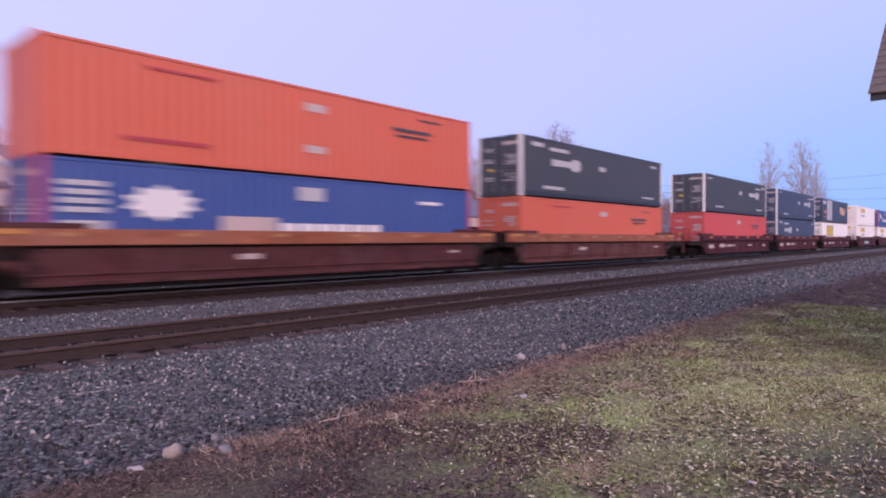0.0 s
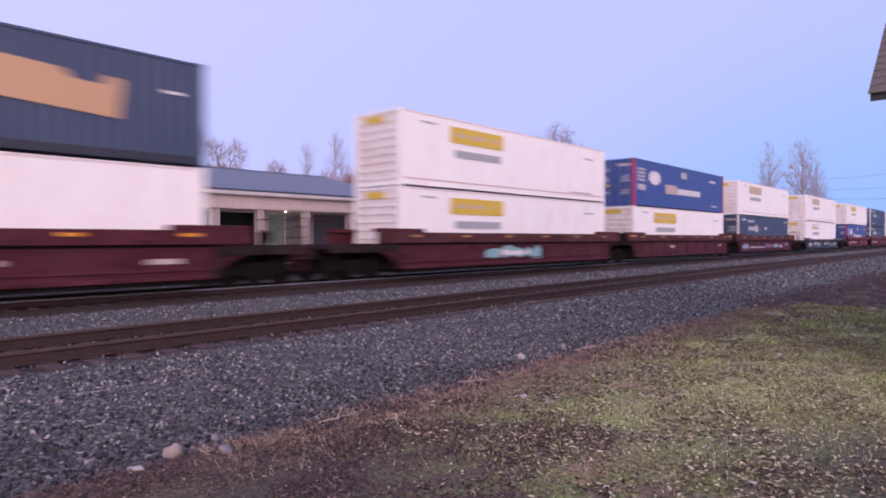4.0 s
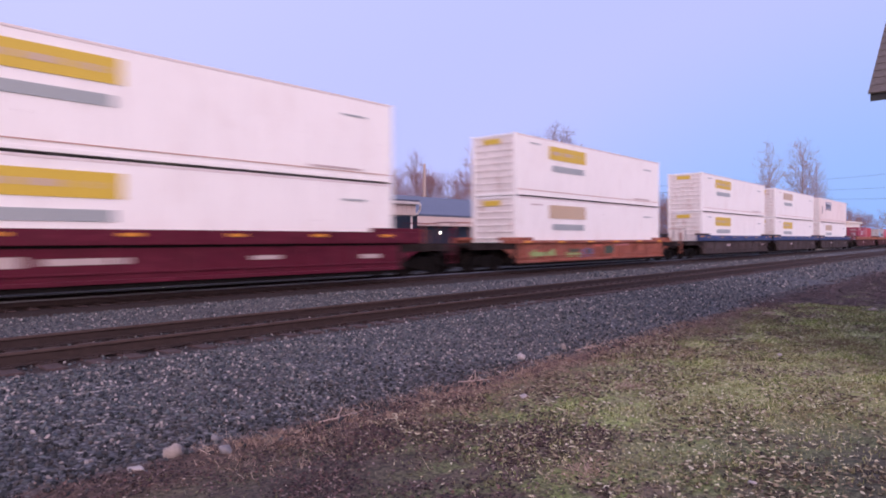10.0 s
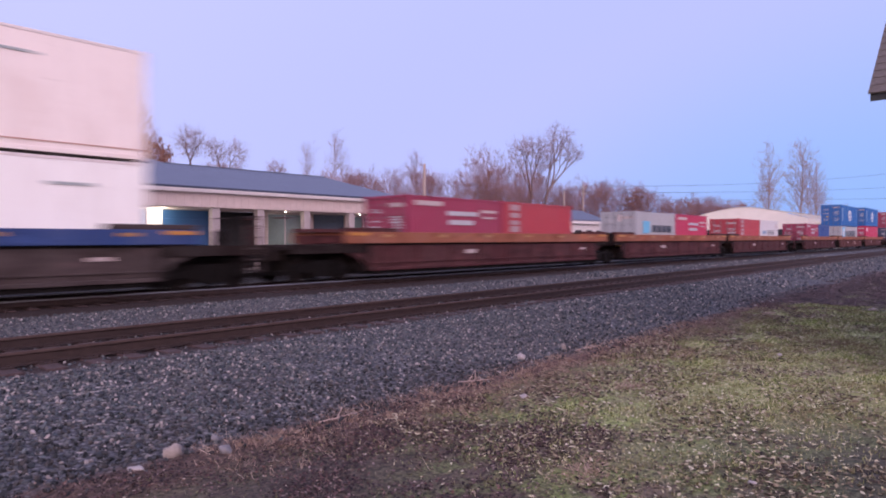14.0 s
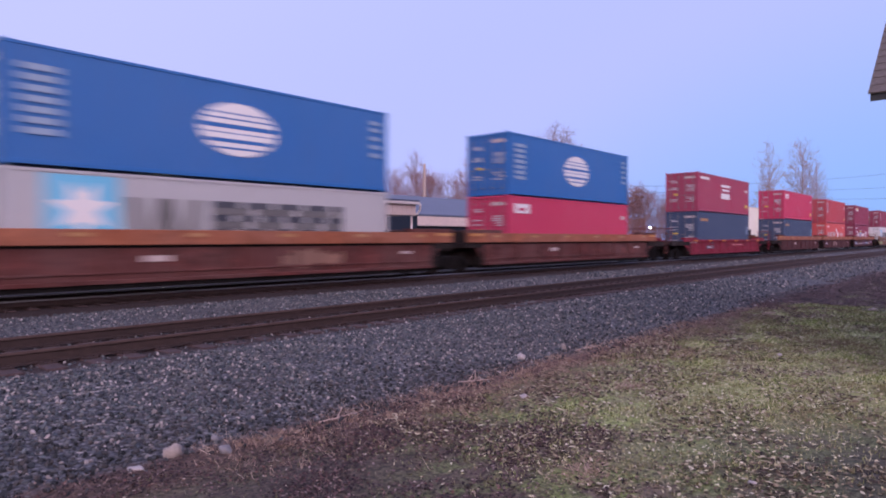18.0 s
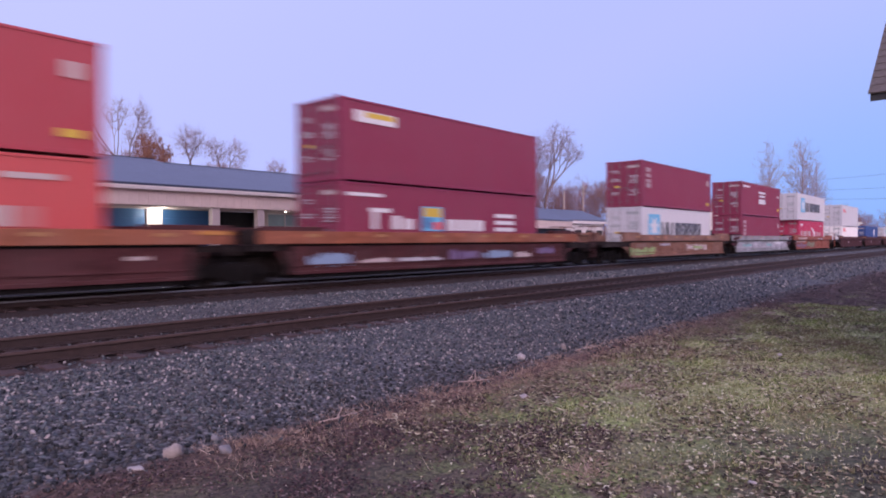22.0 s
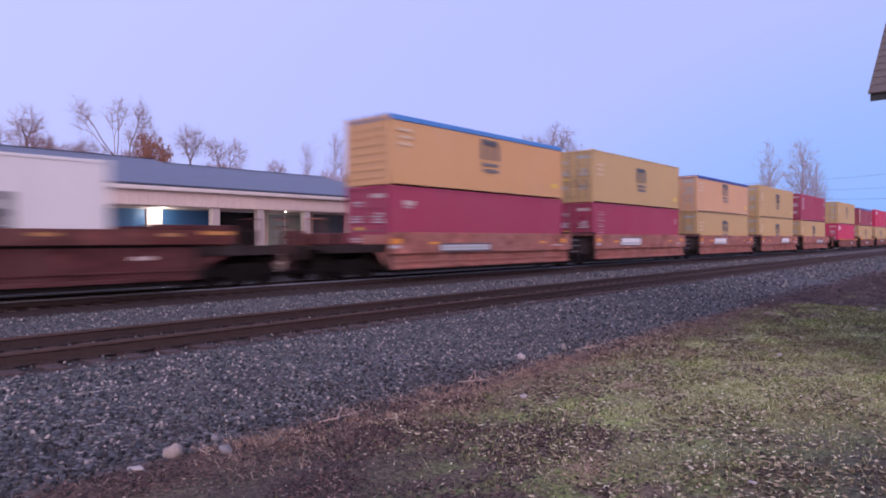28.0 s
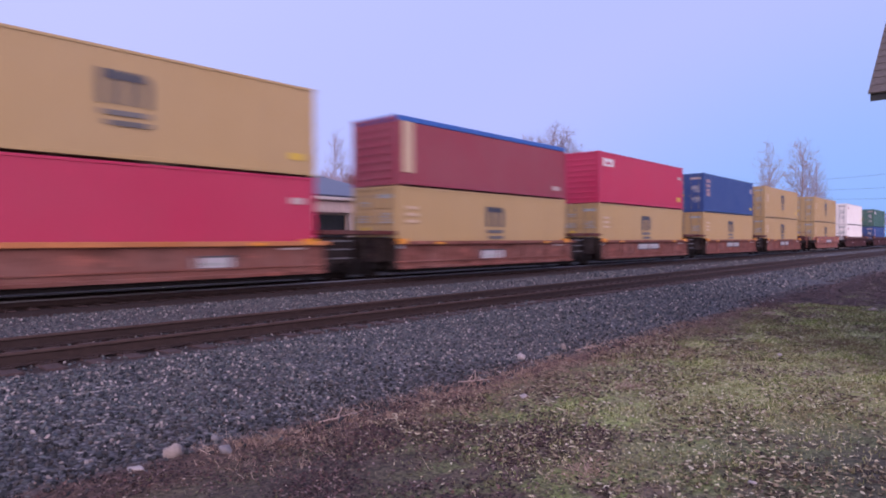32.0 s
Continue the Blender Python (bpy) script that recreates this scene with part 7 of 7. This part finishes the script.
# middle of the well, size, first and last of its car, side paint, chord paint, low, kind of marks; then its boxes, lower and upper
UNITS = [
    (13.15, 53, 1, 0, "carbrown", "chordorange", 0, "plain", [("53", "blue", "burst", "red", "doors")], [("53", "orange", "orange", None, "nose")]),
    (33.05, 53, 0, 1, "carrust", "chordorange", 0, "plain", [("53", "orange", "orange", None, "doors")], [("53", "slate", "arrow_lead", "chalk", "doors")]),
    (57.02, 53, 1, 0, "carmaroon", "carmaroon", 0, "lettered", [("53", "salmon", "orange", None, "doors")], [("53", "slate", "arrow_trail", "chalk", "doors")]),
    (76.97, 53, 0, 0, "carmaroon", "carmaroon", 0, "lettered", [("53", "navy", "arrow_lead", "chalk", "doors")], [("53", "navy", "arrow_trail", "chalk", "doors")]),
    (97.0, 53, 0, 1, "carmaroon", "carmaroon", 0, "lettered", [("53s", "white", "panel_framed", None, "doors")], [("53", "navy", "split", None, "doors")]),
    (120.9, 53, 1, 0, "carmaroon", "carbrown", 0, "teal", [("53s", "white", "panel", None, "nose")], [("53s", "white", "panel", None, "nose")]),
    (140.85, 53, 0, 0, "carmaroon", "carbrown", 0, "plain", [("53s", "white", "panel", None, "nose")], [("53", "blue", "burst", "red", "doors")]),
    (160.85, 53, 0, 1, "carmaroon", "carbrown", 0, "scrawl", [("53", "navy", "arrow_lead", "chalk", "doors")], [("53s", "white", "panel_pale", None, "nose")]),
    (184.7, 53, 1, 1, "carblue", "carblue", 1, "lettered", [("53s", "white", "panel_faded", None, "nose")], [("53s", "white", "panel_pale", None, "nose")]),
    (208.8, 53, 1, 0, "carred", "carred", 0, "lettered", [("53", "blue", "burst", "red", "doors")], [("53s", "white", "panel", None, "nose")]),
    (228.8, 53, 0, 0, "carred", "carred", 0, "lettered", [("53", "navy", "arrow_lead", "chalk", "doors")], [("53", "navy", "arrow_lead", "chalk", "doors")]),
    (248.6, 53, 0, 1, "carred", "carred", 0, "lettered", [("53s", "white", "panel", None, "nose")], [("53s", "white", "panel", None, "nose")]),
    (272.6, 53, 1, 1, "carorange", "carorange", 1, "colours", [("53s", "white", "panel_pale", None, "nose")], [("53s", "white", "panel", None, "nose")]),
    (296.5, 53, 1, 0, "cardark", "chordblue", 0, "plain", [("53s", "white", "panel", None, "nose")], [("53s", "white", "panel", None, "nose")]),
    (316.3, 53, 0, 0, "cardark", "chordblue", 0, "plain", [("53s", "white", "panel", None, "nose")], [("53s", "white", "panel_pale", None, "nose")]),
    (336.1, 53, 0, 1, "cardark", "chordblue", 0, "plain", [("53s", "white", "panel_pale", None, "nose")], [("53s", "dirtywhite", "mark_dark", None, "nose")]),
    (360.12, 53, 1, 0, "carbrown", "chordorange", 0, "plain", [("20", "oxide", "two_bars", None, "doors"), ("20", "brick", "column", None, "doors")], []),
    (380.1, 53, 0, 0, "carbrown", "chordorange", 0, "plain", [("20", "grey", "star_small", None, "doors"), ("20", "red", "two_bars", None, "doors")], []),
    (399.9, 53, 0, 1, "carbrown", "chordorange", 0, "plain", [("20", "brick", "column", None, "doors"), ("20", "lightgrey", "low_text", None, "doors")], []),
    (423.8, 53, 1, 0, "carbrown", "chordorange", 0, "plain", [("20", "oxide", "two_bars", None, "doors"), ("20", "royal", "", None, "doors")], []),
    (443.7, 53, 0, 0, "carrust", "chordorange", 0, "plain", [("40l", "grey", "star", None, "doors")], [("40", "azure", "globe", None, "doors")]),
    (463.5, 53, 0, 1, "carrust", "chordorange", 0, "plain", [("40", "red", "square", None, "doors")], [("40", "azure", "globe", None, "doors")]),
    (487.25, 53, 1, 1, "carpink", "carpink", 1, "colours", [("40", "navy", "yellow_bar", None, "doors")], [("40", "oxide", "bars", None, "doors")]),
    (511.2, 53, 1, 0, "carbrown", "chordorange", 0, "plain", [("40", "navy", "yellow_bar", None, "doors")], [("40", "red", "square", None, "doors")]),
    (530.95, 53, 0, 0, "carbrown", "chordorange", 0, "plain", [("40", "salmon", "wing", None, "doors")], [("40", "brick", "column", None, "doors")]),
    (550.75, 53, 0, 1, "carbrown", "chordorange", 0, "scrawl", [("40", "maroon", "palette", None, "doors")], [("40", "maroon", "yellow_top", None, "doors")]),
    (574.8, 53, 1, 0, "cartan", "cartan", 0, "lime", [("40", "lightgrey", "star", None, "doors")], [("40", "maroon", "column", None, "doors")]),
    (594.5, 53, 0, 0, "cargrey", "cargrey", 0, "teal", [("40", "maroon", "column", None, "doors")], [("40", "maroon", "bars", None, "doors")]),
    (614.35, 53, 0, 1, "carorange", "carorange", 0, "lime", [("40", "red", "wing", None, "doors")], [("45", "lightgrey", "star", None, "doors")]),
    (638.1, 53, 1, 0, "carbrown", "carbrown", 0, "plain", [("40l", "white", "red_marks", None, "doors")], [("40", "lightgrey", "red_marks", None, "doors")]),
    (657.4, 53, 0, 0, "carbrown", "carbrown", 0, "plain", [("40", "royal", "white_square", None, "doors")], []),
    (677.3, 53, 0, 1, "carbrown", "carrust", 0, "plain", [("40", "lightgrey", "star", None, "doors")], []),
    (699.3, 40, 1, 0, "carsalmon", "carsalmon", 0, "plate", [("40", "oxide", "small_mark", None, "doors")], [("40l", "amber", "crest", None, "nose", "tarplight")]),
    (714.75, 40, 0, 0, "carsalmon", "carsalmon", 0, "plate", [("40", "oxide", "column_faint", None, "doors")], [("40", "yellow", "crest", None, "doors")]),
    (730.4, 40, 0, 0, "carsalmon", "carsalmon", 0, "plate", [("40", "yellow", "crest", None, "doors")], [("40l", "peach", "crest", None, "doors", "tarpdark")]),
    (745.9, 40, 0, 0, "carsalmon", "carsalmon", 0, "plate", [("40", "yellow", "crest", None, "doors")], [("40", "yellow", "crest", None, "doors")]),
    (761.5, 40, 0, 1, "carsalmon", "carsalmon", 0, "plate", [("40", "yellow", "crest", None, "doors")], [("40", "oxide", "column", None, "doors")]),
    (781.6, 40, 1, 0, "cardusty", "chordbright", 1, "plate", [("40", "red", "square", None, "doors")], [("40", "yellow", "crest", None, "doors")]),
    (797.5, 40, 0, 0, "cardusty", "cardusty", 1, "plate", [("40", "yellow", "crest", None, "doors")], [("40l", "brownred", "pale_stripe", None, "nose", "tarp")]),
    (813.3, 40, 0, 0, "cardusty", "cardusty", 1, "plate", [("40", "yellow", "crest", None, "doors")], [("40", "red", "square", None, "nose")]),
    (829.6, 40, 0, 0, "cardusty", "cardusty", 1, "plate", [("40", "yellow", "crest", None, "doors")], [("40", "royal", "column", None, "doors")]),
    (845.6, 40, 0, 1, "cardusty", "cardusty", 1, "plate", [("40", "yellow", "crest", None, "doors")], [("40", "yellow", "crest", None, "doors")]),
    (865.8, 40, 1, 0, "carsalmon", "carsalmon", 0, "plate", [("40", "yellow", "crest", None, "doors")], [("40", "yellow", "crest", None, "doors")]),
    (885.7, 53, 1, 1, "carbrown", "carbrown", 0, "plain", [("40", "white", "square", None, "doors")], [("40", "white", "square", None, "doors")]),
    (909.7, 53, 1, 1, "carbrown", "carbrown", 0, "plain", [("40", "royal", "column", None, "doors")], [("40", "green", "square", None, "doors")]),
]

WORDS = {
    "orange": "orange", "navy": "dark navy", "slate": "dark slate grey", "blue": "blue", "salmon": "salmon red", "white": "white", "dirtywhite": "dirty off-white", "grey": "grey",
    "lightgrey": "pale grey", "oxide": "oxide red", "maroon": "dark maroon", "red": "bright red", "brick": "brick orange", "azure": "azure blue", "royal": "royal blue",
    "yellow": "mustard yellow", "peach": "faded peach", "amber": "amber yellow", "brownred": "brownish red", "green": "dark green",
    "carbrown": "rusty brown", "carrust": "rust-red", "carmaroon": "dull maroon", "carred": "dark red", "carblue": "dirty dark blue", "carorange": "faded orange", "cardark": "grimy black-brown",
    "carpink": "faded red", "cartan": "tan-orange", "cargrey": "weathered grey", "carsalmon": "salmon-orange", "cardusty": "dusty salmon-brown"}
STYLE_WORDS = {
    "arrow_lead": "white arrow marks", "arrow_trail": "white arrow marks", "panel": "a yellow sign panel", "panel_pale": "a faded sign panel", "panel_faded": "a bleached yellow panel", "panel_framed": "a framed yellow sign panel",
    "mark_dark": "a dark sign panel", "split": "a grey side panel", "burst": "white markings", "orange": "small dark markings", "globe": "a striped white disc", "star": "a blue star square",
    "wing": "a white wing mark", "bars": "white marking bars", "square": "a white square mark", "column": "pale marks", "column_faint": "faint pale marks", "small_mark": "small pale marks", "yellow_top": "a small yellow mark", "yellow_bar": "a dull yellow bar", "palette": "white picture marks",
    "crest": "a dark crest mark", "red_marks": "red marks", "pale_stripe": "a pale end panel", "two_bars": "white marking bars", "low_text": "dark marking blocks", "star_small": "a small blue square",
    "white_square": "a white panel", "": "plain corrugated sides"}
LENGTH_WORDS = {"53": "long", "53s": "long", "40": "high-cube", "40l": "standard", "45": "extra-long", "20": "short"}
MOVERS = []


def build_train():
    for i, (x, size, first, last, side, chord, low, deco, lower, upper) in enumerate(UNITS):
        half, pitch = (8.08, 9.98) if size == 53 else (6.10, 7.80)
        trucks = ([-pitch] if first else []) + [pitch]
        if not last:
            trucks[-1] = (UNITS[i + 1][0] - x) / 2
        top_mark = 1.38 if low else 1.70
        marks = reflectors(half, 1.26 if low else 1.52, col="mark" if deco in ("lettered", "colours") else "dullmark")
        if deco == "lettered":
            marks += number_marks(half, 0.78, "fadedchalk")
        elif deco == "plain":
            if not low:
                marks += [(-half - 1.22, -half - 0.3, top_mark - 0.13, top_mark - 0.03, "endmark", "end_mark"), (half + 0.3, half + 1.22, top_mark - 0.13, top_mark - 0.03, "endmark", "end_mark")]
            marks += [(-half + 5.2, -half + 5.9, 0.86, 1.02, "fadedchalk", "number_bar"), (half - 1.5, half - 1.0, 0.9, 1.0, "fadedchalk", "number_bar")]
        elif deco == "plate":
            zz = 0.85 if low else 1.0
            a, b, z0, z1, col = {32: (-3.65, -0.5, 1.0, 1.22, "softchalk"), 33: (-3.4, -0.85, 1.10, 1.48, "chalk"), 34: (-3.45, -0.8, 1.08, 1.48, "chalk"), 35: (0.15, 2.9, 1.08, 1.48, "chalk"),
                                 36: (-0.25, 3.0, 1.02, 1.27, "softchalk"), 37: (1.8, 2.9, 0.64, 0.92, "softchalk"), 38: (-1.2, 0.4, 0.62, 0.95, "softchalk")}.get(i, (half - 7.6, half - 4.7, zz, zz + 0.28, "softchalk"))
            marks = [(a - 0.07, b + 0.07, z0 - 0.06, z1 + 0.06, "ink", "plate_frame"), (a, b, z0, z1, col, "number_plate"), (a + 0.2, b - 0.2, z0 + 0.06, z0 + 0.14, "inkgreen", "lettering_bar"), (-half - 0.22, -half + 0.22, 1.27, 1.46, "mark", "end_reflector"), (half - 0.70, half - 0.25, 1.27, 1.46, "mark", "end_reflector"),
                     (-half - 0.24, -half + 0.15, 1.10, 1.22, "softchalk", "marking_bar"), (half - 1.5, half - 0.6, 1.12, 1.18, "fadedchalk", "marking_bar"),
                     (-4.25, -3.8, 1.25, 1.34, "mark", "reflector"), (3.5, 3.95, 1.25, 1.34, "mark", "reflector")]
        elif deco == "teal":
            marks += graffiti([(-half + 0.2, -1.2, 0.42, 1.28, "wash"), (-half + 1.6, -half + 4.2, 0.75, 1.02, "teal"), (-half + 5.0, -half + 6.6, 0.85, 1.2, "chalk"), (-0.7, half - 0.4, 0.42, 1.28, "wash"), (0.6, 2.4, 0.75, 1.05, "teal"), (3.3, 6.2, 0.9, 1.2, "chalk")] if side == "cargrey"
                              else [(-half + 5.0, -half + 9.4, 0.5, 1.2, "teal"), (-half + 6.0, -half + 8.4, 0.7, 1.0, "chalk")])
        elif deco == "lime" and i != 28:
            marks += graffiti([(-half - 0.1, -half + 3.4, 0.40, 0.98, "lime"), (-half + 0.6, -half + 2.3, 0.92, 1.24, "tanpatch"), (-half + 4.1, -half + 5.8, 0.98, 1.2, "wash"), (0.8, 4.6, 0.6, 1.15, "fadedchalk"), (1.8, 3.6, 0.72, 1.0, "lime")])
        elif deco == "colours":
            marks += graffiti([(-half + 1.0, -half + 3.2, 0.5, 1.0, "lime"), (-3.9, -2.4, 0.50, 0.80, "lime"), (-3.5, -2.5, 0.72, 1.0, "mould"), (-2.25, -1.0, 0.42, 1.12, "violet"), (-1.9, -1.2, 0.60, 0.95, "ink"), (-0.9, 0.0, 1.02, 1.18, "orange"), (0.35, 1.4, 0.50, 1.15, "mould"), (1.6, 3.3, 1.05, 1.22, "pinkred")] if side == "carorange"
                              else [(-half + 4.0, -half + 4.6, 1.0, 1.2, "ink"), (1.0, 3.6, 0.9, 1.05, "pinkred")])
        elif deco == "scrawl":
            marks += graffiti([(-half + 0.5, -half + 2.4, 0.50, 1.05, "paleblue"), (-half + 2.7, -half + 4.2, 0.55, 0.80, "fadedchalk"), (-half + 4.6, -half + 7.0, 0.60, 0.78, "softchalk"), (-0.6, 1.2, 0.55, 1.1, "violet"), (1.6, 3.6, 0.6, 1.0, "paleblue"), (4.0, 5.2, 0.55, 0.9, "fadedchalk"), (half - 2.4, half - 0.8, 0.7, 1.15, "violet")])
        marks += {22: [(-4.95, -3.35, 0.70, 0.95, "ink", "dark_plate"), (-4.8, -3.5, 0.78, 0.87, "softchalk", "lettering_bar")]}.get(i, [])
        marks += graffiti({22: [(-9.2, -6.9, 1.12, 1.24, "pinkchalk")], 27: [(-9.2, -7.85, 0.84, 1.24, "carmaroon"), (-9.3, -7.8, 1.31, 1.69, "carmaroon"), (7.9, 9.2, 0.84, 1.24, "carmaroon"), (8.0, 9.3, 1.31, 1.69, "carmaroon")], 8: [(-7.5, -5.8, 0.55, 0.95, "softchalk"), (-4.5, -3.6, 0.6, 1.0, "dullmark"), (-3.2, -1.5, 0.5, 0.8, "teal"), (0.5, 2.0, 0.7, 1.0, "softchalk"), (3.2, 4.4, 0.6, 0.9, "fadedchalk"), (5.2, 7.0, 0.5, 0.85, "softchalk")], 20: [(1.4, 3.9, 0.5, 1.2, "tanpatch")], 9: [(-5.2, -3.2, 1.0, 1.1, "fadedchalk")], 28: [(-8.0, -3.4, 0.42, 0.98, "violet"), (-3.3, 0.5, 0.44, 1.22, "sage"), (-2.2, -1.0, 0.46, 0.60, "mould"), (-8.2, -3.9, 1.02, 1.26, "paletan"), (-7.9, -3.9, 1.33, 1.64, "paletan"), (1.2, 3.9, 1.34, 1.50, "wash")], 24: [(-3.0, -0.5, 0.45, 1.15, "tanpatch"), (-7.5, -6.3, 0.72, 0.98, "wash")]}.get(i, []))
        lab = WORDS[side] + (" low-sided" if low else "") + " steel well car" + (" with orange top chord" if chord == "chordorange" else " with blue top chord" if chord == "chordblue" else "") + {
            "lettered": " with white lettering bars", "teal": " with pale graffiti", "lime": " with green graffiti", "colours": " with colourful graffiti", "scrawl": " with chalky scrawls",
            "plate": " with a white side plate"}.get(deco,  "")
        MOVERS.append((well_car(x, size, side, chord, low, trucks, (first, last), lab, marks), x, 0.0))
        z = FLOOR
        for level, row in ((0, lower), (1, upper)):
            n = len(row)
            for k, spec in enumerate(row):
                kind, colour, style, post, end = spec[:5]
                tarp = spec[5] if len(spec) > 5 else None
                dx = (k - (n - 1) / 2) * 6.13
                lab = f"{WORDS[colour]} {LENGTH_WORDS[kind]} container with {STYLE_WORDS[style]}" + (" and blue tarpaulin" if tarp else " stacked on another" if level else " in a well")
                MOVERS.append((container(kind, colour, style, x + dx, z, post, lab, tarp, end), x + dx, z))
            if row:
                z += (STD if row[0][0] in ("40l", "20") else HC) + 0.012


build_train()


# ---- what moves ----
def travelled(t):
    return 23.9065 * t + 0.009264 * t * t


def motions():
    times = [0, 4, 8, 12, 16, 20, 24, 28, 32]
    for ob, x, z in MOVERS:
        walk(ob, [(t, pose(x - travelled(t), TRAIN_Y, z)) for t in times])
    # wheels roll only while they pass before the camera
    for w, x, o in WHEELS:
        t_in, t_out = max(0.0, (x - 75) / 24.1), min(32.0, (x + 3) / 24.1)
        if t_out - t_in < 0.4:
            continue
        n = int((t_out - t_in) * 30)
        rows = [(0.0, pose(o, 0, 0.44))] if t_in > 0.05 else []
        rows += [(t_in + k / 30, pose(o, 0, 0.44, 0, -80.0 * k)) for k in range(n + 1)]
        if t_out < 31.9:
            rows.append((32.0, pose(o, 0, 0.44, 0, -80.0 * n)))
        walk(w, rows)


motions()
